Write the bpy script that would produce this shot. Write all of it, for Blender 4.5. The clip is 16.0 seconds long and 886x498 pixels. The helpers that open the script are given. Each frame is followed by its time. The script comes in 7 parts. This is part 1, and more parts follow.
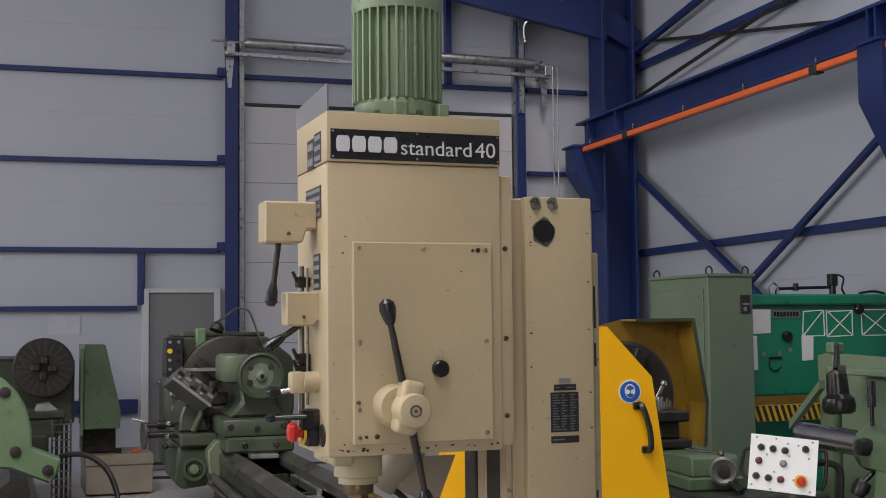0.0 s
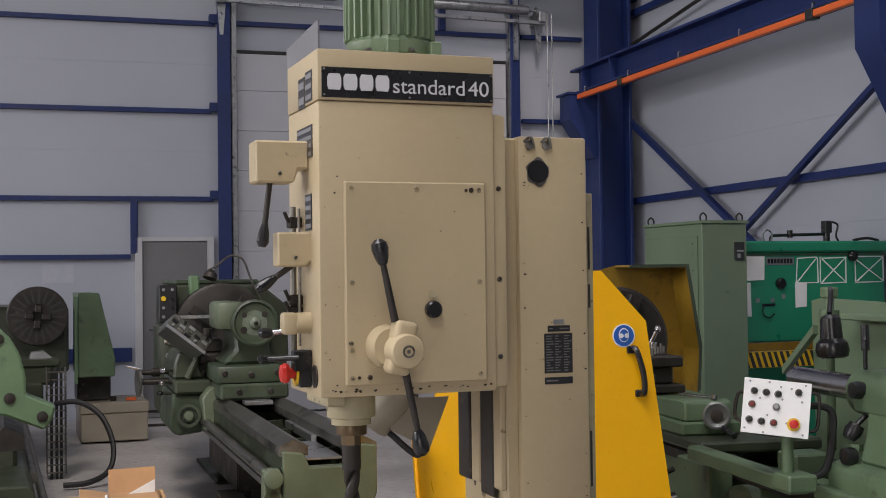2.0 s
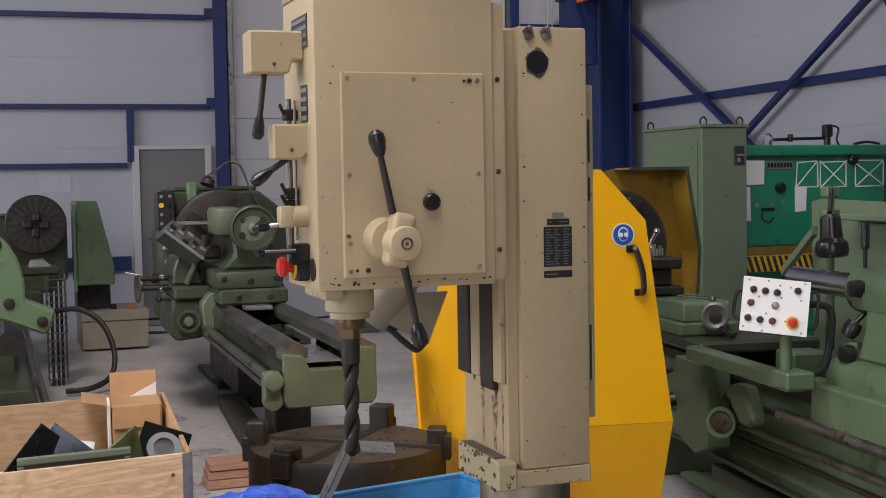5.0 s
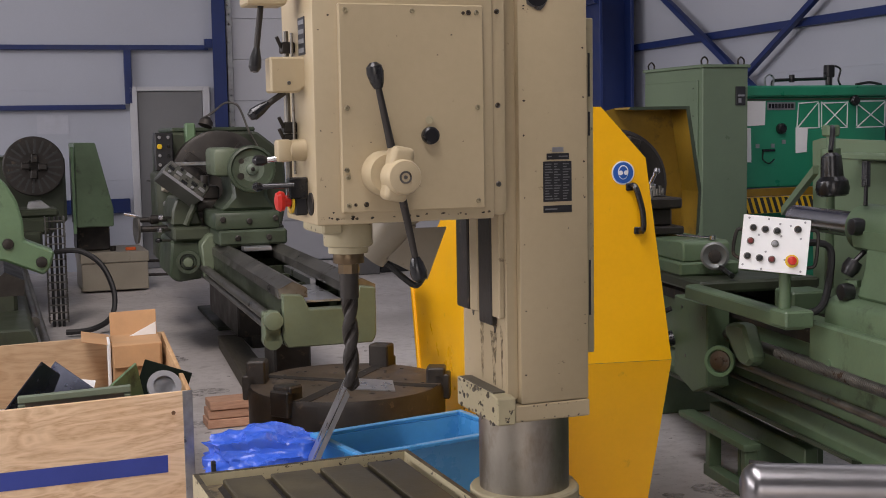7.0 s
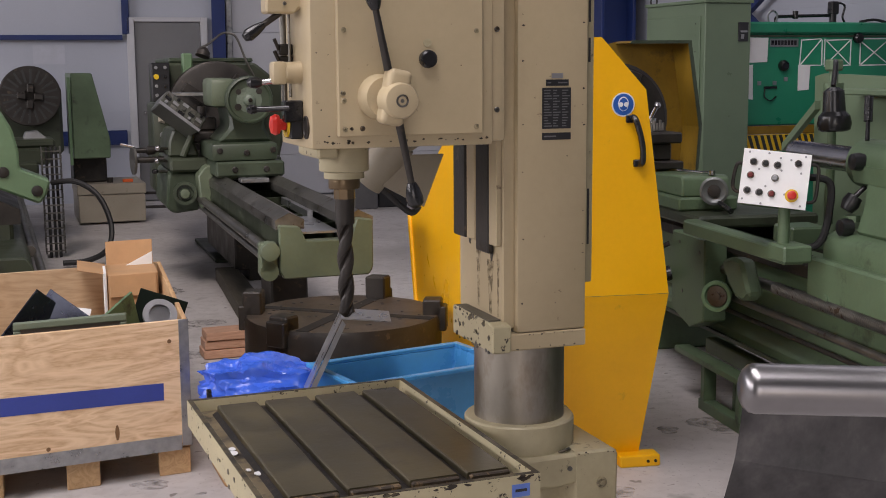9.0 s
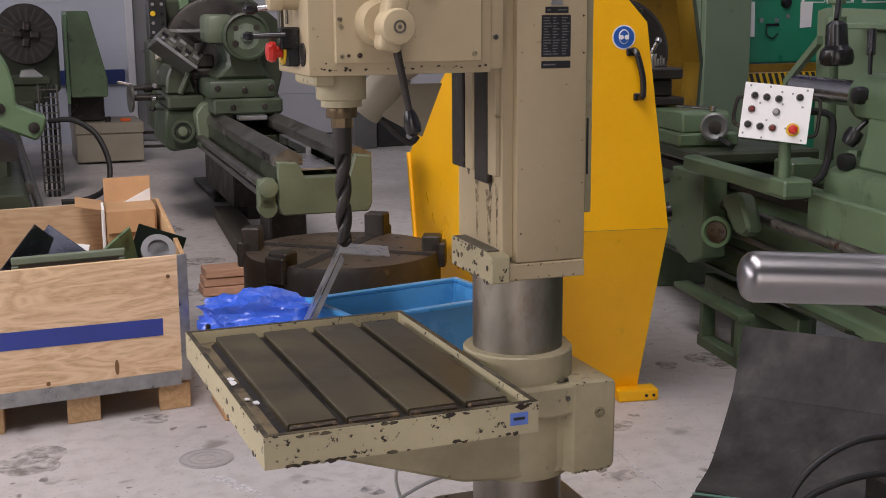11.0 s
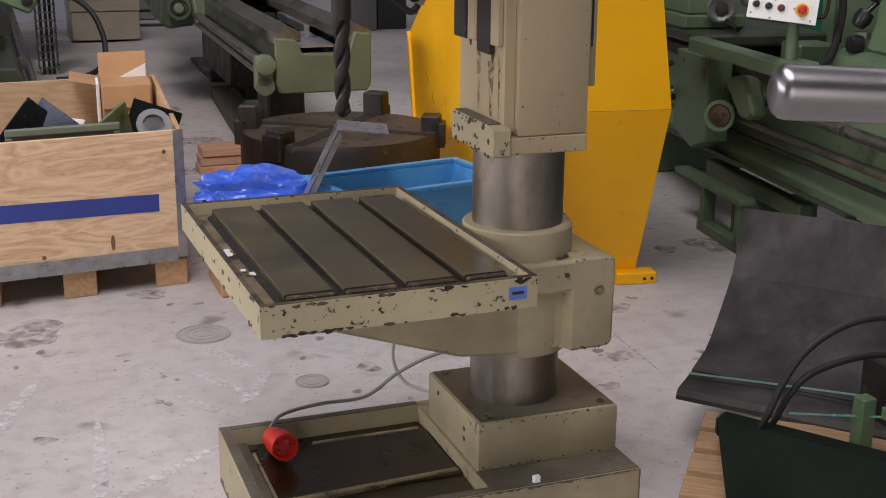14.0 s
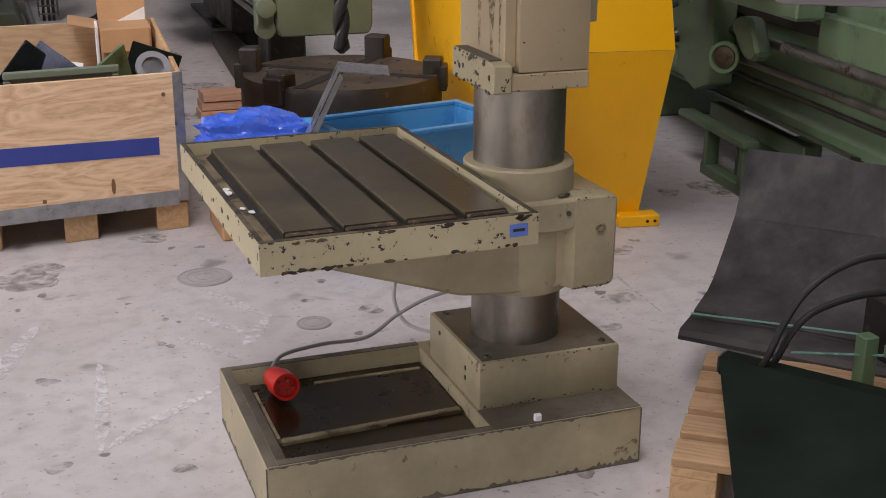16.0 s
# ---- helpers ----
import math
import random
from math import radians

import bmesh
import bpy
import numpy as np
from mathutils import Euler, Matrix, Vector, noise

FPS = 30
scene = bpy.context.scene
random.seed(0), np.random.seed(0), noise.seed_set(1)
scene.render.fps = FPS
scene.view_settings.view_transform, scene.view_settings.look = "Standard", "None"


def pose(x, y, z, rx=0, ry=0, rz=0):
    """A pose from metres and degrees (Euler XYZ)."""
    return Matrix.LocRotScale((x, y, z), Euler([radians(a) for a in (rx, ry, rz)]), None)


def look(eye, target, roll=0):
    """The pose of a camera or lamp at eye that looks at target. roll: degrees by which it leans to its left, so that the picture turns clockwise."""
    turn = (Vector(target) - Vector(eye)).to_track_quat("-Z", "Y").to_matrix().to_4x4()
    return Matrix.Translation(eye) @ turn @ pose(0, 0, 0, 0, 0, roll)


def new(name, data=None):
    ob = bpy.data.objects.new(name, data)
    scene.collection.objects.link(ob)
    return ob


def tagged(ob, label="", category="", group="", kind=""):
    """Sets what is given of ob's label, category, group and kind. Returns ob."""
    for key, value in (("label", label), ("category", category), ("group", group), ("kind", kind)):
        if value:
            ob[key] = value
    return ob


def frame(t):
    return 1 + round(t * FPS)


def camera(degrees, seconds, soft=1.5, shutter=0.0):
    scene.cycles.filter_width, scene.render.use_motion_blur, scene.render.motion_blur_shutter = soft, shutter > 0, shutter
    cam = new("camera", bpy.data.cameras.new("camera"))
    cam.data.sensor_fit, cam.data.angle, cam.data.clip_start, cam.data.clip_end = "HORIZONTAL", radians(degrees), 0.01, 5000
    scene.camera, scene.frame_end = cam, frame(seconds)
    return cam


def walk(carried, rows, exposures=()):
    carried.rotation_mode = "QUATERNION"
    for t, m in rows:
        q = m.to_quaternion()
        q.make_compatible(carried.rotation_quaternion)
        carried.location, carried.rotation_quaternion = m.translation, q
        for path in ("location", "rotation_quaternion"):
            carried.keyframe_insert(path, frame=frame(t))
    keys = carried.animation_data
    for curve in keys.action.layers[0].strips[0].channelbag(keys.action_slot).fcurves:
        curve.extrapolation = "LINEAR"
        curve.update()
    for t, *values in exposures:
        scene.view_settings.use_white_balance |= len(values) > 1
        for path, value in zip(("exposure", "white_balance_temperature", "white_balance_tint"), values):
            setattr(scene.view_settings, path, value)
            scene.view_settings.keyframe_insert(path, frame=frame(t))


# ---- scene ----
cam = camera(39.4, 16.0, soft=0.95)
PATH = [
    (0, (0.015, -0.028, 1.631), (0.695, 1.849, 1.754), -0.6),
    (0.5, (0.018, -0.018, 1.627), (0.7, 1.859, 1.729), -0.8),
    (1, (0.02, -0.01, 1.622), (0.698, 1.869, 1.706), -0.6),
    (1.5, (0.022, -0.01, 1.617), (0.708, 1.867, 1.684), -0.7),
    (2, (0.026, -0.005, 1.611), (0.715, 1.872, 1.653), -0.7),
    (2.5, (0.026, 0.004, 1.606), (0.71, 1.883, 1.626), -1.0),
    (3, (0.027, 0.004, 1.599), (0.715, 1.882, 1.586), -1.0),
    (3.5, (0.028, 0.006, 1.593), (0.71, 1.886, 1.555), -0.9),
    (4, (0.031, 0.011, 1.586), (0.715, 1.889, 1.53), -1.0),
    (6.5, (0.04, 0.03, 1.556), (0.726, 1.901, 1.38), -0.9),
    (7, (0.041, 0.031, 1.551), (0.726, 1.9, 1.358), -1.0),
    (7.5, (0.042, 0.036, 1.542), (0.726, 1.904, 1.331), -0.7),
    (8, (0.044, 0.041, 1.537), (0.728, 1.906, 1.297), -0.6),
    (8.5, (0.05, 0.048, 1.531), (0.731, 1.91, 1.265), -0.5),
    (9, (0.053, 0.052, 1.524), (0.735, 1.909, 1.231), -0.4),
    (11.5, (0.061, 0.063, 1.488), (0.729, 1.901, 1.073), -0.5),
    (12, (0.063, 0.068, 1.482), (0.72, 1.903, 1.033), -0.4),
    (12.5, (0.066, 0.078, 1.473), (0.728, 1.904, 0.996), -0.1),
    (13, (0.072, 0.088, 1.463), (0.745, 1.901, 0.953), 0.1),
    (13.5, (0.069, 0.092, 1.454), (0.741, 1.897, 0.916), 0.3),
    (14, (0.068, 0.094, 1.45), (0.733, 1.896, 0.891), 0.4),
    (14.5, (0.069, 0.091, 1.443), (0.731, 1.892, 0.878), 0.5),
    (15, (0.069, 0.091, 1.44), (0.728, 1.89, 0.865), 0.2),
    (15.5, (0.073, 0.096, 1.431), (0.727, 1.889, 0.834), -0.1),
    (16, (0.078, 0.1, 1.42), (0.729, 1.881, 0.784), 0.2),
]
walk(cam, [(t, look(eye, target, roll)) for t, eye, target, roll in PATH], [(0, -0.14, 6900, 15), (8, -0.08, 7000, 20), (16, -0.22, 6950, 21)])

# ---- world, sun and large lights ----
HALL = pose(0, 0, 0, 0, 0, -3)          # the hall stands three degrees off the machines
world = bpy.data.worlds.new("sky")
scene.world = world
world.use_nodes = True
wn, wl = world.node_tree.nodes, world.node_tree.links
sky = wn.new("ShaderNodeTexSky")
sky.sky_type, sky.sun_disc = "NISHITA", False
sky.sun_elevation, sky.sun_rotation = radians(38), radians(200)
wl.new(sky.outputs[0], wn["Background"].inputs[0])
wn["Background"].inputs[1].default_value = 0.1
sun = new("sun", bpy.data.lights.new("sun", "SUN"))
sun.data.energy, sun.data.angle, sun.data.color = 1.0, radians(12), (1.0, 0.95, 0.88)
sun.matrix_basis = look((0, 0, 20), (5, 14, 6))


def daylight_lamp(name, u, v, z, su, sv, watts, rx=0.0, ry=0.0, colour=(0.93, 0.96, 1.0)):
    """An area lamp added for daylight from an unseen opening of the hall."""
    la = bpy.data.lights.new(name, "AREA")
    la.shape, la.size, la.size_y, la.energy, la.color = "RECTANGLE", su, sv, watts, colour
    ob = new(name, la)
    ob.matrix_basis = HALL @ pose(u, v, z, rx, ry, 0)
    return ob


daylight_lamp("added_roof_daylight", -1.2, 1.0, 7.7, 2.8, 6.6, 580)
daylight_lamp("added_roof_daylight", 4.5, 7.0, 7.7, 1.5, 9.0, 90)
# west lamp added to brighten the east wall and west-facing sides
daylight_lamp("added_west_daylight", -11.9, 5.5, 4.7, 3.0, 16.0, 1250, ry=-90)
daylight_lamp("added_south_daylight", -3.5, -7.6, 2.6, 5.0, 4.4, 150, rx=90)

# ---- materials ----


def material(name, colour, rough=0.5, metal=0.0, vary=0.12, grain=60.0, bump=0.02, blotch=2.5, second=None, cover=0.0,
             edge=0.06, chip=14.0, gloss=0.15, spec=0.5, coat=0.0, flake=0.35, stretch=(1, 1, 1)):
    """A painted, cast or moulded surface: broad blotches, fine grain, and (with second) chips or stains of another colour."""
    m = bpy.data.materials.new(name)
    m.use_nodes = True
    n, l = m.node_tree.nodes, m.node_tree.links
    b = n["Principled BSDF"]
    co, mp = n.new("ShaderNodeTexCoord"), n.new("ShaderNodeMapping")
    mp.inputs["Scale"].default_value = stretch
    l.new(co.outputs["Object"], mp.inputs["Vector"])

    def noise_at(scale, detail=4.0, rough_=0.6):
        t = n.new("ShaderNodeTexNoise")
        t.inputs["Scale"].default_value, t.inputs["Detail"].default_value, t.inputs["Roughness"].default_value = scale, detail, rough_
        l.new(mp.outputs[0], t.inputs["Vector"])
        return t

    def mixed(kind, fac, a, c):
        x = n.new("ShaderNodeMix")
        x.data_type, x.blend_type = "RGBA", kind
        for sock, v in ((x.inputs[0], fac), (x.inputs[6], a), (x.inputs[7], c)):
            if isinstance(v, (int, float)):
                sock.default_value = v
            elif isinstance(v, tuple):
                sock.default_value = (*v, 1)
            else:
                l.new(v, sock)
        return x.outputs[2]

    def ramp(src, lo, hi, a=0.0, c=1.0):
        r = n.new("ShaderNodeMapRange")
        r.inputs[1].default_value, r.inputs[2].default_value, r.inputs[3].default_value, r.inputs[4].default_value = lo, hi, a, c
        l.new(src, r.inputs[0])
        return r.outputs[0]

    big, fine = noise_at(blotch, 6.0), noise_at(grain, 3.0)
    dark = tuple(c * (1 - 2 * vary) for c in colour)
    light = tuple(min(1, c * (1 + vary)) for c in colour)
    base = mixed("MIX", ramp(big.outputs[0], 0.3, 0.7), dark, light)
    base = mixed("MULTIPLY", ramp(fine.outputs[0], 0.35, 0.75, 0.0, 0.6 * vary + 0.05), base, (0.6, 0.58, 0.55))
    rgh = ramp(big.outputs[0], 0.3, 0.7, max(0.03, rough - gloss), min(1, rough + gloss * 0.6))
    if second is not None and cover > 0:
        c1, c2 = noise_at(chip, 5.0, 0.7), noise_at(chip * flake, 2.0)
        s = n.new("ShaderNodeMath")
        s.operation = "MULTIPLY_ADD"
        s.inputs[1].default_value = 0.45
        l.new(c2.outputs[0], s.inputs[0])
        l.new(c1.outputs[0], s.inputs[2])
        mask = ramp(s.outputs[0], 0.94 - cover, 0.94 - cover + edge)
        base = mixed("MIX", mask, base, second)
    l.new(base, b.inputs["Base Color"])
    l.new(rgh, b.inputs["Roughness"])
    b.inputs["Metallic"].default_value = metal
    b.inputs["Specular IOR Level"].default_value = spec
    b.inputs["Coat Weight"].default_value = coat
    bp = n.new("ShaderNodeBump")
    bp.inputs["Strength"].default_value, bp.inputs["Distance"].default_value = min(1.0, bump * 12), 0.002
    l.new(fine.outputs[0], bp.inputs["Height"])
    l.new(bp.outputs[0], b.inputs["Normal"])
    return m


def wood(name, pale, dark_, scale=1.0, along="X", rough=0.65):
    """Sawn wood or rotary-cut plywood: stretched rings, fibres and a few knots."""
    m = bpy.data.materials.new(name)
    m.use_nodes = True
    n, l = m.node_tree.nodes, m.node_tree.links
    b = n["Principled BSDF"]
    co, mp = n.new("ShaderNodeTexCoord"), n.new("ShaderNodeMapping")
    k = {"X": (0.35, 2.2, 2.2), "Y": (2.2, 0.35, 2.2), "Z": (2.2, 2.2, 0.35)}[along]
    mp.inputs["Scale"].default_value = [scale * v for v in k]
    l.new(co.outputs["Object"], mp.inputs["Vector"])
    t = n.new("ShaderNodeTexNoise")
    t.inputs["Scale"].default_value, t.inputs["Detail"].default_value, t.inputs["Distortion"].default_value = 3.0, 3.0, 1.6
    w = n.new("ShaderNodeMath")
    w.operation = "MULTIPLY"
    w.inputs[1].default_value = 9.0
    f = n.new("ShaderNodeMath")
    f.operation = "PINGPONG"
    f.inputs[1].default_value = 1.0
    t2 = n.new("ShaderNodeTexNoise")
    t2.inputs["Scale"].default_value, t2.inputs["Detail"].default_value = 45.0, 4.0
    l.new(mp.outputs[0], t.inputs["Vector"])
    l.new(mp.outputs[0], t2.inputs["Vector"])
    l.new(t.outputs[0], w.inputs[0])
    l.new(w.outputs[0], f.inputs[0])
    x = n.new("ShaderNodeMix")
    x.data_type = "RGBA"
    x.inputs[6].default_value, x.inputs[7].default_value = (*pale, 1), (*dark_, 1)
    a = n.new("ShaderNodeMath")
    a.operation = "MULTIPLY"
    l.new(f.outputs[0], a.inputs[0])
    l.new(t2.outputs[0], a.inputs[1])
    l.new(a.outputs[0], x.inputs[0])
    oi = n.new("ShaderNodeObjectInfo")
    hv = n.new("ShaderNodeHueSaturation")
    mr = n.new("ShaderNodeMapRange")
    mr.inputs[3].default_value, mr.inputs[4].default_value = 0.88, 1.1
    l.new(oi.outputs["Random"], mr.inputs[0])
    l.new(mr.outputs[0], hv.inputs["Value"])
    l.new(x.outputs[2], hv.inputs["Color"])
    l.new(hv.outputs[0], b.inputs["Base Color"])
    b.inputs["Roughness"].default_value = rough
    bp = n.new("ShaderNodeBump")
    bp.inputs["Strength"].default_value, bp.inputs["Distance"].default_value = 0.25, 0.002
    l.new(t2.outputs[0], bp.inputs["Height"])
    l.new(bp.outputs[0], b.inputs["Normal"])
    return m


CREAM = material("cream_machine_enamel", (0.46, 0.37, 0.23), 0.45, vary=0.05, blotch=1.8, bump=0.01, second=(0.20, 0.15, 0.09), cover=0.015, chip=45)
CREAM_WORN = material("worn_cream_enamel", (0.44, 0.385, 0.245), 0.5, vary=0.10, bump=0.02, second=(0.12, 0.095, 0.06), cover=0.085, chip=42, edge=0.06, flake=0.12)
CREAM_CHIP = material("chipped_cream_enamel", (0.48, 0.42, 0.265), 0.5, vary=0.10, bump=0.03, second=(0.028, 0.02, 0.014), cover=0.085, chip=62, edge=0.03, flake=0.3)
TABLE_STEEL = material("oily_table_iron", (0.084, 0.070, 0.040), 0.42, 0.2, vary=0.25, blotch=5, bump=0.015, second=(0.05, 0.04, 0.025), cover=0.14, chip=9, edge=0.2)
OILY = material("oil_soaked_iron", (0.045, 0.033, 0.016), 0.32, 0.3, vary=0.3, blotch=6, bump=0.01, second=(0.09, 0.06, 0.03), cover=0.08, chip=12, edge=0.2, gloss=0.12)
GRIME = material("grimy_trough", (0.10, 0.08, 0.048), 0.5, 0.1, vary=0.3, blotch=9, bump=0.05, second=(0.03, 0.025, 0.018), cover=0.24, chip=22, edge=0.1)
PILLAR = material("worn_bright_steel", (0.34, 0.31, 0.265), 0.44, 1.0, vary=0.22, blotch=7, grain=25, bump=0.01, second=(0.20, 0.15, 0.105), cover=0.14, chip=10, edge=0.25, gloss=0.1, stretch=(1, 1, 0.45))
STEEL = material("polished_steel", (0.55, 0.54, 0.55), 0.24, 1.0, vary=0.08, blotch=12, bump=0.008, gloss=0.08)
DULL_STEEL = material("dull_steel", (0.22, 0.21, 0.19), 0.42, 0.9, vary=0.2, blotch=8, bump=0.02, second=(0.09, 0.06, 0.04), cover=0.1, chip=20)
DARK_STEEL = material("dark_cast_iron", (0.038, 0.033, 0.029), 0.5, 0.4, vary=0.3, blotch=6, bump=0.03, second=(0.075, 0.055, 0.04), cover=0.1, chip=18)
BLACK = material("black_plastic", (0.012, 0.012, 0.013), 0.28, vary=0.1, bump=0.004)
BLACK_ROUGH = material("black_rubber", (0.018, 0.018, 0.019), 0.6, vary=0.15)
NAMEPLATE = material("black_name_plate", (0.018, 0.018, 0.02), 0.35, vary=0.08, bump=0.003)
PLATE_INK = material("worn_plate_print", (0.15, 0.15, 0.155), 0.5, vary=0.1)
LETTER = material("pale_plate_print", (0.62, 0.62, 0.64), 0.45, vary=0.03)
SILVER = material("silver_plate", (0.34, 0.34, 0.35), 0.4, 0.6, vary=0.1)
WHITE = material("white_paint", (0.80, 0.80, 0.81), 0.45, vary=0.03)
WALL_PAPER = material("faded_notice_paper", (0.455, 0.47, 0.525), 0.8, vary=0.05, blotch=6)
PAPER = material("white_paper", (0.78, 0.79, 0.80), 0.8, vary=0.03)
GREEN = material("reseda_green_enamel", (0.104, 0.160, 0.090), 0.42, vary=0.18, bump=0.015, second=(0.03, 0.034, 0.022), cover=0.11, chip=9, edge=0.22)
GREEN_DARK = material("soiled_green_enamel", (0.047, 0.066, 0.040), 0.45, vary=0.2, bump=0.02, second=(0.022, 0.022, 0.016), cover=0.13, chip=8, edge=0.22)
GREEN_OLD_SHADED = material("oily_shaded_green_enamel", (0.040, 0.050, 0.030), 0.45, vary=0.2, bump=0.025, second=(0.018, 0.017, 0.012), cover=0.14, chip=9, edge=0.2)
GREEN_LIGHT = material("light_green_enamel", (0.12, 0.205, 0.11), 0.45, vary=0.14, second=(0.03, 0.045, 0.028), cover=0.08, chip=9, edge=0.2)
GREEN_CAB = material("cabinet_green_paint", (0.14, 0.195, 0.122), 0.38, vary=0.06, bump=0.006)
GREEN_VIVID = material("vivid_green_paint", (0.012, 0.235, 0.13), 0.38, vary=0.07, bump=0.006)
MOTOR_GREEN = material("motor_green_paint", (0.18, 0.255, 0.155), 0.5, vary=0.1, bump=0.02, second=(0.06, 0.07, 0.05), cover=0.05, chip=30)
YELLOW = material("guard_yellow_paint", (0.98, 0.485, 0.005), 0.38, vary=0.04, blotch=3, bump=0.004, second=(0.5, 0.27, 0.02), cover=0.045, chip=10, edge=0.2)
YELLOW_DULL_SHADED = material("dull_shaded_yellow_paint", (0.27, 0.155, 0.012), 0.5, vary=0.2, second=(0.09, 0.055, 0.012), cover=0.14, chip=8, edge=0.2)
BLUE_STEEL = material("blue_structural_paint", (0.006, 0.022, 0.115), 0.55, vary=0.1, bump=0.006)
ORANGE = material("orange_plastic", (0.75, 0.135, 0.03), 0.5, vary=0.06)
# unseen walls, kept dark so that they throw back little light
WALL_UNSEEN = material("unseen_wall_grey", (0.16, 0.16, 0.17), 0.6, vary=0.05, blotch=0.7)
WALL = material("white_sandwich_panel", (0.41, 0.43, 0.49), 0.55, vary=0.03, blotch=0.7, bump=0.006)
DOOR_WHITE = material("white_door_panel", (0.47, 0.475, 0.51), 0.5, vary=0.03, blotch=0.8)
DOOR_GREY = material("grey_door_paint", (0.17, 0.17, 0.175), 0.45, vary=0.04)
FRAME_GREY = material("grey_frame_paint", (0.5, 0.5, 0.52), 0.45, vary=0.04)
GALV = material("galvanised_steel", (0.42, 0.43, 0.44), 0.38, 0.85, vary=0.14, blotch=18, bump=0.006)
# unseen roof, kept dark to hold down bounced light
ROOF_UNSEEN = material("unseen_roof_grey", (0.15, 0.15, 0.155), 0.55, vary=0.04)
BEIGE = material("beige_sheet_paint", (0.31, 0.275, 0.215), 0.5, vary=0.08, second=(0.2, 0.16, 0.11), cover=0.05, chip=10)
RED = material("red_plastic", (0.62, 0.025, 0.015), 0.35, vary=0.06, bump=0.004)
RED_DARK = material("dark_red_plastic", (0.16, 0.02, 0.018), 0.35, vary=0.06)
YEL_PLASTIC = material("yellow_plastic", (0.75, 0.48, 0.02), 0.4, vary=0.06)
BLUE_BIN = material("blue_polyethylene", (0.05, 0.30, 0.64), 0.36, vary=0.08, blotch=4, bump=0.006)
BLUE_BAG = material("blue_plastic_film", (0.04, 0.14, 0.72), 0.30, vary=0.15, blotch=9, bump=0.01, gloss=0.12, spec=0.6)
BLUE_PAINT = material("blue_stripe_paint", (0.035, 0.06, 0.30), 0.55, vary=0.1)
BLUE_SIGN = material("blue_sign_film", (0.02, 0.11, 0.42), 0.35, vary=0.04)
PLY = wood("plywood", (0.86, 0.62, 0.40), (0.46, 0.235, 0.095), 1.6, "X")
# darker copy of the plywood: shade inside the crate put into the colour
PLY_SHADED = wood("shaded_plywood", (0.46, 0.33, 0.205), (0.30, 0.185, 0.10), 1.6, "X")
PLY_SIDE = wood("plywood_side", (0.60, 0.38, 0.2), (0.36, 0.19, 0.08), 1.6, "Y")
SAWN = wood("sawn_pallet_wood", (0.50, 0.32, 0.165), (0.30, 0.165, 0.075), 2.5, "Y", 0.8)
SAWN_X = wood("sawn_pallet_board", (0.40, 0.25, 0.135), (0.20, 0.115, 0.055), 2.5, "X", 0.8)
RED_WOOD = wood("reddish_board", (0.46, 0.27, 0.18), (0.28, 0.14, 0.085), 2.5, "X", 0.8)
DARK_WOOD = wood("oily_timber", (0.085, 0.075, 0.055), (0.04, 0.034, 0.025), 2.0, "Y", 0.7)
CARD = material("cardboard", (0.50, 0.29, 0.145), 0.8, vary=0.08, blotch=6)
ALU = material("brushed_sheet_aluminium", (0.50, 0.51, 0.53), 0.36, 0.9, vary=0.08, blotch=9)
SHEET = material("dark_mill_steel_sheet", (0.058, 0.053, 0.053), 0.55, 0.0, vary=0.35, blotch=5, bump=0.012, second=(0.082, 0.074, 0.068), cover=0.15, chip=5, edge=0.35, spec=0.1, stretch=(1, 1, 0.5))
BLACK_SHEET = material("greenish_black_sheet", (0.013, 0.019, 0.015), 0.8, 0.0, spec=0.03, vary=0.2, blotch=4, second=(0.016, 0.018, 0.016), cover=0.09, chip=6, edge=0.3)
BLUED = material("blued_steel_sheet", (0.10, 0.11, 0.15), 0.28, 0.85, vary=0.2, blotch=5, bump=0.006)
STRAP = material("green_packing_strap", (0.12, 0.27, 0.22), 0.35, vary=0.1)
CABLE_GREY = material("grey_cable_sheath", (0.30, 0.30, 0.31), 0.5, vary=0.08)
HATCH_HOLE_DARK = material("hazard_and_hole_black", (0.03, 0.03, 0.03), 0.5, vary=0.1)


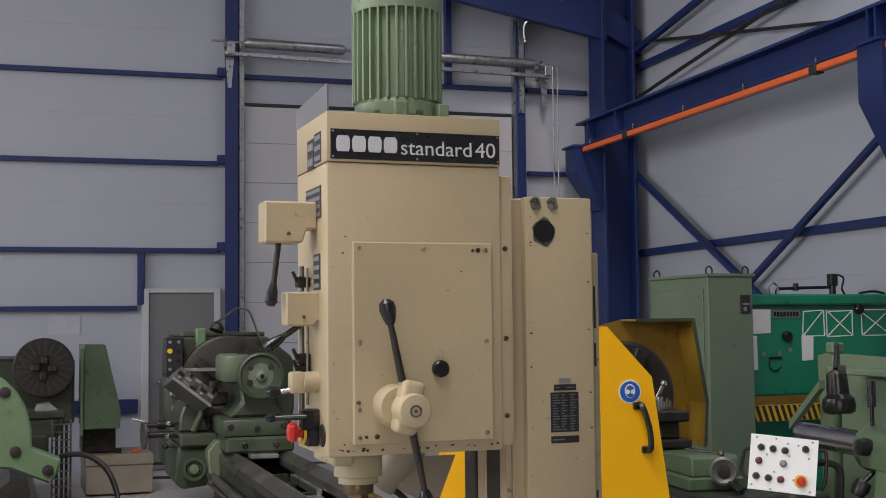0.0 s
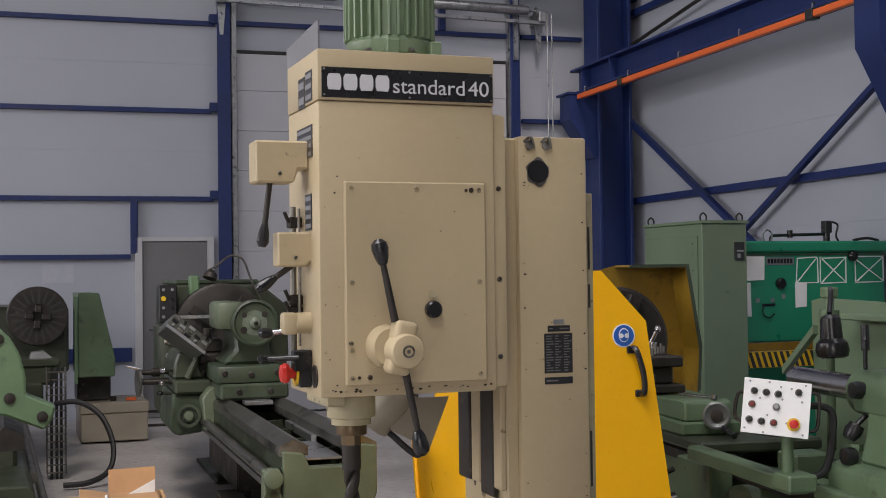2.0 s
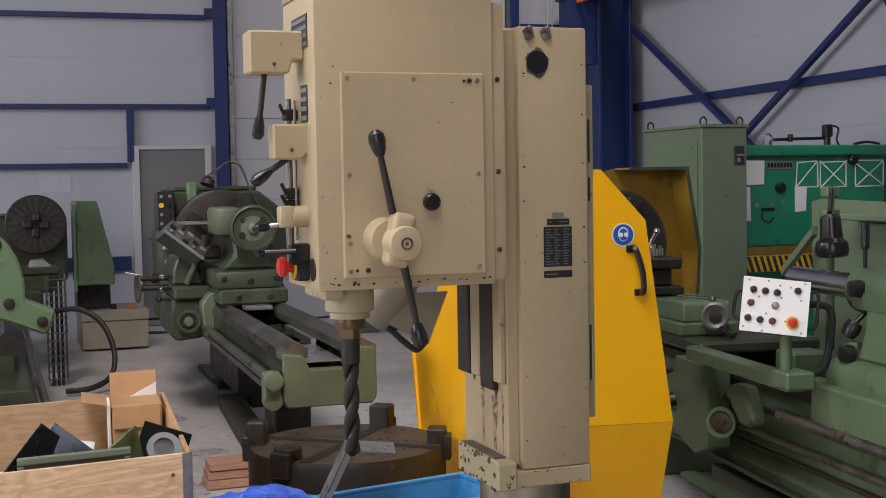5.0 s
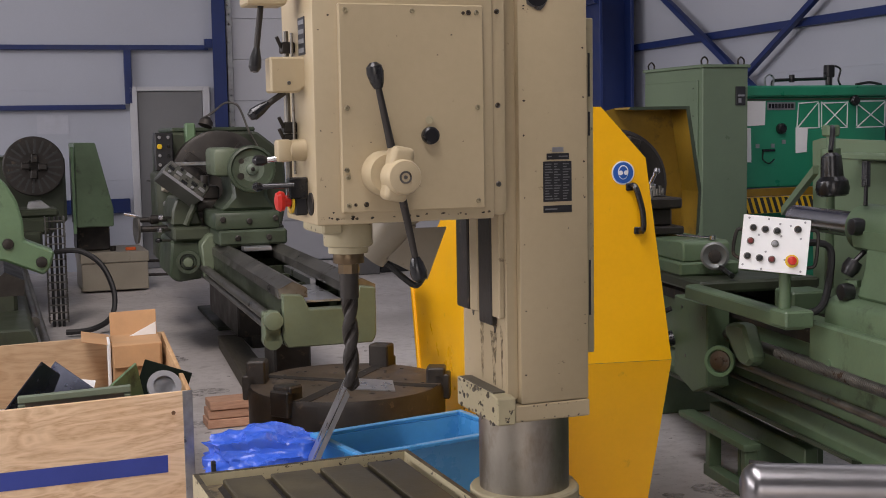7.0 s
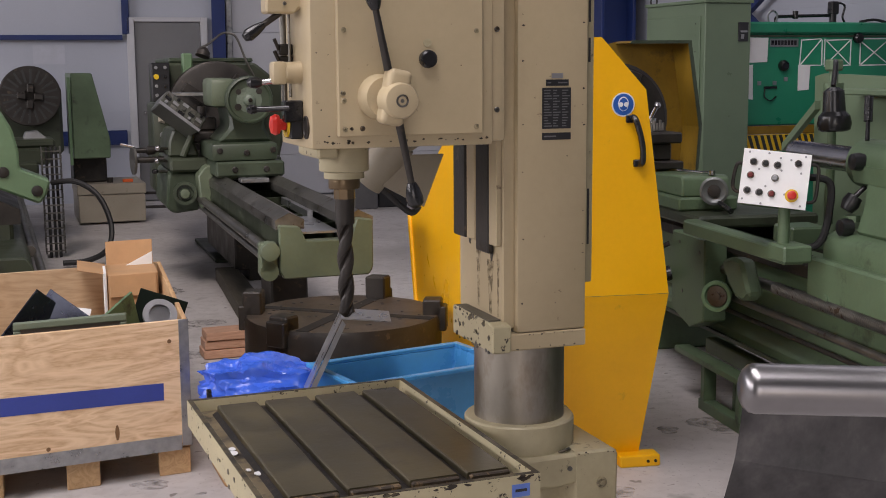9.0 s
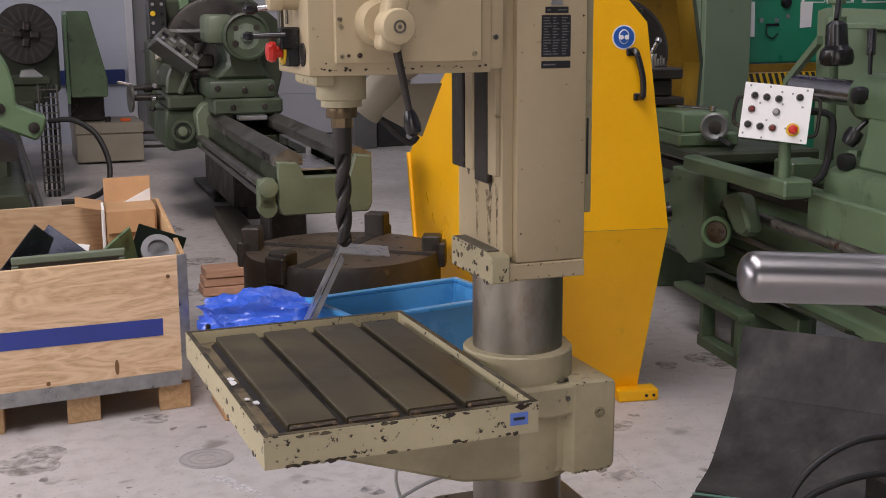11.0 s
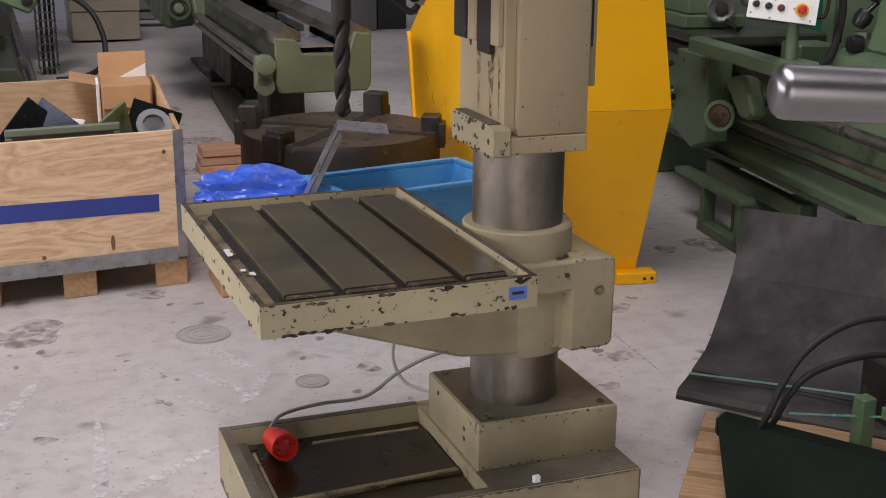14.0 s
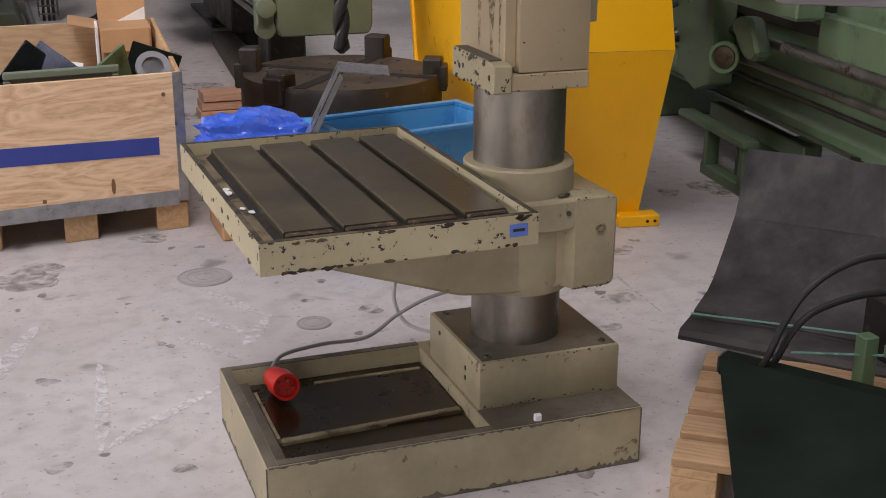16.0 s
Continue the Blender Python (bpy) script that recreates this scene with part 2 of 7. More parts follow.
def concrete():
    m = bpy.data.materials.new("trowelled_concrete")
    m.use_nodes = True
    n, l = m.node_tree.nodes, m.node_tree.links
    b = n["Principled BSDF"]
    co = n.new("ShaderNodeTexCoord")
    cols = []

    def tex(scale, detail, distort=0.0):
        t = n.new("ShaderNodeTexNoise")
        t.inputs["Scale"].default_value, t.inputs["Detail"].default_value, t.inputs["Distortion"].default_value = scale, detail, distort
        l.new(co.outputs["Object"], t.inputs["Vector"])
        return t.outputs[0]

    def rng(src, lo, hi):
        r = n.new("ShaderNodeMapRange")
        r.inputs[1].default_value, r.inputs[2].default_value = lo, hi
        l.new(src, r.inputs[0])
        return r.outputs[0]

    def mix(fac, a, c):
        x = n.new("ShaderNodeMix")
        x.data_type = "RGBA"
        l.new(fac, x.inputs[0])
        for s, v in ((x.inputs[6], a), (x.inputs[7], c)):
            if isinstance(v, tuple):
                s.default_value = (*v, 1)
            else:
                l.new(v, s)
        return x.outputs[2]

    cloud = mix(rng(tex(0.9, 7), 0.3, 0.72), (0.425, 0.395, 0.385), (0.60, 0.575, 0.565))
    fine = mix(rng(tex(14, 7), 0.46, 0.85), cloud, (0.36, 0.335, 0.32))
    # oil drops and old spills
    fine = mix(rng(tex(0.33, 5, 0.8), 0.56, 0.74), fine, (0.33, 0.31, 0.295))
    fine = mix(rng(tex(55, 4), 0.62, 0.72), fine, (0.27, 0.25, 0.235))
    stain = mix(rng(tex(3.4, 3, 0.4), 0.66, 0.72), fine, (0.24, 0.22, 0.205))
    drops = mix(rng(tex(11, 2), 0.70, 0.735), stain, (0.20, 0.18, 0.165))
    pale = mix(rng(tex(2.1, 4, 1.5), 0.66, 0.78), drops, (0.63, 0.61, 0.60))
    l.new(pale, b.inputs["Base Color"])
    r = n.new("ShaderNodeMapRange")
    r.inputs[1].default_value, r.inputs[2].default_value, r.inputs[3].default_value, r.inputs[4].default_value = 0.3, 0.7, 0.38, 0.62
    l.new(tex(3.0, 5), r.inputs[0])
    l.new(r.outputs[0], b.inputs["Roughness"])
    bp = n.new("ShaderNodeBump")
    bp.inputs["Strength"].default_value, bp.inputs["Distance"].default_value = 0.05, 0.003
    l.new(tex(18, 6), bp.inputs["Height"])
    l.new(bp.outputs[0], b.inputs["Normal"])
    return m


CREAM_DULL = material("dull_cream_enamel", (0.375, 0.325, 0.205), 0.5, vary=0.14, blotch=5, bump=0.016, second=(0.10, 0.08, 0.052), cover=0.075, chip=34, edge=0.09)
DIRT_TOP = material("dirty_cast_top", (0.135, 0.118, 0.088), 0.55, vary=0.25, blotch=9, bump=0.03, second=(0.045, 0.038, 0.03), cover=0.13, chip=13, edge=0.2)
SPECK = material("brown_speckled_edge", (0.15, 0.098, 0.048), 0.55, vary=0.2, blotch=20, bump=0.04, second=(0.035, 0.024, 0.015), cover=0.34, chip=60, edge=0.08)
TROUGH = material("rusty_cream_trough", (0.215, 0.165, 0.095), 0.5, vary=0.3, blotch=12, bump=0.03, second=(0.028, 0.023, 0.018), cover=0.20, chip=13, edge=0.12)
LIP = material("worn_lip", (0.34, 0.285, 0.175), 0.5, vary=0.25, blotch=14, second=(0.06, 0.048, 0.03), cover=0.15, chip=24, edge=0.1)
GROOVE_SHADE = material("groove_shade_black", (0.008, 0.007, 0.006), 0.95)
CHUCK_TOP = material("brown_oily_chuck_face", (0.085, 0.066, 0.05), 0.5, 0.2, vary=0.25, blotch=7, bump=0.03, second=(0.03, 0.024, 0.02), cover=0.12, chip=12, edge=0.2)
PANEL_WHITE = material("white_panel_film", (0.90, 0.90, 0.89), 0.3, vary=0.01, bump=0.002)
BAR_STEEL = material("ground_bar_steel", (0.27, 0.26, 0.265), 0.34, 1.0, vary=0.1, blotch=9, bump=0.006, gloss=0.06)
GREEN_GREY = material("faded_grey_green_enamel", (0.115, 0.145, 0.092), 0.45, vary=0.16, bump=0.02, second=(0.045, 0.048, 0.034), cover=0.10, chip=10, edge=0.2)
CONCRETE = concrete()
DRAIN = material("concrete_filled_cover", (0.41, 0.38, 0.37), 0.6, vary=0.12, blotch=8)


def feathered(name, colour, lo, hi, scale, rough=0.5):
    """A thin film on the floor that breaks up unevenly and lets the concrete show through."""
    m = material(name, colour, rough, vary=0.12, blotch=9)
    n, l = m.node_tree.nodes, m.node_tree.links
    t, r, tr, mx = n.new("ShaderNodeTexNoise"), n.new("ShaderNodeMapRange"), n.new("ShaderNodeBsdfTransparent"), n.new("ShaderNodeMixShader")
    t.inputs["Scale"].default_value, t.inputs["Detail"].default_value, t.inputs["Distortion"].default_value = scale, 6.0, 0.6
    r.inputs[1].default_value, r.inputs[2].default_value, r.inputs[4].default_value = lo, hi, 0.75
    l.new(n["Texture Coordinate"].outputs["Object"], t.inputs["Vector"])
    l.new(t.outputs[0], r.inputs[0])
    l.new(r.outputs[0], mx.inputs[0])
    l.new(tr.outputs[0], mx.inputs[1])
    l.new(n["Principled BSDF"].outputs[0], mx.inputs[2])
    l.new(mx.outputs[0], n["Material Output"].inputs["Surface"])
    return m


STAIN_FILM = feathered("oil_film", (0.25, 0.23, 0.215), 0.36, 0.78, 22)
OIL_FILM = feathered("brown_oil_film", (0.16, 0.115, 0.06), 0.38, 0.66, 60)
CHALK = feathered("chalk_smear", (0.72, 0.71, 0.72), 0.30, 0.62, 30, 0.8)
STAIN = material("oil_stain", (0.34, 0.315, 0.30), 0.45, vary=0.15, blotch=9)

# ---- building blocks ----


def box(bm, x0, y0, z0, x1, y1, z1, bev=0.0, seg=1):
    r = bmesh.ops.create_cube(bm, size=1.0)
    vs = r["verts"]
    for v in vs:
        v.co = Vector(((x0 + x1) / 2 + v.co.x * (x1 - x0), (y0 + y1) / 2 + v.co.y * (y1 - y0), (z0 + z1) / 2 + v.co.z * (z1 - z0)))
    if bev > 0:
        es = list({e for v in vs for e in v.link_edges})
        bmesh.ops.bevel(bm, geom=es, offset=bev, segments=seg, affect="EDGES", profile=0.5)
    return bm


def cyl(bm, p, q, r0, r1=None, n=20, bev=0.0):
    """A round bar or cone from p to q."""
    r1 = r0 if r1 is None else r1
    p, q = Vector(p), Vector(q)
    m = Matrix.Translation((p + q) / 2) @ (q - p).to_track_quat("Z", "Y").to_matrix().to_4x4()
    out = bmesh.ops.create_cone(bm, cap_ends=True, segments=n, radius1=r0, radius2=r1, depth=(q - p).length, matrix=m)
    if bev > 0:
        es = [e for e in {e for v in out["verts"] for e in v.link_edges} if any(len(f.verts) > 4 for f in e.link_faces)]
        bmesh.ops.bevel(bm, geom=es, offset=bev, segments=2, affect="EDGES", profile=0.5)
    return bm


def prism(bm, poly, axis, a, b, bev=0.0):
    """A polygon drawn in the plane across axis and drawn out from a to b. poly: (x, z) for y, (y, z) for x, (x, y) for z."""
    def at(u, v, w):
        return {"x": (w, u, v), "y": (u, w, v), "z": (u, v, w)}[axis]
    lo = [bm.verts.new(at(u, v, a)) for u, v in poly]
    hi = [bm.verts.new(at(u, v, b)) for u, v in poly]
    k = len(poly)
    fs = [bm.faces.new(lo), bm.faces.new(hi[::-1])]
    fs += [bm.faces.new((lo[i], hi[i], hi[(i + 1) % k], lo[(i + 1) % k])) for i in range(k)]
    bmesh.ops.recalc_face_normals(bm, faces=fs)
    if bev > 0:
        bmesh.ops.bevel(bm, geom=list({e for f in fs for e in f.edges}), offset=bev, segments=1, affect="EDGES", profile=0.5)
    return bm


def turned(bm, profile, p, d, n=28, caps=True):
    """A turned body: profile rows (distance along d, radius)."""
    m = Matrix.Translation(p) @ Vector(d).to_track_quat("Z", "Y").to_matrix().to_4x4()
    rings = []
    for h, r in profile:
        rings.append([bm.verts.new(m @ Vector((r * math.cos(2 * math.pi * i / n), r * math.sin(2 * math.pi * i / n), h))) for i in range(n)])
    for a, b in zip(rings, rings[1:]):
        for i in range(n):
            bm.faces.new((a[i], a[(i + 1) % n], b[(i + 1) % n], b[i]))
    if caps:
        bm.faces.new(rings[0][::-1])
        bm.faces.new(rings[-1])
    return bm


def tube(bm, pts, r, n=8, steps=6):
    """A round hose or bent rod through the points, smoothed."""
    P = [Vector(p) for p in pts]
    path = []
    for i in range(len(P) - 1):
        a, b, c, d = P[max(i - 1, 0)], P[i], P[i + 1], P[min(i + 2, len(P) - 1)]
        for k in range(steps):
            t = k / steps
            path.append(0.5 * ((2 * b) + (c - a) * t + (2 * a - 5 * b + 4 * c - d) * t * t + (3 * b - a - 3 * c + d) * t ** 3))
    path.append(P[-1])
    rings, side = [], Vector((0.3, 0.2, 0.93))
    for i, p in enumerate(path):
        d = (path[min(i + 1, len(path) - 1)] - path[max(i - 1, 0)]).normalized()
        s = (side - d * side.dot(d)).normalized()
        side, u = s, d.cross(s)
        rings.append([bm.verts.new(p + r * (s * math.cos(2 * math.pi * k / n) + u * math.sin(2 * math.pi * k / n))) for k in range(n)])
    for a, b in zip(rings, rings[1:]):
        for k in range(n):
            bm.faces.new((a[k], a[(k + 1) % n], b[(k + 1) % n], b[k]))
    bm.faces.new(rings[0][::-1])
    bm.faces.new(rings[-1])
    return bm


def B():
    return bmesh.new()


def part(name, bm, mat, parent=None, label="", move=None, merge=False):
    """One mesh object out of a bmesh, under a thing or a part of one."""
    if move is not None:
        bm.transform(move)
    bmesh.ops.recalc_face_normals(bm, faces=bm.faces)
    me = bpy.data.meshes.new(name)
    bm.to_mesh(me)
    bm.free()
    me.materials.append(mat)
    me.shade_smooth()
    me.set_sharp_from_angle(angle=radians(32))
    ob = new(name, me)
    if parent is not None:
        ob.parent = parent
        inv = parent.matrix_basis.copy()
        up = parent.parent
        if up is not None:
            inv = up.matrix_basis @ parent.matrix_parent_inverse @ inv if parent.type == "EMPTY" else Matrix()
        ob.matrix_parent_inverse = inv.inverted() if parent.type == "EMPTY" else Matrix()
    return tagged(ob, label=label) if label else ob


def thing(name, x, y, z, label, category, group=""):
    ob = new(name)
    ob.matrix_basis = pose(x, y, z)
    ob.empty_display_size = 0.1
    return tagged(ob, label, category, group)


def structure(name, bm, mat, label="", move=None):
    ob = part(name, bm, mat, None, "", move)
    return tagged(ob, label, kind="structure")

# ---- the hall ----
U0, V0 = 7.05, 14.7                       # inner faces of the east and the north wall
UW, VS, TOP = -12.0, -8.0, 8.0

structure("floor", box(B(), UW - 0.3, VS - 0.3, -0.3, U0 + 0.3, V0 + 0.3, 0.0), CONCRETE, "stained pale grey concrete workshop floor", HALL)


def wall_panels(name, along_u, at, lo, hi, inside, label, mat=None):
    mat = mat or WALL
    """A wall of horizontal sandwich panels with narrow recessed joints."""
    root_bm = B()
    t = 0.16
    if along_u:
        box(root_bm, lo, at + 0.012 * inside, 0, hi, at + t * inside, TOP)
    else:
        box(root_bm, at + 0.012 * inside, lo, 0, at + t * inside, hi, TOP)
    w = structure(name, root_bm, mat, label, HALL)
    z = 0.0
    while z < TOP:
        z1 = min(z + 1.03, TOP)
        bm = B()
        if along_u:
            box(bm, lo, at, z + 0.0007, hi, at + 0.011 * inside, z1 - 0.0007)
        else:
            box(bm, at, lo, z + 0.0007, at + 0.011 * inside, hi, z1 - 0.0007)
        p = part("panel", bm, mat, None, "", HALL)
        p.parent = w
        z = z1
    return w


wall_panels("wall_north", True, V0, UW, U0, 1, "white sandwich panel wall with blue rails")
wall_panels("wall_east", False, U0, VS, V0, 1, "white sandwich panel wall behind blue bracing")
# unseen west wall; its long window band is added to let light in
bm = B()
box(bm, UW - 0.16, VS, 0, UW, V0, 3.2)
box(bm, UW - 0.16, VS, 6.2, UW, V0, TOP)
box(bm, UW - 0.16, VS, 3.2, UW, -2.5, 6.2)
box(bm, UW - 0.16, 13.5, 3.2, UW, V0, 6.2)
structure("wall_west", bm, WALL_UNSEEN, "unseen grey wall with an added high window opening", HALL)
# unseen south wall; the high gate opening behind the camera is added for light
bm = B()
box(bm, UW, VS - 0.16, 0, -6.0, VS, TOP)
box(bm, -1.0, VS - 0.16, 0, U0, VS, TOP)
box(bm, -6.0, VS - 0.16, 4.8, -1.0, VS, TOP)
structure("wall_south", bm, WALL_UNSEEN, "unseen grey wall with an added wide gate opening", HALL)
# unseen roof; its two long rooflights are added for light
bm = B()
for a, c in ((UW, -3.0), (0.0, 3.7), (5.3, U0)):
    box(bm, a, VS, TOP, c, V0, TOP + 0.15)
for a, c, e, g in ((-3.0, 0.0, -2.6, 4.6), (3.7, 5.3, 2.4, 11.6)):
    box(bm, a, VS, TOP, c, e, TOP + 0.15)
    box(bm, a, g, TOP, c, V0, TOP + 0.15)
structure("ceiling", bm, ROOF_UNSEEN, "unseen dark grey roof with added rooflight openings", HALL)


def hall_beam(name, bm, label, mat=None, category="steel beam"):
    ob = part(name, bm, mat or BLUE_STEEL, None, "", HALL)
    return tagged(ob, label, category)


def rail(u0, u1, z, v=V0, h=0.055, d=0.07):
    bm = B()
    box(bm, u0, v - d, z - h / 2, u1, v - 0.002, z + h / 2, 0.004)
    box(bm, u0, v - d - 0.02, z - h / 2, u1, v - d, z - h / 2 + 0.012)
    return bm


for z, a, c in ((4.6, UW + 0.02, 1.76), (3.565, UW + 0.02, 1.72), (2.535, UW + 0.02, 1.74), (1.865, UW + 0.02, 0.79), (4.62, 1.93, 5.5), (4.62, 5.62, 6.45), (3.55, 5.62, 6.45), (5.65, UW + 0.02, 1.76)):
    hall_beam("wall_rail", rail(a, c, z), "blue painted steel rail across the white wall", category="wall rail")
hall_beam("wall_rail", rail(-1.5, 0.80, 0.74, h=0.16, d=0.05), "blue painted base rail low on the white wall", category="wall rail")
# door post column and the shorter studs
bm = B()
box(bm, 1.80, V0 - 0.16, 0, 1.91, V0 - 0.003, 7.9, 0.005)
box(bm, 1.78, V0 - 0.19, 0, 1.93, V0 - 0.16, 7.9)
for z in (4.72, 3.68, 2.65):
    box(bm, 1.70, V0 - 0.13, z - 0.12, 1.80, V0 - 0.02, z - 0.02)
hall_beam("wall_column", bm, "blue steel column beside the tall sectional door", category="steel column")
hall_beam("wall_stud", box(B(), 0.79, V0 - 0.09, 1.9, 0.87, V0 - 0.004, 2.51, 0.004), "short blue steel stud above the grey door", category="steel stud")
hall_beam("wall_stud", box(B(), 4.53, V0 - 0.09, 4.65, 4.61, V0 - 0.004, 7.9, 0.004), "blue steel stud above the sectional door", category="steel stud")
bm = B()
box(bm, 5.44, V0 - 0.16, 0, 5.56, V0 - 0.003, 7.9, 0.005)
hall_beam("wall_column", bm, "blue steel column beside the tall sectional door", category="steel column")

# grey personnel door
d = thing("door_1", *(HALL @ Vector((1.28, V0 - 0.05, 0))), "closed grey steel door in a pale frame", "door")
tagged(d, kind="structure")
bm = B()
box(bm, 0.84, V0 - 0.09, 0, 0.92, V0 - 0.002, 2.09, 0.004)
box(bm, 1.66, V0 - 0.09, 0, 1.74, V0 - 0.002, 2.09, 0.004)
box(bm, 0.92, V0 - 0.09, 2.04, 1.66, V0 - 0.002, 2.09, 0.004)
part("door_frame", bm, FRAME_GREY, d, "pale grey steel frame", HALL)
part("door_leaf", box(B(), 0.925, V0 - 0.06, 0.01, 1.655, V0 - 0.012, 2.035, 0.003), DOOR_GREY, d, "", HALL)
bm = B()
cyl(bm, (1.0, V0 - 0.06, 1.02), (1.0, V0 - 0.11, 1.02), 0.011)
cyl(bm, (0.995, V0 - 0.105, 1.02), (1.12, V0 - 0.105, 1.02), 0.010)
part("door_handle", bm, STEEL, d, "steel lever handle", HALL)

# sectional door with its panels, tracks and spring shaft
d = thing("door_2", *(HALL @ Vector((3.7, V0 - 0.05, 0))), "tall closed white sectional door with steel tracks", "sectional door")
tagged(d, kind="structure")
z = 0.02
while z < 4.25:
    z1 = min(z + 0.475, 4.26)
    part("door_section", box(B(), 2.02, V0 - 0.075, z + 0.0015, 5.40, V0 - 0.03, z1 - 0.0015, 0.004), DOOR_WHITE, d, "", HALL)
    z = z1
part("top_seal", box(B(), 2.02, V0 - 0.085, 4.262, 5.40, V0 - 0.02, 4.30, 0.003), BLACK_ROUGH, d, "black rubber top seal", HALL)
for u in (1.95, 5.42):
    bm = B()
    box(bm, u, V0 - 0.13, 0, u + 0.012, V0 - 0.03, 5.6)
    box(bm, u, V0 - 0.13, 0, u + 0.06, V0 - 0.118, 5.6)
    for k in range(9):
        box(bm, u + 0.012, V0 - 0.118, 0.4 + k * 0.475, u + 0.075, V0 - 0.08, 0.46 + k * 0.475, 0.003)
    part("track", bm, GALV, d, "galvanised steel track with rollers", HALL)
bm = B()
cyl(bm, (1.60, V0 - 0.30, 4.98), (5.88, V0 - 0.30, 4.90), 0.014, n=12)
part("spring_shaft", bm, GALV, d, "", HALL)
for a, c in ((1.99, 3.20), (4.36, 5.64)):
    bm = B()
    f = lambda u: 4.98 - (u - 1.6) / 4.28 * 0.08
    turned(bm, [(0, 0.03), (0.02, 0.055), (0.05, 0.062), ((c - a) - 0.05, 0.062), ((c - a) - 0.02, 0.055), (c - a, 0.03)], (a, V0 - 0.30, f(a)), (c - a, 0, f(c) - f(a)))
    part("torsion_spring", bm, GALV, d, "grey steel torsion spring", HALL)
bm = B()
prism(bm, [(1.76, 4.815), (5.84, 4.735), (5.84, 4.775), (1.76, 4.855)], "y", V0 - 0.33, V0 - 0.27)
part("spring_carrier", bm, GALV, d, "galvanised spring carrier", HALL)
for u, z in ((1.83, 4.90), (5.80, 4.84)):
    bm = B()
    box(bm, u - 0.045, V0 - 0.36, z - 0.08, u + 0.045, V0 - 0.01, z + 0.06, 0.006)
    cyl(bm, (u - 0.08, V0 - 0.30, z + 0.05), (u - 0.05, V0 - 0.30, z + 0.05), 0.06)
    prism(bm, [(u - 0.02, z - 0.45), (u + 0.02, z - 0.45), (u + 0.05, z - 0.09), (u - 0.05, z - 0.09)], "y", V0 - 0.20, V0 - 0.17)
    part("shaft_bracket", bm, GALV, d, "", HALL)
bm = B()
for k, u in enumerate((5.855, 5.915)):
    cyl(bm, (u, V0 - 0.36, 0.9), (u, V0 - 0.36, 4.86), 0.008, n=8)
part("pull_chain", bm, GALV, d, "thin hanging hoist chain", HALL)
bm = B()
box(bm, 5.47, V0 - 0.2, 4.3, 5.53, V0 - 0.16, 5.62)
box(bm, 5.42, V0 - 0.24, 5.48, 5.58, V0 - 0.15, 5.62, 0.004)
tube(bm, [(5.56, V0 - 0.2, 5.2), (5.56, V0 - 0.22, 5.45), (5.8, V0 - 0.5, 5.62), (6.4, V0 - 1.0, 5.95)], 0.022)
part("track_hanger", bm, GALV, d, "", HALL)

# corner column, runway beam with its orange conductor line, second column
bm = B()
box(bm, 6.42, V0 - 0.62, 0, 6.46, V0 - 0.20, 7.9, 0.004)
box(bm, 6.84, V0 - 0.62, 0, 6.88, V0 - 0.20, 7.9, 0.004)
box(bm, 6.46, V0 - 0.43, 0, 6.84, V0 - 0.39, 7.9)
prism(bm, [(6.06, 3.83), (6.42, 3.83), (6.42, 3.05), (6.38, 3.05), (6.06, 3.52)], "y", V0 - 0.58, V0 - 0.24)
box(bm, 6.02, V0 - 0.60, 3.83, 6.419, V0 - 0.22, 3.858)
hall_beam("corner_column", bm, "heavy blue steel column with a crane bracket", category="steel column")


def runway():
    root = thing("crane_runway", *(HALL @ Vector((6.2, 10.0, 4.0))), "blue steel crane runway beam carrying an orange conductor line", "crane runway")
    bm = B()
    box(bm, 6.20, -2.0, 3.86, 6.48, V0 - 0.25, 3.885, 0.003)
    box(bm, 6.325, -2.0, 3.885, 6.355, V0 - 0.25, 4.15)
    box(bm, 6.20, -2.0, 4.15, 6.48, V0 - 0.25, 4.18, 0.003)
    for v in (14.1, 13.3, 8.45, 8.35):
        box(bm, 6.21, v - 0.012, 3.885, 6.47, v + 0.012, 4.15)
    part("beam", bm, BLUE_STEEL, root, "", HALL)
    bm = B()
    box(bm, 6.13, -2.0, 3.765, 6.19, V0 - 0.62, 3.825, 0.008)
    part("conductor_line", bm, ORANGE, root, "bright orange plastic conductor line", HALL)
    v = 12.85
    while v > -1:
        bm = B()
        box(bm, 6.115, v - 0.05, 3.75, 6.205, v + 0.05, 3.84, 0.004)
        part("joint_clip", bm, BLACK_ROUGH, root, "dark joint clip", HALL)
        v -= 3.75
    v = 13.9
    while v > 0:
        bm = B()
        tube(bm, [(6.16, v, 3.82), (6.15, v - 0.02, 3.89), (6.22, v + 0.05, 3.90)], 0.008, n=6)
        part("hanger", bm, GALV, root, "thin wire hanger", HALL)
        v -= 1.2


runway()
bm = B()
box(bm, 6.50, 8.05, 0, 6.54, 8.5, 7.9, 0.004)
box(bm, 6.98, 8.05, 0, 7.02, 8.5, 7.9, 0.004)
box(bm, 6.54, 8.26, 0, 6.98, 8.30, 7.9)
prism(bm, [(6.10, 3.83), (6.5, 3.83), (6.5, 2.72), (6.46, 2.72), (6.10, 3.38)], "y", 8.12, 8.44)
box(bm, 6.06, 8.1, 3.83, 6.52, 8.46, 3.858)
hall_beam("wall_column", bm, "heavy blue steel column with a crane bracket", category="steel column")
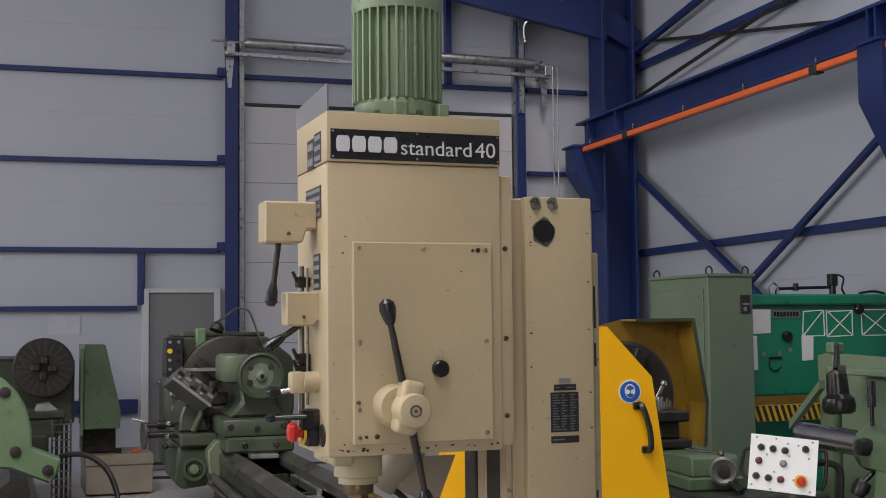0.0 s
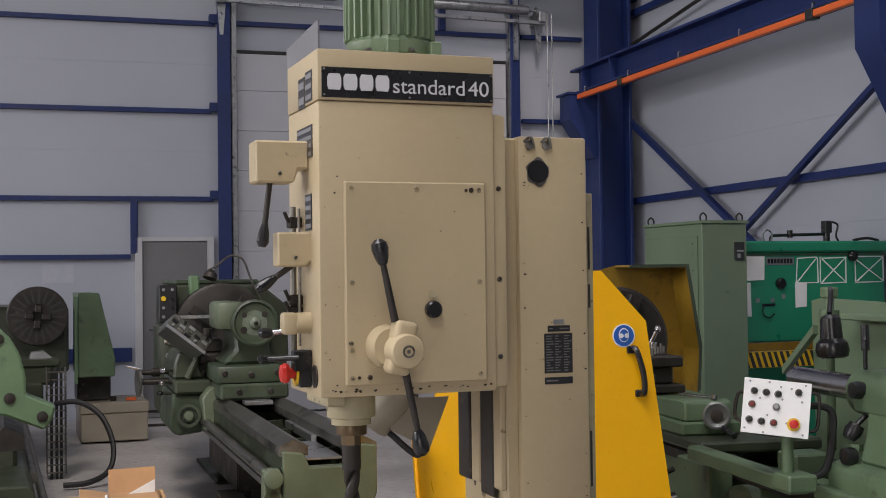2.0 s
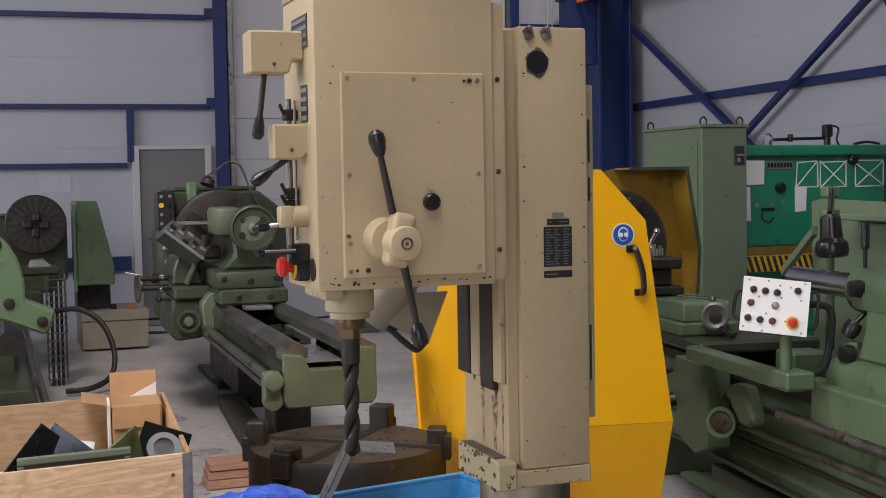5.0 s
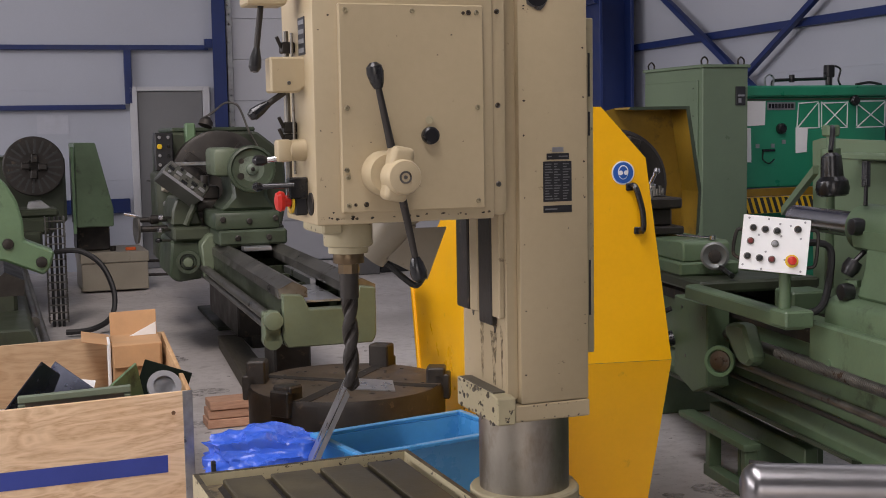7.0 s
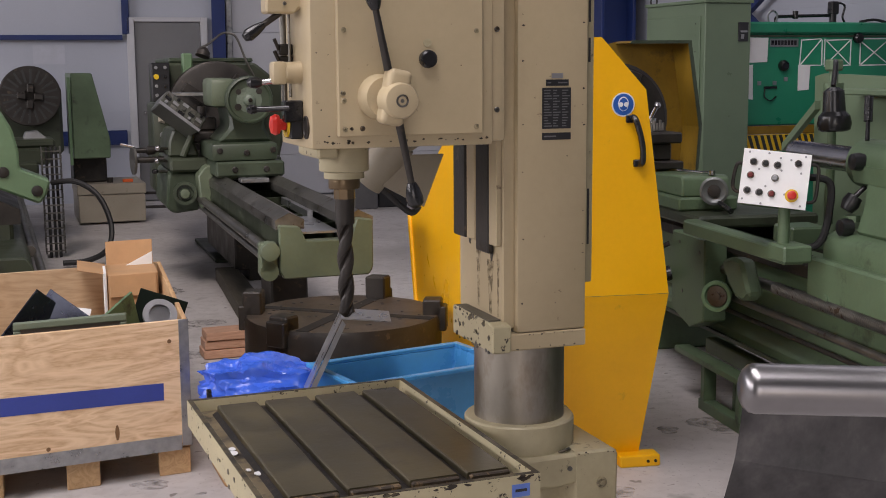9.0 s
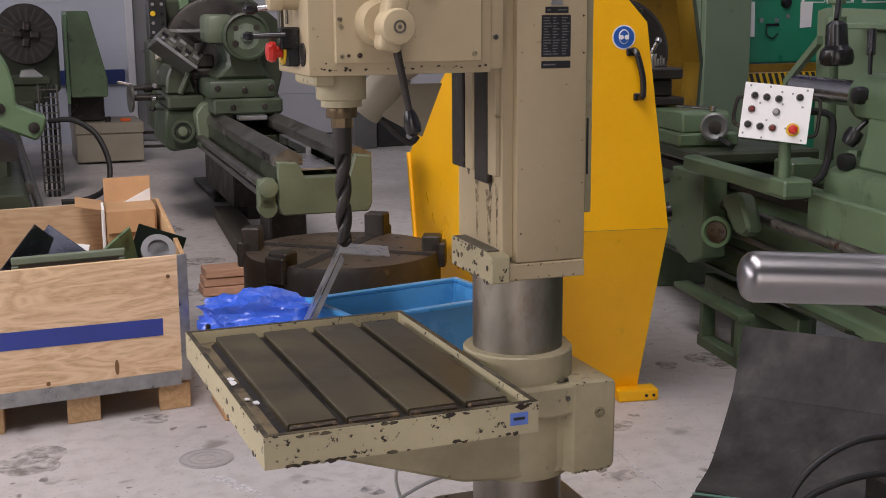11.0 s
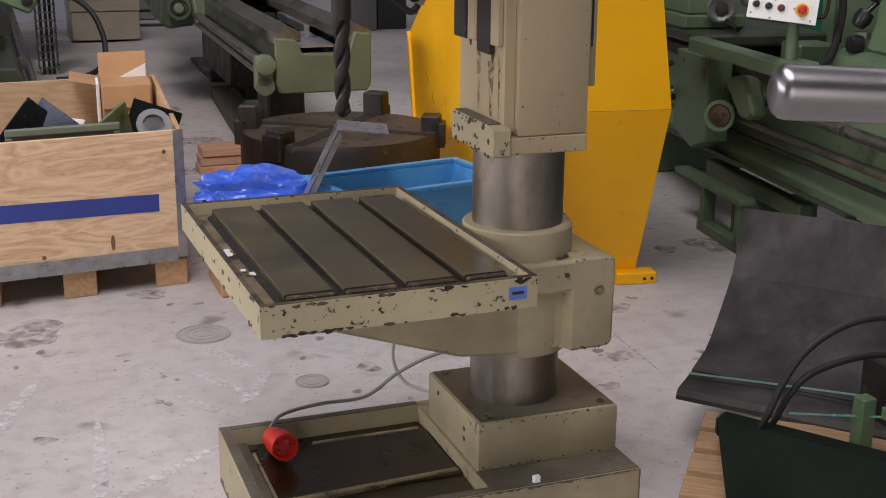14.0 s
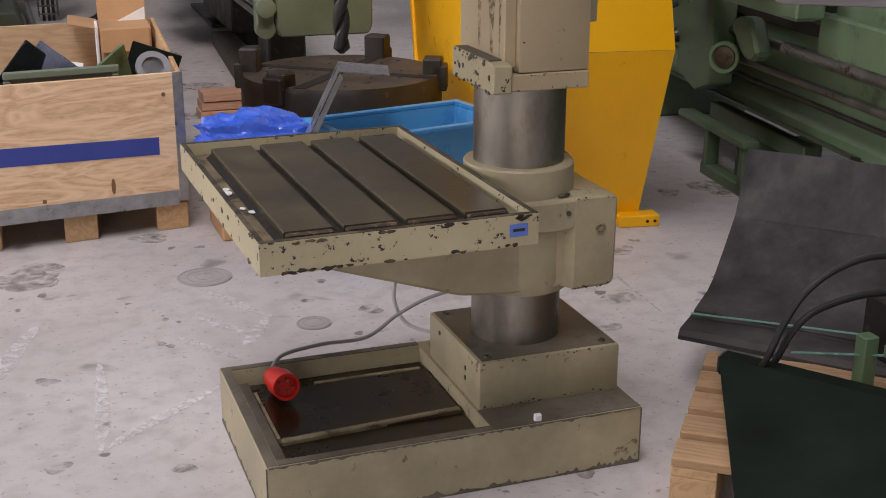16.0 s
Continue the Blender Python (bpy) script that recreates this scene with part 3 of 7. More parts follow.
for z in (2.52, 4.9, 0.9):
    bm = B()
    box(bm, U0 - 0.09, -2, z - 0.04, U0 - 0.004, V0 - 0.2, z + 0.04, 0.004)
    hall_beam("wall_rail", bm, "blue steel rail along the white side wall", category="wall rail")


def brace(v0, z0, v1, z1, r=0.045, mat=None, name="wall_brace", u=U0 - 0.16, label="blue diagonal steel wall brace"):
    bm = B()
    p, q = Vector((u, v0, z0)), Vector((u, v1, z1))
    m = Matrix.Translation((p + q) / 2) @ (q - p).to_track_quat("Z", "X").to_matrix().to_4x4()
    L = (q - p).length
    box(bm, -r, -r, -L / 2, r, r, L / 2, 0.004)
    bm.transform(m)
    hall_beam(name, bm, label, mat, "wall brace")


brace(14.45, 3.68, 8.9, 0.53, 0.034)
brace(9.0, 3.38, 14.4, 0.50, 0.030)
brace(14.3, 5.05, 9.2, 5.75, 0.036)
brace(14.3, 5.22, 6.0, 3.75, 0.018, DARK_STEEL, label="thin dark diagonal tie rod")
brace(14.1, 4.47, 9.4, 5.01, 0.018, DARK_STEEL, label="thin dark diagonal tie rod")
bm = B()
prism(bm, [(4.0, 6.5), (7.0, 5.05), (7.0, 5.35), (4.0, 7.4)], "y", V0 - 0.55, V0 - 0.25)
hall_beam("roof_haunch", bm, "deep blue haunch of the roof frame", category="roof frame")
bm = B()
prism(bm, [(3.6, 5.75), (6.5, 5.2), (6.5, 6.1), (3.6, 6.4)], "y", V0 - 0.6, V0 - 0.5)
hall_beam("roof_frame", bm, "blue steel frame under the roof", category="roof frame")
# notice on the wall
bm = B()
box(bm, -0.18, V0 - 0.008, 1.57, 0.16, V0 - 0.003, 1.78)
tagged(part("notice", bm, WALL_PAPER, None, "", HALL), "faded white paper notice fixed to the wall", "notice")

# covers and marks in the floor
def disc_on_floor(name, x, y, r, mat, label, category, rings=0, h=0.004):
    bm = B()
    cyl(bm, (x, y, -0.01), (x, y, h), r, n=40)
    ob = part(name, bm, mat)
    tagged(ob, label, category)
    for k in range(rings):
        rr = r * (0.95 - 0.3 * k)
        rb = B()
        turned(rb, [(-0.001, rr), (0.001, rr), (0.001, rr - 0.005), (-0.001, rr - 0.005)], (x, y, h), (0, 0, 1), 40, False)
        c = part("ring", rb, STAIN, ob, "dark worn ring")
    return ob


disc_on_floor("floor_cover", 0.67, 4.06, 0.092, DRAIN, "round concrete floor cover with dark worn rings", "floor cover", 3)
disc_on_floor("floor_cover", 0.914, 3.534, 0.053, DRAIN, "small round concrete floor cover", "floor cover", 2)
rnd = random.Random(5)


def splash(x, y, r, sx=1.0):
    bm = B()
    k = 22
    ph = [rnd.uniform(0, 6.28) for _ in range(3)]
    ring = []
    for i in range(k):
        a = 2 * math.pi * i / k
        q = r * (1 + 0.16 * math.sin(2 * a + ph[0]) + 0.12 * math.sin(3 * a + ph[1]) + 0.07 * math.sin(5 * a + ph[2]))
        ring.append(bm.verts.new((x + sx * q * math.cos(a), y + q * math.sin(a), 0.0015)))
    bm.faces.new(ring)
    return bm


stains = B()
for x, y, r, sx in ((1.112, 3.591, 0.038, 1.0), (0.12, 4.25, 0.13, 0.9), (1.10, 3.42, 0.022, 1), (0.55, 4.55, 0.05, 1.5), (0.123, 3.362, 0.026, 1.2), (0.476, 3.501, 0.014, 1), (1.9, 3.42, 0.05, 1), (2.1, 3.85, 0.06, 1.3), (2.914, 4.445, 0.12, 1.0), (2.676, 4.46, 0.05, 1), (2.35, 4.75, 0.05, 1), (1.62, 3.0, 0.04, 1), (1.75, 3.2, 0.03, 1.4), (0.95, 5.4, 0.05, 1), (1.0, 6.6, 0.1, 1.2), (1.15, 7.4, 0.12, 1.5), (0.85, 5.0, 0.04, 1), (1.0, 8.6, 0.2, 1.3), (0.4, 2.75, 0.025, 1), (0.12, 2.85, 0.03, 1)):
    one = splash(x, y, r, sx)
    tmp = bpy.data.meshes.new("tmp")
    one.to_mesh(tmp)
    one.free()
    stains.from_mesh(tmp)
    bpy.data.meshes.remove(tmp)
for _ in range(170):
    one = splash(rnd.uniform(-0.6, 3.2), rnd.uniform(2.4, 8.0), rnd.uniform(0.006, 0.022), rnd.uniform(0.8, 1.6))
    tmp = bpy.data.meshes.new("tmp")
    one.to_mesh(tmp)
    one.free()
    stains.from_mesh(tmp)
    bpy.data.meshes.remove(tmp)
tagged(part("oil_stains", stains, STAIN_FILM), "dark oil drops on the concrete", "stains", kind="stuff")
marks = B()
for x, y, L, a, w in ((0.64, 3.627, 0.24, -60, 0.035), (0.568, 3.46, 0.22, -56, 0.035), (0.715, 3.795, 0.26, -66, 0.04), (0.74, 3.536, 0.24, 63, 0.035), (0.25, 3.16, 0.5, 86, 0.03), (1.976, 3.45, 0.38, 86, 0.006), (0.40, 3.05, 0.4, 40, 0.03), (0.05, 3.6, 0.4, 70, 0.04)):
    k = splash(0, 0, 1.0)
    k.transform(pose(x, y, 0.0, 0, 0, a) @ Matrix.Diagonal((L / 2, w * 0.7, 1, 1)))
    tmp = bpy.data.meshes.new("tmp")
    k.to_mesh(tmp)
    k.free()
    marks.from_mesh(tmp)
    bpy.data.meshes.remove(tmp)
tagged(part("scrape_marks", marks, CHALK), "pale scrape marks on the concrete", "marks", kind="stuff")

# ---- the pillar drilling machine ----
drill = thing("pillar_drill", 1.0, 2.69, 0, "large cream pillar drilling machine with chipped table and green motor", "drilling machine")


def screw(x, y, z, r, parent, axis="y", mat=None):
    bm = B()
    d = {"y": Vector((0, -1, 0)), "x": Vector((-1, 0, 0)), "z": Vector((0, 0, 1))}[axis]
    p = Vector((x, y, z))
    turned(bm, [(0, r), (0.003, r), (0.004, r * 0.8), (0.004, r * 0.45), (0.001, r * 0.4)], p, d, 12)
    return part("screw", bm, mat or DULL_STEEL, parent, "dull steel screw")


# base casting: a rimmed foot with an oily well and a raised block
base = part("base", box(B(), 0.53, 2.42, 0.0, 1.425, 2.97, 0.10), CREAM_DULL, drill, "worn cream iron base with an oily well")
part("base_deck", box(B(), 1.05, 2.4465, 0.10, 1.425, 2.9435, 0.1445), CREAM_DULL, base)
part("base_rim", prism(B(), [(0.53, 0.10), (0.53, 0.143), (0.533, 0.146), (0.556, 0.146), (0.570, 0.10)], "y", 2.4215, 2.9685), CREAM_DULL, base)
part("base_rim", prism(B(), [(2.42, 0.10), (2.42, 0.142), (2.423, 0.145), (2.448, 0.145), (2.462, 0.10)], "x", 0.5315, 1.425), CREAM_DULL, base)
part("base_rim", prism(B(), [(2.97, 0.10), (2.97, 0.142), (2.967, 0.145), (2.942, 0.145), (2.928, 0.10)], "x", 0.5315, 1.425), CREAM_DULL, base)
bm = B()
for x0, y0, x1, y1 in ((0.532, 2.423, 0.555, 2.967), (0.556, 2.4235, 1.423, 2.445), (0.556, 2.945, 1.05, 2.9665)):
    box(bm, x0, y0, 0.1445, x1, y1, 0.1472)
part("rim_edge", bm, DIRT_TOP, base, "dark worn top of the rim")
bm = B()
box(bm, 1.052, 2.4475, 0.1435, 1.423, 2.528, 0.1462)
box(bm, 1.4205, 2.529, 0.1435, 1.4235, 2.942, 0.1462)
part("base_top", bm, DIRT_TOP, base, "dirty worn top surface")
part("well_ledge", box(B(), 0.567, 2.46, 0.10, 0.592, 2.93, 0.1125), DIRT_TOP, base, "grey dirty ledge")
part("well_plate", box(B(), 0.602, 2.60, 0.10, 1.045, 2.871, 0.1115, 0.003), OILY, base, "dark oil-covered plate")
part("well_floor", box(B(), 0.566, 2.458, 0.095, 1.046, 2.932, 0.1045), OILY, base, "dark oily trough")
for bm in (prism(B(), [(0.60, 2.584), (1.044, 2.612), (1.044, 2.628), (0.60, 2.602)], "z", 0.10, 0.116, 0.003),
           box(B(), 0.594, 2.604, 0.10, 0.6015, 2.865, 0.1145), box(B(), 0.75, 2.872, 0.10, 1.03, 2.882, 0.1145, 0.002)):
    part("well_lip", bm, LIP, base, "chipped cream lip")
for x, y in ((0.60, 2.475), (0.60, 2.90)):
    bm = B()
    turned(bm, [(0, 0.028), (0.006, 0.027), (0.006, 0.016), (0.012, 0.015), (0.012, 0.0085)], (x, y, 0.100 if x < 1 else 0.144), (0, 0, 1), 18)
    part("bolt_boss", bm, GRIME, base, "grimy bolt boss")
rg_ = random.Random(8)
bm = B()
top_ = [(0.535 + 0.0074 * k, 0.004 + 0.012 * abs(noise.noise(Vector((k * 0.09, 3, 1)))) + 0.012 * rg_.random() ** 4) for k in range(121)]
prism(bm, [(0.535, 0.001)] + top_ + [(1.423, 0.001)], "y", 2.4188, 2.4203)
part("scuffed_foot", bm, DIRT_TOP, base, "dark scuffs along the floor")
bm = B()
low_ = [(1.4225 - 0.0074 * k, 0.1435 - 0.006 * abs(noise.noise(Vector((k * 0.1, 7, 2)))) - 0.006 * rg_.random() ** 4) for k in range(121)]
prism(bm, [(0.535, 0.1446), (1.4225, 0.1446)] + low_, "y", 2.4188, 2.4203)
part("scuffed_edge", bm, DIRT_TOP, base, "dark rubbed upper edge")
bm = B()
side_ = [(2.425 + 0.006 * k, 0.004 + 0.012 * abs(noise.noise(Vector((k * 0.09, 5, 4)))) + 0.012 * rg_.random() ** 4) for k in range(91)]
prism(bm, [(2.425, 0.001)] + side_ + [(2.965, 0.001)], "x", 0.5285, 0.5302)
part("scuffed_foot", bm, DIRT_TOP, base, "dark scuffs along the floor")
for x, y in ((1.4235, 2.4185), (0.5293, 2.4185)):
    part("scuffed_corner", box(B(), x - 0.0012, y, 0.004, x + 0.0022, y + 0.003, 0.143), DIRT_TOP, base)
bm = B()
box(bm, 1.155, 2.428, 0.145, 1.172, 2.44, 0.163, 0.002)
part("clip", bm, WHITE, base, "small white clip")
bm = B()
box(bm, 1.057, 2.53, 0.14, 1.42, 2.88, 0.263, 0.008, 2)
blk = part("column_foot", bm, CREAM_DULL, drill, "worn cream block under the pillar")
part("foot_top", box(B(), 1.066, 2.539, 0.262, 1.411, 2.871, 0.2642), DIRT_TOP, blk, "dirty worn top surface")
for x, y in ((1.09, 2.56), (1.385, 2.56), (1.09, 2.85), (1.385, 2.85)):
    bm = B()
    turned(bm, [(0, 0.010), (0.003, 0.009), (0.003, 0.006), (0.001, 0.005)], (x, y, 0.2643), (0, 0, 1), 14)
    part("bolt", bm, GRIME, blk)
for y, z in ((2.62, 0.215), (2.62, 0.19), (2.80, 0.235)):
    bm = B()
    cyl(bm, (1.059, y, z), (1.0555, y, z), 0.006, n=12)
    part("plug", bm, GRIME, blk)
bm = B()
cyl(bm, (1.217, 2.70, 0.255), (1.217, 2.70, 0.95), 0.1075, n=64)
part("pillar", bm, PILLAR, drill, "worn bright steel pillar")
bm = B()
box(bm, 1.298, 2.735, 0.68, 1.334, 2.765, 0.90)
for k in range(17):
    box(bm, 1.332, 2.732, 0.69 + k * 0.0125, 1.341, 2.768, 0.696 + k * 0.0125)
part("rack", bm, DARK_STEEL, drill, "dark toothed lifting rack")

# table arm
bm = B()
prism(bm, [(1.30, 0.618), (0.66, 0.618), (0.63, 0.565), (0.66, 0.535), (1.03, 0.415), (1.155, 0.404), (1.27, 0.404), (1.30, 0.42)], "y", 2.575, 2.825, 0.008)
prism(bm, [(1.294, 0.405), (1.398, 0.408), (1.406, 0.418), (1.408, 0.622), (1.396, 0.632), (1.294, 0.632)], "y", 2.552, 2.86, 0.006)
prism(bm, [(1.04, 0.56), (1.25, 0.548), (1.31, 0.556), (1.31, 0.630), (1.04, 0.626)], "y", 2.553, 2.86, 0.008)
prism(bm, [(1.262, 2.600), (1.296, 2.556), (1.30, 2.60)], "z", 0.41, 0.57)
turned(bm, [(0, 0.131), (0.068, 0.131), (0.0725, 0.1275), (0.0735, 0.1085)], (1.217, 2.70, 0.625), (0, 0, 1), 56)
box(bm, 1.318, 2.70, 0.62, 1.352, 2.80, 0.70, 0.006)
turned(bm, [(0, 0.1085), (0, 0.128), (0.03, 0.134), (0.22, 0.134)], (1.217, 2.70, 0.395), (0, 0, 1), 56)
arm = part("table_arm", bm, CREAM_DULL, drill, "worn cream casting that carries the table")
bm = B()
turned(bm, [(0, 0.013), (0.004, 0.013), (0.005, 0.010), (0.003, 0.008), (0.005, 0.007)], (1.364, 2.5525, 0.553), (0, -1, 0), 20)
part("bolt", bm, LIP, arm)
bm = B()
turned(bm, [(0, 0.006), (0.004, 0.006), (0.004, 0.003)], (1.281, 2.5525, 0.596), (0, -1, 0), 10)
part("grease_nipple", bm, DULL_STEEL, arm)
bm = B()
tube(bm, [(1.262, 2.572, 0.631), (1.275, 2.566, 0.636), (1.288, 2.574, 0.636), (1.296, 2.586, 0.631)], 0.0035)
part("cotter", bm, GRIME, arm)
bm = B()
box(bm, 0.585, 2.60, 0.52, 0.665, 2.66, 0.56, 0.005)
part("arm_tip", bm, CREAM_CHIP, arm)

# tilted-free rectangular table with trough and three tee slots; it is swung a little on the arm
TAB = pose(0.790, 2.715, 0, 0, 0, 1.2)
bm = B()
hx, hy, zt = 0.29, 0.425, 0.69
box(bm, -hx + 0.012, -hy + 0.012, zt - 0.064, hx - 0.012, hy - 0.012, zt - 0.03)
w = 0.020
table = part("table", bm, CREAM_CHIP, drill, "rimmed rectangular table with chipped cream edges", TAB)
for s in (-1, 1):
    part("rim", prism(B(), [(s * hx, zt - 0.066), (s * hx, zt), (s * (hx - 0.014), zt), (s * (hx - w), zt - 0.066)], "y", -hy + 0.0005, hy - 0.0005), CREAM_CHIP, table, "", TAB)
    part("rim", prism(B(), [(s * hy, zt - 0.066), (s * hy, zt), (s * (hy - 0.014), zt), (s * (hy - w), zt - 0.066)], "x", -hx + 0.0005, hx - 0.0005), CREAM_CHIP, table, "", TAB)
bm = B()
for x0, y0, x1, y1 in ((-hx + 0.001, -hy + 0.001, -hx + 0.013, hy - 0.001), (hx - 0.013, -hy + 0.001, hx - 0.001, hy - 0.001), (-hx + 0.013, -hy + 0.001, hx - 0.013, -hy + 0.013), (-hx + 0.013, hy - 0.013, hx - 0.013, hy - 0.001)):
    box(bm, x0, y0, zt - 0.001, x1, y1, zt + 0.0012)
part("rim_edge", bm, GRIME, table, "dark worn top of the rim", TAB)
part("trough", box(B(), -hx + 0.017, -hy + 0.017, zt - 0.034, hx - 0.017, hy - 0.017, zt - 0.0285), TROUGH, table, "rusty cream coolant trough", TAB)
bm = B()
prism(bm, [(-0.240, zt - 0.03), (-0.224, zt - 0.020), (0.252, zt - 0.020), (0.262, zt - 0.03)], "y", -0.365, 0.37)
part("slot_bed", bm, DARK_STEEL, table, "", TAB)
for a, c in ((-0.225, -0.123), (-0.103, 0.008), (0.028, 0.136), (0.156, 0.25)):
    bm = B()
    prism(bm, [(a, zt - 0.026), (a, zt - 0.008), (a + 0.003, zt - 0.005), (c - 0.003, zt - 0.005), (c, zt - 0.008), (c, zt - 0.026)], "y", -0.352, 0.365)
    part("slot_plate", bm, TABLE_STEEL, table, "oily ground iron surface", TAB)
    bm = B()
    box(bm, a + 0.002, -0.368, zt - 0.028, c - 0.002, -0.353, zt - 0.007, 0.003)
    part("slot_end", bm, SPECK, table, "", TAB)
for x, y, r, sx in ((-0.252, 0.06, 0.008, 1.0), (-0.25, -0.10, 0.006, 1.0), (-0.235, -0.13, 0.0075, 1.3), (-0.255, 0.03, 0.012, 0.8)):
    bm = B()
    cyl(bm, (0, 0, 0), (0, 0, 0.002), r, n=16)
    bm.transform(Matrix.Translation((x, y, zt - 0.0265)) @ Matrix.Diagonal((sx, 1.5, 1, 1)))
    ob = part("coolant_pool", bm, WHITE, table, "small bright white drop", TAB)
bm = B()
box(bm, 0.225, -hy - 0.0015, zt - 0.045, 0.265, -hy - 0.0003, zt - 0.018)
tg = part("sticker", bm, material("blue_sticker", (0.12, 0.22, 0.62), 0.45), table, "small blue sticker with a dark line", TAB)
bm = B()
box(bm, 0.232, -hy - 0.0022, zt - 0.034, 0.258, -hy - 0.0016, zt - 0.028)
part("sticker_line", bm, NAMEPLATE, tg, "", TAB)

# upper column: skirt, box section, slideway
bm = B()
box(bm, 1.158, 2.576, 0.9215, 1.330, 2.835, 1.925, 0.005, 2)
box(bm, 1.128, 2.592, 0.93, 1.160, 2.86, 1.922, 0.004)
col = part("column", bm, CREAM, drill)
bm = B()
box(bm, 1.138, 2.5745, 0.881, 1.331, 2.85, 0.9205, 0.003)
sk = part("skirt", bm, CREAM, col, "cream collar above the pillar")
bm = B()
prism(bm, [(2.566, 0.880), (2.566, 0.942), (2.60, 0.948), (2.82, 0.950), (2.82, 0.880)], "x", 1.094, 1.140, 0.003)
part("skirt_end", bm, CREAM_CHIP, sk, "chipped end of the collar")
part("ledge_dirt", box(B(), 1.098, 2.60, 0.9475, 1.127, 2.81, 0.9515), DIRT_TOP, sk, "dirty top of the collar")
rs_ = random.Random(17)
for k in range(34):
    bm = B()
    y, z, r = rs_.uniform(2.575, 2.81), rs_.choice((0.884, 0.943, 0.915)) + rs_.uniform(-0.006, 0.006), rs_.uniform(0.0015, 0.0065)
    prism(bm, [(y + 1.3 * r * rs_.uniform(0.5, 1.4) * math.cos(6.283 * i / 7), z + r * rs_.uniform(0.5, 1.4) * math.sin(6.283 * i / 7)) for i in range(7)], "x", 1.0930, 1.0945)
    part("paint_chip", bm, GRIME if k % 3 else DIRT_TOP, sk)
for y, w_, z0, z1, mt in ((2.655, 0.012, 1.098, 1.078, GRIME), (2.79, 0.012, 1.12, 1.102, GRIME), (2.662, 0.020, 1.08, 0.955, OIL_FILM), (2.735, 0.014, 1.11, 0.96, OIL_FILM), (2.615, 0.008, 1.10, 0.955, OIL_FILM)):
    bm = B()
    prism(bm, [(y - w_, z0), (y + w_, z0), (y + w_ * 0.5, (z0 + z1) / 2), (y + w_ * 0.3, z1), (y - w_ * 0.3, z1), (y - w_ * 0.5, (z0 + z1) / 2)], "x", 1.1272, 1.1286)
    part("oil_streak", bm, mt, col, "dark oil streak")
bm = B()
box(bm, 1.112, 2.640, 1.098, 1.127, 2.715, 1.95, 0.003)
part("slideway", bm, DARK_STEEL, col, "dark oily slideway")
bm = B()
box(bm, 1.106, 2.77, 1.12, 1.127, 2.845, 1.95, 0.003)
part("slideway", bm, DARK_STEEL, col, "dark oily slideway")
bm = B()
box(bm, 1.110, 2.717, 1.12, 1.127, 2.768, 1.95, 0.003)
part("slide_rib", bm, CREAM, col)
bm = B()
box(bm, 1.114, 2.594, 1.12, 1.127, 2.638, 1.95, 0.002)
part("guide_strip", bm, CREAM, col)
bm = B()
box(bm, 1.330, 2.62, 1.02, 1.368, 2.81, 1.80, 0.003)
sc = part("side_cover", bm, CREAM_DULL, col, "thin dull cream side cover with dark slots")
for z0, z1 in ((1.62, 1.72), (1.53, 1.585), (1.11, 1.24)):
    part("slot", box(B(), 1.353, 2.6185, z0, 1.358, 2.6205, z1), NAMEPLATE, sc)
# torn cable hole near the top; a flat black disc paints its dark inside
bm = B()
pts = [(1.206 + (0.028 + 0.003 * math.sin(i * 2.3)) * math.cos(i * math.pi / 10), 1.844 + (0.032 + 0.004 * math.sin(i * 1.7)) * math.sin(i * math.pi / 10)) for i in range(20)]
prism(bm, pts, "y", 2.5735, 2.580)
part("cable_hole", bm, DULL_STEEL, col, "ragged bright rim of a cable hole")
bm = B()
turned(bm, [(0, 0.0262), (0.0035, 0.0262), (0.0037, 0.02)], (1.206, 2.5755, 1.845), (0, -1, 0), 24)
part("hole_disc", bm, BLACK, col, "flat black disc painted as the dark inside of the hole")
for x in (1.185, 1.228):
    bm = B()
    turned(bm, [(0, 0.011), (0.004, 0.011), (0.006, 0.006)], (x, 2.575, 1.905), (0, -1, 0), 10)
    tube(bm, [(x - 0.012, 2.575, 1.912), (x, 2.565, 1.922), (x + 0.012, 2.575, 1.90)], 0.004)
    part("bracket", bm, DULL_STEEL, col)


def plate(name, x0, x1, z0, z1, y, rows, parent, label, mat=None, cols=2, ink=None, frac=0.8):
    p = part(name, box(B(), x0, y - 0.0018, z0, x1, y, z1, 0.0006), mat or NAMEPLATE, parent, label)
    rn = random.Random(round(x0 * 1000 + z0 * 100))
    h = (z1 - z0) / (rows + 1)
    for i in range(rows):
        z = z1 - h * (i + 1)
        bm = B()
        for c in range(cols):
            a = x0 + (x1 - x0) * (0.06 + c * 0.94 / cols)
            b = a + (x1 - x0) * (0.88 / cols) * rn.uniform(0.35, frac + 0.15)
            box(bm, a, y - 0.0026, z - h * 0.2, b, y - 0.0019, z + h * 0.2)
        part("text_bar", bm, ink or PLATE_INK, p)
    return p


plate("data_plate", 1.217, 1.288, 1.383, 1.474, 2.576, 14, col, "black data plate with rows of small print", cols=3)
plate("data_plate", 1.217, 1.288, 1.358, 1.374, 2.576, 1, col, "narrow black plate", cols=1)
plate("data_plate", 1.226, 1.282, 1.478, 1.492, 2.576, 1, col, "small black plate with a silver field")
part("sticker", box(B(), 1.240, 2.5745, 1.495, 1.268, 2.576, 1.506), SILVER, col, "small grey sticker")

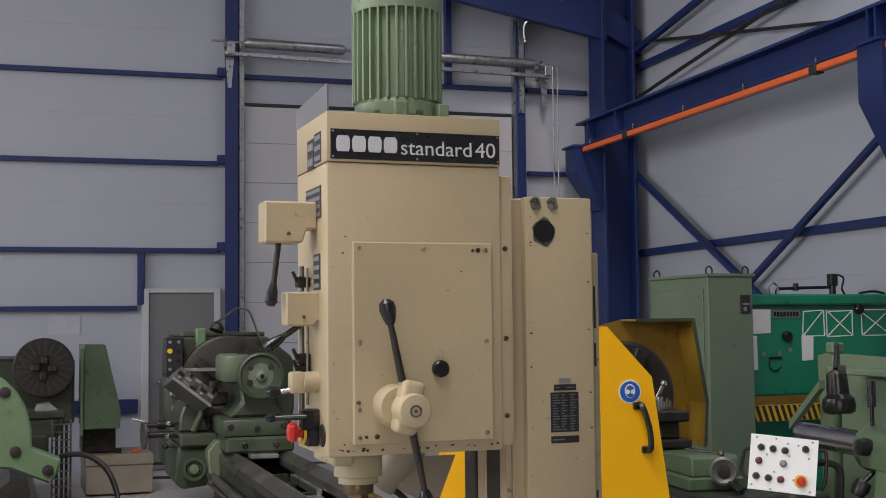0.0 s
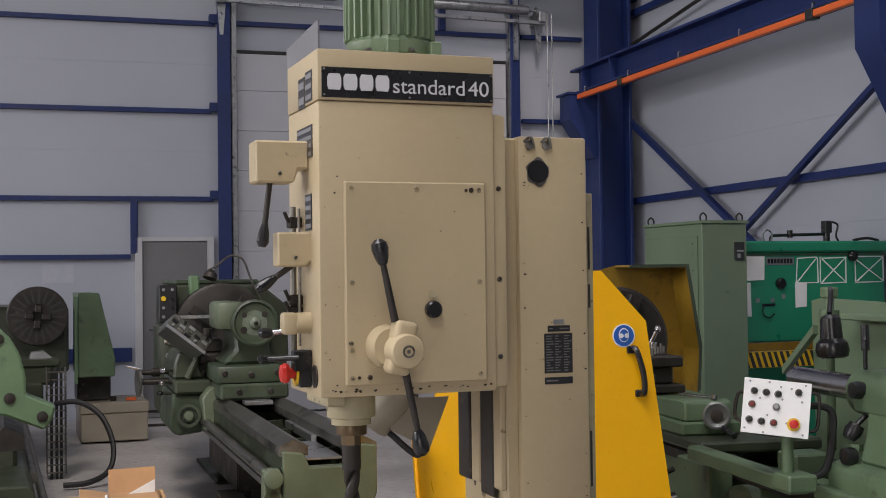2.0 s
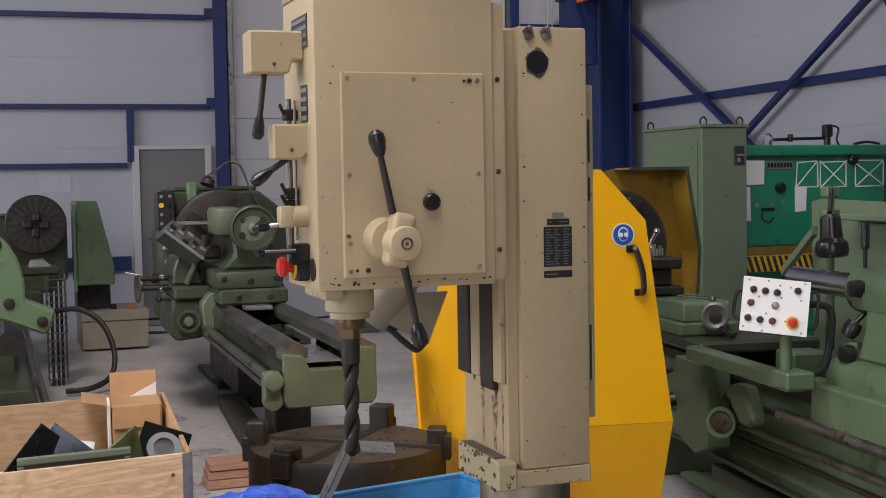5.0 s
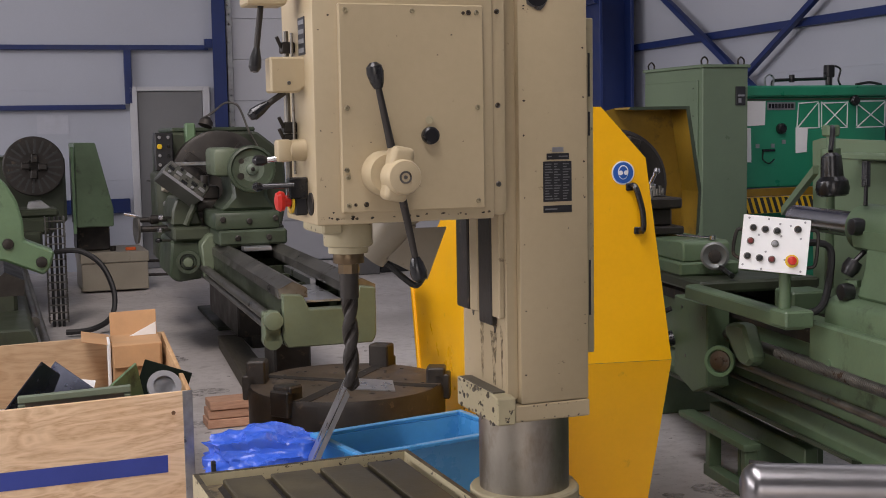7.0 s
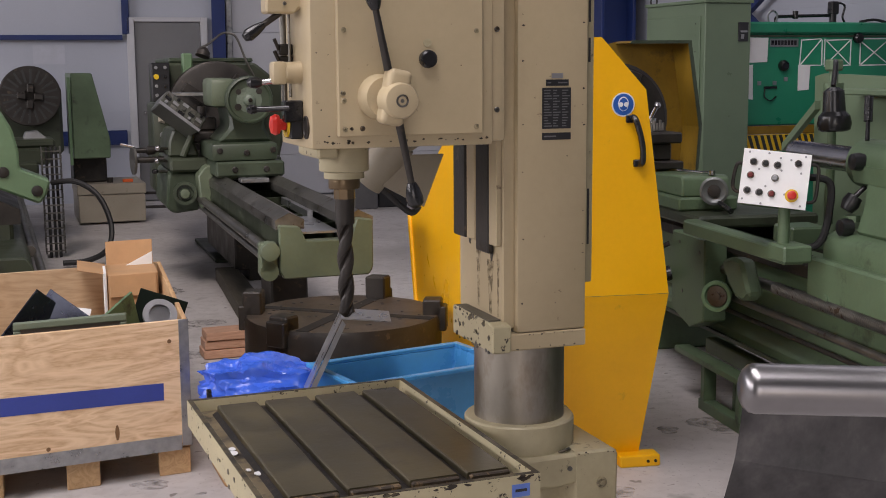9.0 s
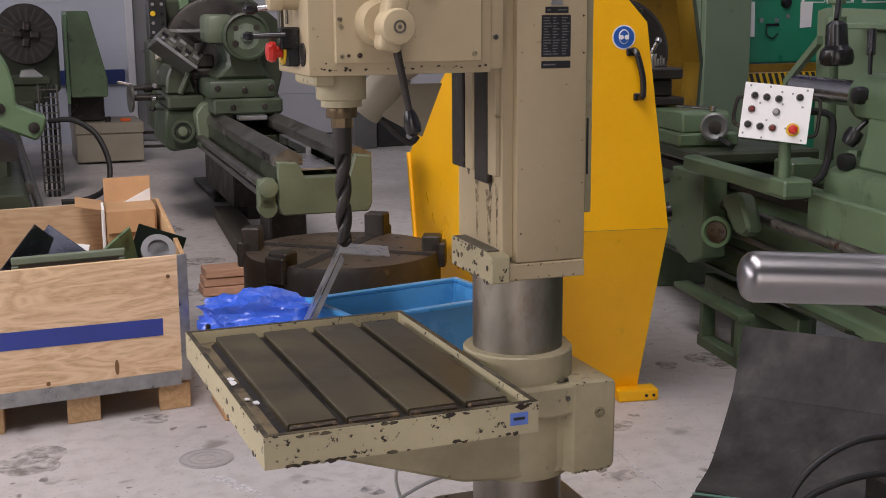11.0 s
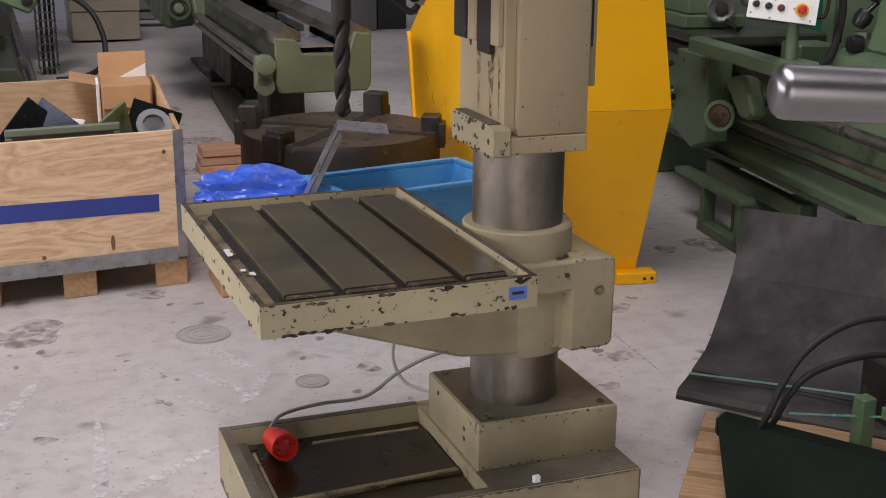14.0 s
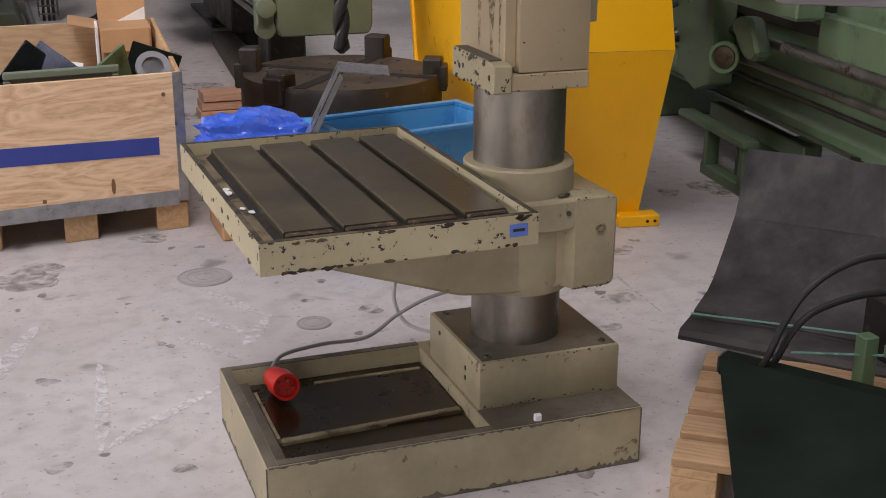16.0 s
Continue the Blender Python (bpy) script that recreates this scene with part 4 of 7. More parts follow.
# head
bm = B()
box(bm, 0.672, 2.502, 1.357, 1.068, 2.775, 1.9795, 0.005, 2)
head = part("head", bm, CREAM, drill, "tall cream gear head")
bm = B()
box(bm, 0.671, 2.500, 1.9805, 1.069, 2.776, 2.088, 0.003, 2)
part("top_cover", bm, CREAM, head)
bm = B()
box(bm, 1.066, 2.516, 1.362, 1.104, 2.80, 1.965, 0.010, 2)
flange = part("rear_flange", bm, CREAM, head)
for z in (1.80, 1.43, 1.60):
    screw(1.083, 2.5165, z, 0.006, flange)
bm = B()
prism(bm, [(2.502, 2.087), (2.502, 2.148), (2.79, 2.135), (2.79, 2.087)], "x", 0.673, 0.677)
part("top_visor", bm, SILVER, head, "thin grey sheet standing on the top edge")
bm = B()
box(bm, 0.724, 2.490, 1.381, 1.042, 2.503, 1.81, 0.003)
cover = part("cover_plate", bm, CREAM, head, "screwed cream cover plate")
for x, z in ((0.738, 1.796), (0.883, 1.796), (1.026, 1.794), (0.738, 1.597), (1.026, 1.596), (0.738, 1.397), (1.025, 1.397), (1.008, 1.794), (0.996, 1.793), (0.752, 1.398), (0.775, 1.398), (0.735, 1.47), (0.737, 1.455)):
    screw(x, 2.4905, z, 0.0055 if x not in (0.996, 0.752) else 0.0035, cover, mat=SPECK if x in (0.752, 0.775, 0.996, 1.008) else LIP)
bm = B()
turned(bm, [(0, 0.009), (0.002, 0.009), (0.002, 0.006), (0.0008, 0.006)], (0.917, 2.490, 1.571), (0, -1, 0), 16)
part("ring_mark", bm, CREAM_WORN, cover)
bm = B()
turned(bm, [(0, 0.018), (0.006, 0.019), (0.014, 0.018), (0.017, 0.014)], (0.916, 2.490, 1.538), (0, -1, 0), 28)
part("round_knob", bm, BLACK, cover, "round black knob")

# chipped paint along the edges and here and there on the faces
ch_ = random.Random(21)


def paint_chip(x, y, z, r, parent):
    bm = B()
    n = 7
    prism(bm, [(x + r * ch_.uniform(0.5, 1.4) * math.cos(6.283 * i / n), z + 0.7 * r * ch_.uniform(0.5, 1.4) * math.sin(6.283 * i / n)) for i in range(n)], "y", y - 0.0007, y + 0.0005)
    return part("paint_chip", bm, SPECK if ch_.random() < 0.5 else GRIME, parent)


for k in range(22):
    paint_chip(ch_.uniform(0.69, 1.055), 2.502, 1.3685 + 0.006 * ch_.random() ** 2, ch_.uniform(0.0012, 0.0042), head)
for k in range(9):
    paint_chip(ch_.uniform(0.684, 0.72), 2.502, ch_.uniform(1.37, 1.97), ch_.uniform(0.001, 0.003), head)
for k in range(5):
    paint_chip(ch_.uniform(0.74, 1.03), 2.490, ch_.uniform(1.385, 1.80), ch_.uniform(0.0008, 0.0022), cover)
for k in range(20):
    paint_chip(ch_.choice((1.1705, 1.318)) + ch_.uniform(-0.001, 0.003), 2.576, ch_.uniform(0.94, 1.9), ch_.uniform(0.001, 0.0032), col)
for k in range(4):
    paint_chip(ch_.uniform(1.18, 1.32), 2.576, ch_.uniform(0.95, 1.8), ch_.uniform(0.0008, 0.002), col)

for k in range(44):
    low = ch_.random() < 0.55
    bm = B()
    n = 7
    r, x = ch_.uniform(0.0015, 0.006), ch_.uniform(-hx + 0.01, hx - 0.01)
    z = zt - 0.0645 + 0.004 * ch_.random() if low else zt - 0.003 - 0.006 * ch_.random() ** 2
    prism(bm, [(x + 2.0 * r * ch_.uniform(0.4, 1.5) * math.cos(6.283 * i / n), z + 0.8 * r * ch_.uniform(0.5, 1.4) * math.sin(6.283 * i / n)) for i in range(n)], "y", -hy - 0.0011, -hy + 0.001)
    part("paint_chip", bm, GRIME if k % 3 else SPECK, table, "", TAB)
for k in range(16):
    bm = B()
    r, y = ch_.uniform(0.002, 0.006), ch_.uniform(-hy + 0.01, hy - 0.01)
    z = ch_.choice((zt - 0.004, zt - 0.062, zt - 0.030)) + ch_.uniform(-0.003, 0.003)
    prism(bm, [(y + 1.5 * r * ch_.uniform(0.5, 1.4) * math.cos(6.283 * i / 7), z + r * ch_.uniform(0.5, 1.4) * math.sin(6.283 * i / 7)) for i in range(7)], "x", -hx - 0.0011, -hx + 0.001)
    part("paint_chip", bm, GRIME if k % 3 else SPECK, table, "", TAB)
for k in range(30):
    paint_chip(ch_.uniform(1.065, 1.41), 2.530, ch_.choice((0.257, 0.150)) + ch_.uniform(-0.004, 0.004), ch_.uniform(0.0015, 0.004), blk)
for k in range(18):
    paint_chip(ch_.uniform(1.30, 1.40), 2.552, ch_.choice((0.626, 0.412)) + ch_.uniform(-0.004, 0.004), ch_.uniform(0.001, 0.0035), arm)
for k in range(16):
    paint_chip(ch_.uniform(1.145, 1.325), 2.5745, ch_.choice((0.885, 0.917)) + ch_.uniform(-0.003, 0.003), ch_.uniform(0.001, 0.003), sk)

# name plate: the maker's mark as plain blocks, the type in letters
np_ = part("name_plate", box(B(), 0.679, 2.4965, 1.986, 1.065, 2.4995, 2.050, 0.0008), NAMEPLATE, head, "black name plate with pale letters")
for k in range(4):
    a = 0.690 + k * 0.0352
    bm = B()
    prism(bm, [(a + 0.004, 2.002), (a + 0.028, 2.002), (a + 0.031, 2.010), (a + 0.031, 2.028), (a + 0.027, 2.036), (a + 0.005, 2.036), (a + 0.001, 2.028), (a + 0.001, 2.010)], "y", 2.4950, 2.4964)
    part("maker_mark", bm, LETTER, np_, "plain pale block of the maker's mark")


def lettering(text, x, y, z, size, parent, mat, width=None, rot=(90, 0, 0)):
    cu = bpy.data.curves.new("text", "FONT")
    cu.body, cu.size, cu.extrude = text, size, 0.0004
    tmp = bpy.data.objects.new("text", cu)
    scene.collection.objects.link(tmp)
    bpy.context.view_layer.update()
    me = bpy.data.meshes.new_from_object(tmp.evaluated_get(bpy.context.evaluated_depsgraph_get()))
    scene.collection.objects.unlink(tmp)
    bpy.data.objects.remove(tmp)
    bm = B()
    bm.from_mesh(me)
    bpy.data.meshes.remove(me)
    xs = [v.co.x for v in bm.verts]
    k = width / (max(xs) - min(xs)) if width else 1.0
    bm.transform(pose(x, y, z, *rot) @ Matrix.Diagonal((k, 1, 1, 1)))
    return part("lettering", bm, mat, parent)


lettering("standard", 0.8335, 2.4960, 2.000, 0.046, np_, LETTER, 0.163)
lettering("40", 1.0065, 2.4960, 2.000, 0.046, np_, LETTER, 0.048)
for x, z in ((0.684, 2.045), (0.684, 1.991), (0.872, 2.045), (0.872, 1.991), (1.060, 2.045), (1.060, 1.991)):
    screw(x, 2.4965, z, 0.0022, np_, mat=SILVER)

# feed hub with its through lever
bm = B()
turned(bm, [(0, 0.047), (0.012, 0.047), (0.03, 0.044), (0.045, 0.040)], (0.812, 2.490, 1.462), (0, -1, 0), 32)
hub = part("feed_hub", bm, CREAM, head)
LV = Vector((0.083, 0, -0.405)).normalized()
c = Vector((0.822, 2.425, 1.462))
bm = B()
m = Matrix.Translation(c) @ pose(0, 0, 0, 0, 11.5, 0)
box(bm, -0.024, -0.026, -0.056, 0.024, 0.026, 0.056, 0.012, 4)
bm.transform(m)
part("hub_block", bm, CREAM, hub)
bm = B()
turned(bm, [(-0.03, 0.037), (0.014, 0.036), (0.021, 0.033), (0.022, 0.030), (0.0225, 0.004)], (0.826, 2.405, 1.456), (0, -1, 0), 32)
part("hub_cap", bm, CREAM, hub)
bm = B()
turned(bm, [(0, 0.013), (0.002, 0.013), (0.002, 0.009), (0, 0.009)], (0.826, 2.383, 1.456), (0, -1, 0), 20)
cyl(bm, (0.826, 2.3835, 1.456), (0.826, 2.3815, 1.456), 0.004)
part("cap_ring", bm, DULL_STEEL, hub)
for k in (-1, 1):
    p0, p1 = c + LV * 0.055 * k, c + LV * 0.188 * k
    bm = B()
    cyl(bm, p0, p1, 0.0085, 0.0065, n=14)
    lev = part("lever", bm, DARK_STEEL, hub, "dark steel lever rod")
    bm = B()
    turned(bm, [(-0.012, 0.009), (0.0, 0.014), (0.02, 0.018), (0.033, 0.016), (0.041, 0.007)], p1, LV * k, 20)
    part("knob", bm, BLACK, lev, "glossy black ball grip")

# things on the operator's side face
def face_plate(y0, y1, z0, z1, rows, label):
    p = part("label_plate", box(B(), 0.6702, y0, z0, 0.672, y1, z1), NAMEPLATE, head, label)
    for i in range(rows):
        z = z0 + (z1 - z0) * (i + 0.5) / rows
        bm = B()
        box(bm, 0.6694, y0 + 0.006, z - (z1 - z0) / rows * 0.25, 0.6702, y1 - 0.006, z + (z1 - z0) / rows * 0.22)
        part("text_bar", bm, SILVER, p)


face_plate(2.545, 2.605, 1.985, 2.052, 3, "black instruction plate with pale fields")
face_plate(2.610, 2.668, 1.978, 2.045, 2, "black instruction plate with pale fields")
face_plate(2.55, 2.685, 1.865, 1.935, 4, "grey instruction plate with pale bars")
face_plate(2.56, 2.615, 1.71, 1.788, 4, "pale instruction plate with dark marks")


def shift_box(x0, x1, y0, y1, z0, z1, lip, lever):
    bm = B()
    prism(bm, [(x0, z0), (x0 + (x1 - x0) * 0.72, z0), (x0 + (x1 - x0) * 0.80, z0 + lip), (x1, z0 + lip), (x1, z1), (x0, z1)], "y", y0, y1, 0.004)
    sb = part("shift_box", bm, CREAM, head, "small cream lever box")
    screw(x0 + (x1 - x0) * 0.45, y0, z0 + 0.02, 0.004, sb)
    bm = B()
    cyl(bm, lever[0], lever[1], 0.0065, n=12)
    lv = part("lever", bm, DARK_STEEL, sb, "dark lever rod")
    bm = B()
    d = (Vector(lever[1]) - Vector(lever[0])).normalized()
    turned(bm, [(-0.01, 0.007), (0.01, 0.012), (0.03, 0.0135), (0.04, 0.008)], lever[1], d, 16)
    part("knob", bm, BLACK, lv, "black ball grip")


shift_box(0.556, 0.672, 2.585, 2.655, 1.812, 1.902, 0.03, ((0.592, 2.61, 1.815), (0.577, 2.60, 1.715)))
shift_box(0.600, 0.686, 2.575, 2.625, 1.632, 1.706, 0.01, ((0.635, 2.60, 1.634), (0.592, 2.60, 1.605)))
bm = B()
cyl(bm, (0.655, 2.665, 1.44), (0.655, 2.665, 1.765), 0.0065, n=12)
cyl(bm, (0.662, 2.64, 1.46), (0.662, 2.64, 1.76), 0.003, n=8)
rod = part("depth_rod", bm, DULL_STEEL, head, "steel depth stop rod")
for z in (1.73, 1.56, 1.535):
    bm = B()
    box(bm, 0.643, 2.65, z - 0.012, 0.672, 2.68, z + 0.012, 0.003)
    cyl(bm, (0.643, 2.655, z), (0.632, 2.65, z + 0.022), 0.004, n=8)
    part("stop_clamp", bm, DARK_STEEL, rod)
bm = B()
turned(bm, [(0, 0.024), (0.05, 0.022), (0.055, 0.018)], (0.690, 2.59, 1.512), (-1, 0, 0), 24)
box(bm, 0.610, 2.57, 1.488, 0.642, 2.61, 1.535, 0.007, 2)
sel = part("selector", bm, CREAM, head, "cream round selector housing")
bm = B()
cyl(bm, (0.612, 2.595, 1.495), (0.585, 2.60, 1.492), 0.006)
part("selector_stem", bm, STEEL, sel)
bm = B()
turned(bm, [(-0.004, 0.008), (0.006, 0.012), (0.02, 0.011), (0.026, 0.005)], (0.588, 2.60, 1.492), (-1, 0, 0), 16)
part("knob", bm, BLACK, sel, "black ball grip")
bm = B()
cyl(bm, (0.640, 2.56, 1.440), (0.572, 2.58, 1.438), 0.006)
turned(bm, [(0, 0.008), (0.012, 0.010), (0.02, 0.005)], (0.576, 2.58, 1.438), (-1, 0, 0), 14)
box(bm, 0.632, 2.57, 1.41, 0.672, 2.60, 1.455, 0.003)
part("switch_lever", bm, BLACK, head, "black switch lever")
bm = B()
turned(bm, [(0, 0.012), (0.012, 0.012), (0.014, 0.020), (0.022, 0.022), (0.03, 0.018), (0.033, 0.008)], (0.640, 2.60, 1.405), (-1, 0, 0), 24)
part("emergency_button", bm, RED, head, "red mushroom emergency button")
bm = B()
turned(bm, [(0, 0.027), (0.004, 0.027), (0.004, 0.017), (0, 0.017)], (0.644, 2.60, 1.405), (-1, 0, 0), 28)
part("button_ring", bm, YEL_PLASTIC, head, "yellow ring behind the button")
part("button_box", box(B(), 0.644, 2.575, 1.375, 0.673, 2.64, 1.435, 0.004), NAMEPLATE, head)
bm = B()
turned(bm, [(0, 0.024), (0.003, 0.024), (0.003, 0.02), (0.001, 0.019)], (0.672, 2.545, 1.40), (-1, 0, 0), 28)
part("sight_glass", bm, DARK_STEEL, head, "round oil sight glass")

# spindle group under the head
bm = B()
box(bm, 0.690, 2.53, 1.335, 0.735, 2.70, 1.360, 0.005)
cyl(bm, (0.776, 2.64, 1.300), (0.776, 2.64, 1.360), 0.054, n=36, bev=0.004)
cyl(bm, (0.776, 2.64, 1.285), (0.776, 2.64, 1.302), 0.044, n=36)
quill = part("quill_housing", bm, CREAM_WORN, head, "worn cream spindle housing")
bm = B()
cyl(bm, (0.776, 2.64, 1.262), (0.776, 2.64, 1.288), 0.034, n=28, bev=0.002)
cyl(bm, (0.776, 2.64, 1.240), (0.776, 2.64, 1.264), 0.024, n=8)
part("spindle_nose", bm, material("brown_oily_steel", (0.16, 0.11, 0.06), 0.4, 0.6, vary=0.2), quill, "brown oily spindle nose")
bm = B()
cyl(bm, (0.776, 2.64, 1.185), (0.776, 2.64, 1.242), 0.021, n=20)
part("drill_shank", bm, DARK_STEEL, quill)
# twist drill: two helical lands round a web
bm = B()
n_, turns, z0, z1, R = 60, 1.55, 0.985, 1.186, 0.0185
rings = []
for i in range(n_ + 1):
    t = i / n_
    a0 = turns * 2 * math.pi * t
    ring = []
    for k in range(16):
        a = 2 * math.pi * k / 16
        rr = R * (0.42 + 0.58 * abs(math.cos(a)) ** 0.55)
        if i == 0:
            rr *= 0.25
        ring.append(bm.verts.new((0.776 + rr * math.cos(a + a0), 2.64 + rr * math.sin(a + a0), z0 + (z1 - z0) * t + (0 if i else -0.008))))
    rings.append(ring)
for a, b in zip(rings, rings[1:]):
    for k in range(16):
        bm.faces.new((a[k], a[(k + 1) % 16], b[(k + 1) % 16], b[k]))
bm.faces.new(rings[0][::-1])
bm.faces.new(rings[-1])
part("twist_drill", bm, DARK_STEEL, quill, "dark steel twist drill with spiral flutes")
# work lamp under the head
bm = B()
cyl(bm, (0.955, 2.80, 1.350), (0.885, 2.84, 1.255), 0.042, n=28)
cyl(bm, (0.99, 2.78, 1.37), (0.955, 2.80, 1.345), 0.03, n=20)
wl_ = part("work_lamp", bm, BEIGE, head, "beige tubular work lamp")
bm = B()
prism(bm, [(0.945, 1.318), (1.066, 1.318), (1.015, 1.194), (0.984, 1.21), (0.916, 1.247)], "y", 2.80, 2.808)
part("lamp_shield", bm, BEIGE, head, "beige sheet shield under the head")
bm = B()
tube(bm, [(0.9, 2.83, 1.25), (0.93, 2.83, 1.23), (0.961, 2.83, 1.201), (0.994, 2.83, 1.178), (1.013, 2.83, 1.194)], 0.008)
part("lamp_cable", bm, BLACK_ROUGH, wl_, "black lamp cable")

# ribbed motor
bm = B()
mc = Vector((0.876, 2.645, 0))
turned(bm, [(2.125, 0.086), (2.35, 0.086), (2.36, 0.08), (2.40, 0.078)], mc, (0, 0, 1), 40)
motor = part("motor", bm, MOTOR_GREEN, drill, "green ribbed electric motor")
bm = B()
for k in range(30):
    a = 2 * math.pi * k / 30
    f = B()
    box(f, 0.078, -0.0028, 2.135, 0.103, 0.0028, 2.345, 0.001)
    f.transform(Matrix.Translation(mc) @ pose(0, 0, 0, 0, 0, math.degrees(a)))
    part("cooling_rib", f, MOTOR_GREEN, motor)
bm.free()
bm = B()
turned(bm, [(2.34, 0.102), (2.352, 0.104), (2.365, 0.104), (2.41, 0.098), (2.425, 0.07)], mc, (0, 0, 1), 40)
part("fan_cowl", bm, MOTOR_GREEN, motor, "green fan cowl")
bm = B()
turned(bm, [(2.088, 0.088), (2.10, 0.098), (2.128, 0.098), (2.138, 0.09)], mc, (0, 0, 1), 40)
box(bm, 0.835, 2.535, 2.09, 0.865, 2.565, 2.125, 0.003)
box(bm, 0.94, 2.545, 2.09, 0.965, 2.575, 2.125, 0.003)
part("motor_flange", bm, MOTOR_GREEN, motor)
for dx in (-0.07, 0.02, 0.075):
    bm = B()
    yy = 2.645 - math.sqrt(max(0, 0.094 ** 2 - dx * dx)) - 0.006
    turned(bm, [(0, 0.008), (0.008, 0.008)], (0.876 + dx, yy, 2.10), (0, 0, 1), 6)
    part("bolt", bm, DULL_STEEL, motor)
# supply cable with its plug resting in the well
plug = thing("power_plug", 0.64, 2.76, 0.112, "red five-pin power plug on a grey cable", "plug")
bm = B()
pd = Vector((0.12, -0.98, 0.12)).normalized()
p0 = Vector((0.645, 2.880, 0.146))
turned(bm, [(0, 0.018), (0.012, 0.027), (0.05, 0.030), (0.055, 0.034), (0.105, 0.034), (0.105, 0.029), (0.085, 0.028)], p0, pd, 28)
pb = part("plug_body", bm, RED, plug)
for k in range(5):
    a = 2 * math.pi * k / 5
    q = p0 + pd * 0.084 + Vector((math.cos(a), 0, math.sin(a))) * 0.016
    bm = B()
    cyl(bm, q, q + pd * 0.016, 0.0035, n=8)
    part("pin", bm, STEEL, pb)
bm = B()
turned(bm, [(-0.02, 0.010), (-0.004, 0.016), (0.003, 0.018)], p0, pd, 18)
part("gland", bm, WHITE, plug, "pale cable gland")
bm = B()
tube(bm, [p0 - pd * 0.018, (0.685, 2.945, 0.168), (0.80, 2.99, 0.165), (0.93, 3.02, 0.155), (1.02, 3.01, 0.215), (1.11, 2.97, 0.270), (1.22, 2.94, 0.285), (1.36, 2.95, 0.20), (1.42, 3.0, 0.03)], 0.005, n=10, steps=8)
part("cable", bm, CABLE_GREY, plug, "grey supply cable")
bm = B()
tube(bm, [(1.03, 3.05, 0.33), (1.02, 3.06, 0.24), (1.05, 3.04, 0.17), (1.12, 2.99, 0.15)], 0.0055, n=8, steps=8)
part("cable", bm, material("pale_cable", (0.6, 0.6, 0.6), 0.5), plug, "pale thin cable")

# ---- yellow guard hood ----
guard = thing("chuck_guard", 2.0, 4.05, 0, "bright yellow folded sheet guard with a handle", "machine guard")
GD = pose(2.372, 3.965, 0, 0, 0, -9)       # along the sheet, from its widest corner
up_poly = [(0.0, 0.692), (-0.100, 1.435), (-0.268, 1.62), (-0.45, 1.62), (-0.45, 0.692)]
GS = pose(1.928, 4.035, 0, 0, 0, 84.9)       # the long side sheet, folded back from the front one
side_poly = [(0.0, 0.0), (0.0, 1.62), (0.607, 1.637), (1.571, 1.102), (2.117, 0.75), (1.994, 0.312), (1.904, 0.0)]
bm = B()
prism(bm, up_poly, "y", 0.0, 0.004)
part("front_sheet", bm, YELLOW, guard, "", GD)
bm = B()
prism(bm, side_poly, "y", 0.0, 0.004)
part("side_sheet", bm, YELLOW, guard, "", GS)
bm = B()
lo = [(0.0, 0.0, 0.690), (-0.05, 0.17, 0.0), (-0.45, 0.17, 0.0), (-0.45, 0.0, 0.690)]
vs = [bm.verts.new(p) for p in lo] + [bm.verts.new((p[0], p[1] + 0.004, p[2])) for p in lo]
bm.faces.new(vs[:4])
bm.faces.new(vs[4:][::-1])
for i in range(4):
    bm.faces.new((vs[i], vs[4 + i], vs[4 + (i + 1) % 4], vs[(i + 1) % 4]))
part("lower_sheet", bm, YELLOW, guard, "", GD)
bm = B()
for (x0, z0), (x1, z1) in zip(up_poly[:-1], up_poly[1:-1]):
    dp_ = 0.34
    q = [(x0, 0.004, z0), (x1, 0.004, z1), (x1, dp_, z1), (x0, dp_, z0)]
    ctr = Vector((-0.46, 0, 1.1))
    inn = [Vector(p) + (ctr - Vector(p)).normalized() * 0.004 * Vector((1, 0, 1)).length for p in q]
    a = [bm.verts.new(p) for p in q]
    b = [bm.verts.new((p.x, r[1], p.z)) for p, r in zip(inn, q)]
    bm.faces.new(a)
    bm.faces.new(b[::-1])
    for i in range(4):
        bm.faces.new((a[i], b[i], b[(i + 1) % 4], a[(i + 1) % 4]))
part("edge_flange", bm, YELLOW, guard, "", GD)
bm = B()
cyl(bm, (2.117, 0.008, 0.75), (1.994, 0.008, 0.312), 0.014, n=10)
part("edge_bead", bm, YELLOW, guard, "rolled yellow edge", GS)
bm = B()
box(bm, -0.14, 0.10, 0.0, 0.02, 0.178, 0.045, 0.004)
ft = part("foot", bm, YELLOW, guard, "yellow foot bracket with bolts", GD)
for x in (-0.03, 0.0):
    bm = B()
    cyl(bm, (x, 0.10, 0.022), (x, 0.096, 0.022), 0.006, n=8)
    part("bolt", bm, DARK_STEEL, ft, "", GD)
bm = B()
tube(bm, [(-0.155, -0.002, 1.335), (-0.150, -0.035, 1.330), (-0.128, -0.042, 1.25), (-0.122, -0.035, 1.18), (-0.128, -0.002, 1.172)], 0.011, n=10)
box(bm, -0.176, -0.012, 1.318, -0.138, 0.001, 1.345, 0.003)
box(bm, -0.146, -0.012, 1.160, -0.108, 0.001, 1.186, 0.003)
part("handle", bm, BLACK, guard, "black plastic pull handle", GD)
bm = B()
turned(bm, [(0, 0.043), (0.0015, 0.043)], (-0.186, -0.0005, 1.383), (0, -1, 0), 40)
sg = part("sign_rim", bm, WHITE, guard, "round white rim of a safety sign", GD)
bm = B()
turned(bm, [(0, 0.038), (0.001, 0.038)], (-0.186, -0.0022, 1.383), (0, -1, 0), 40)
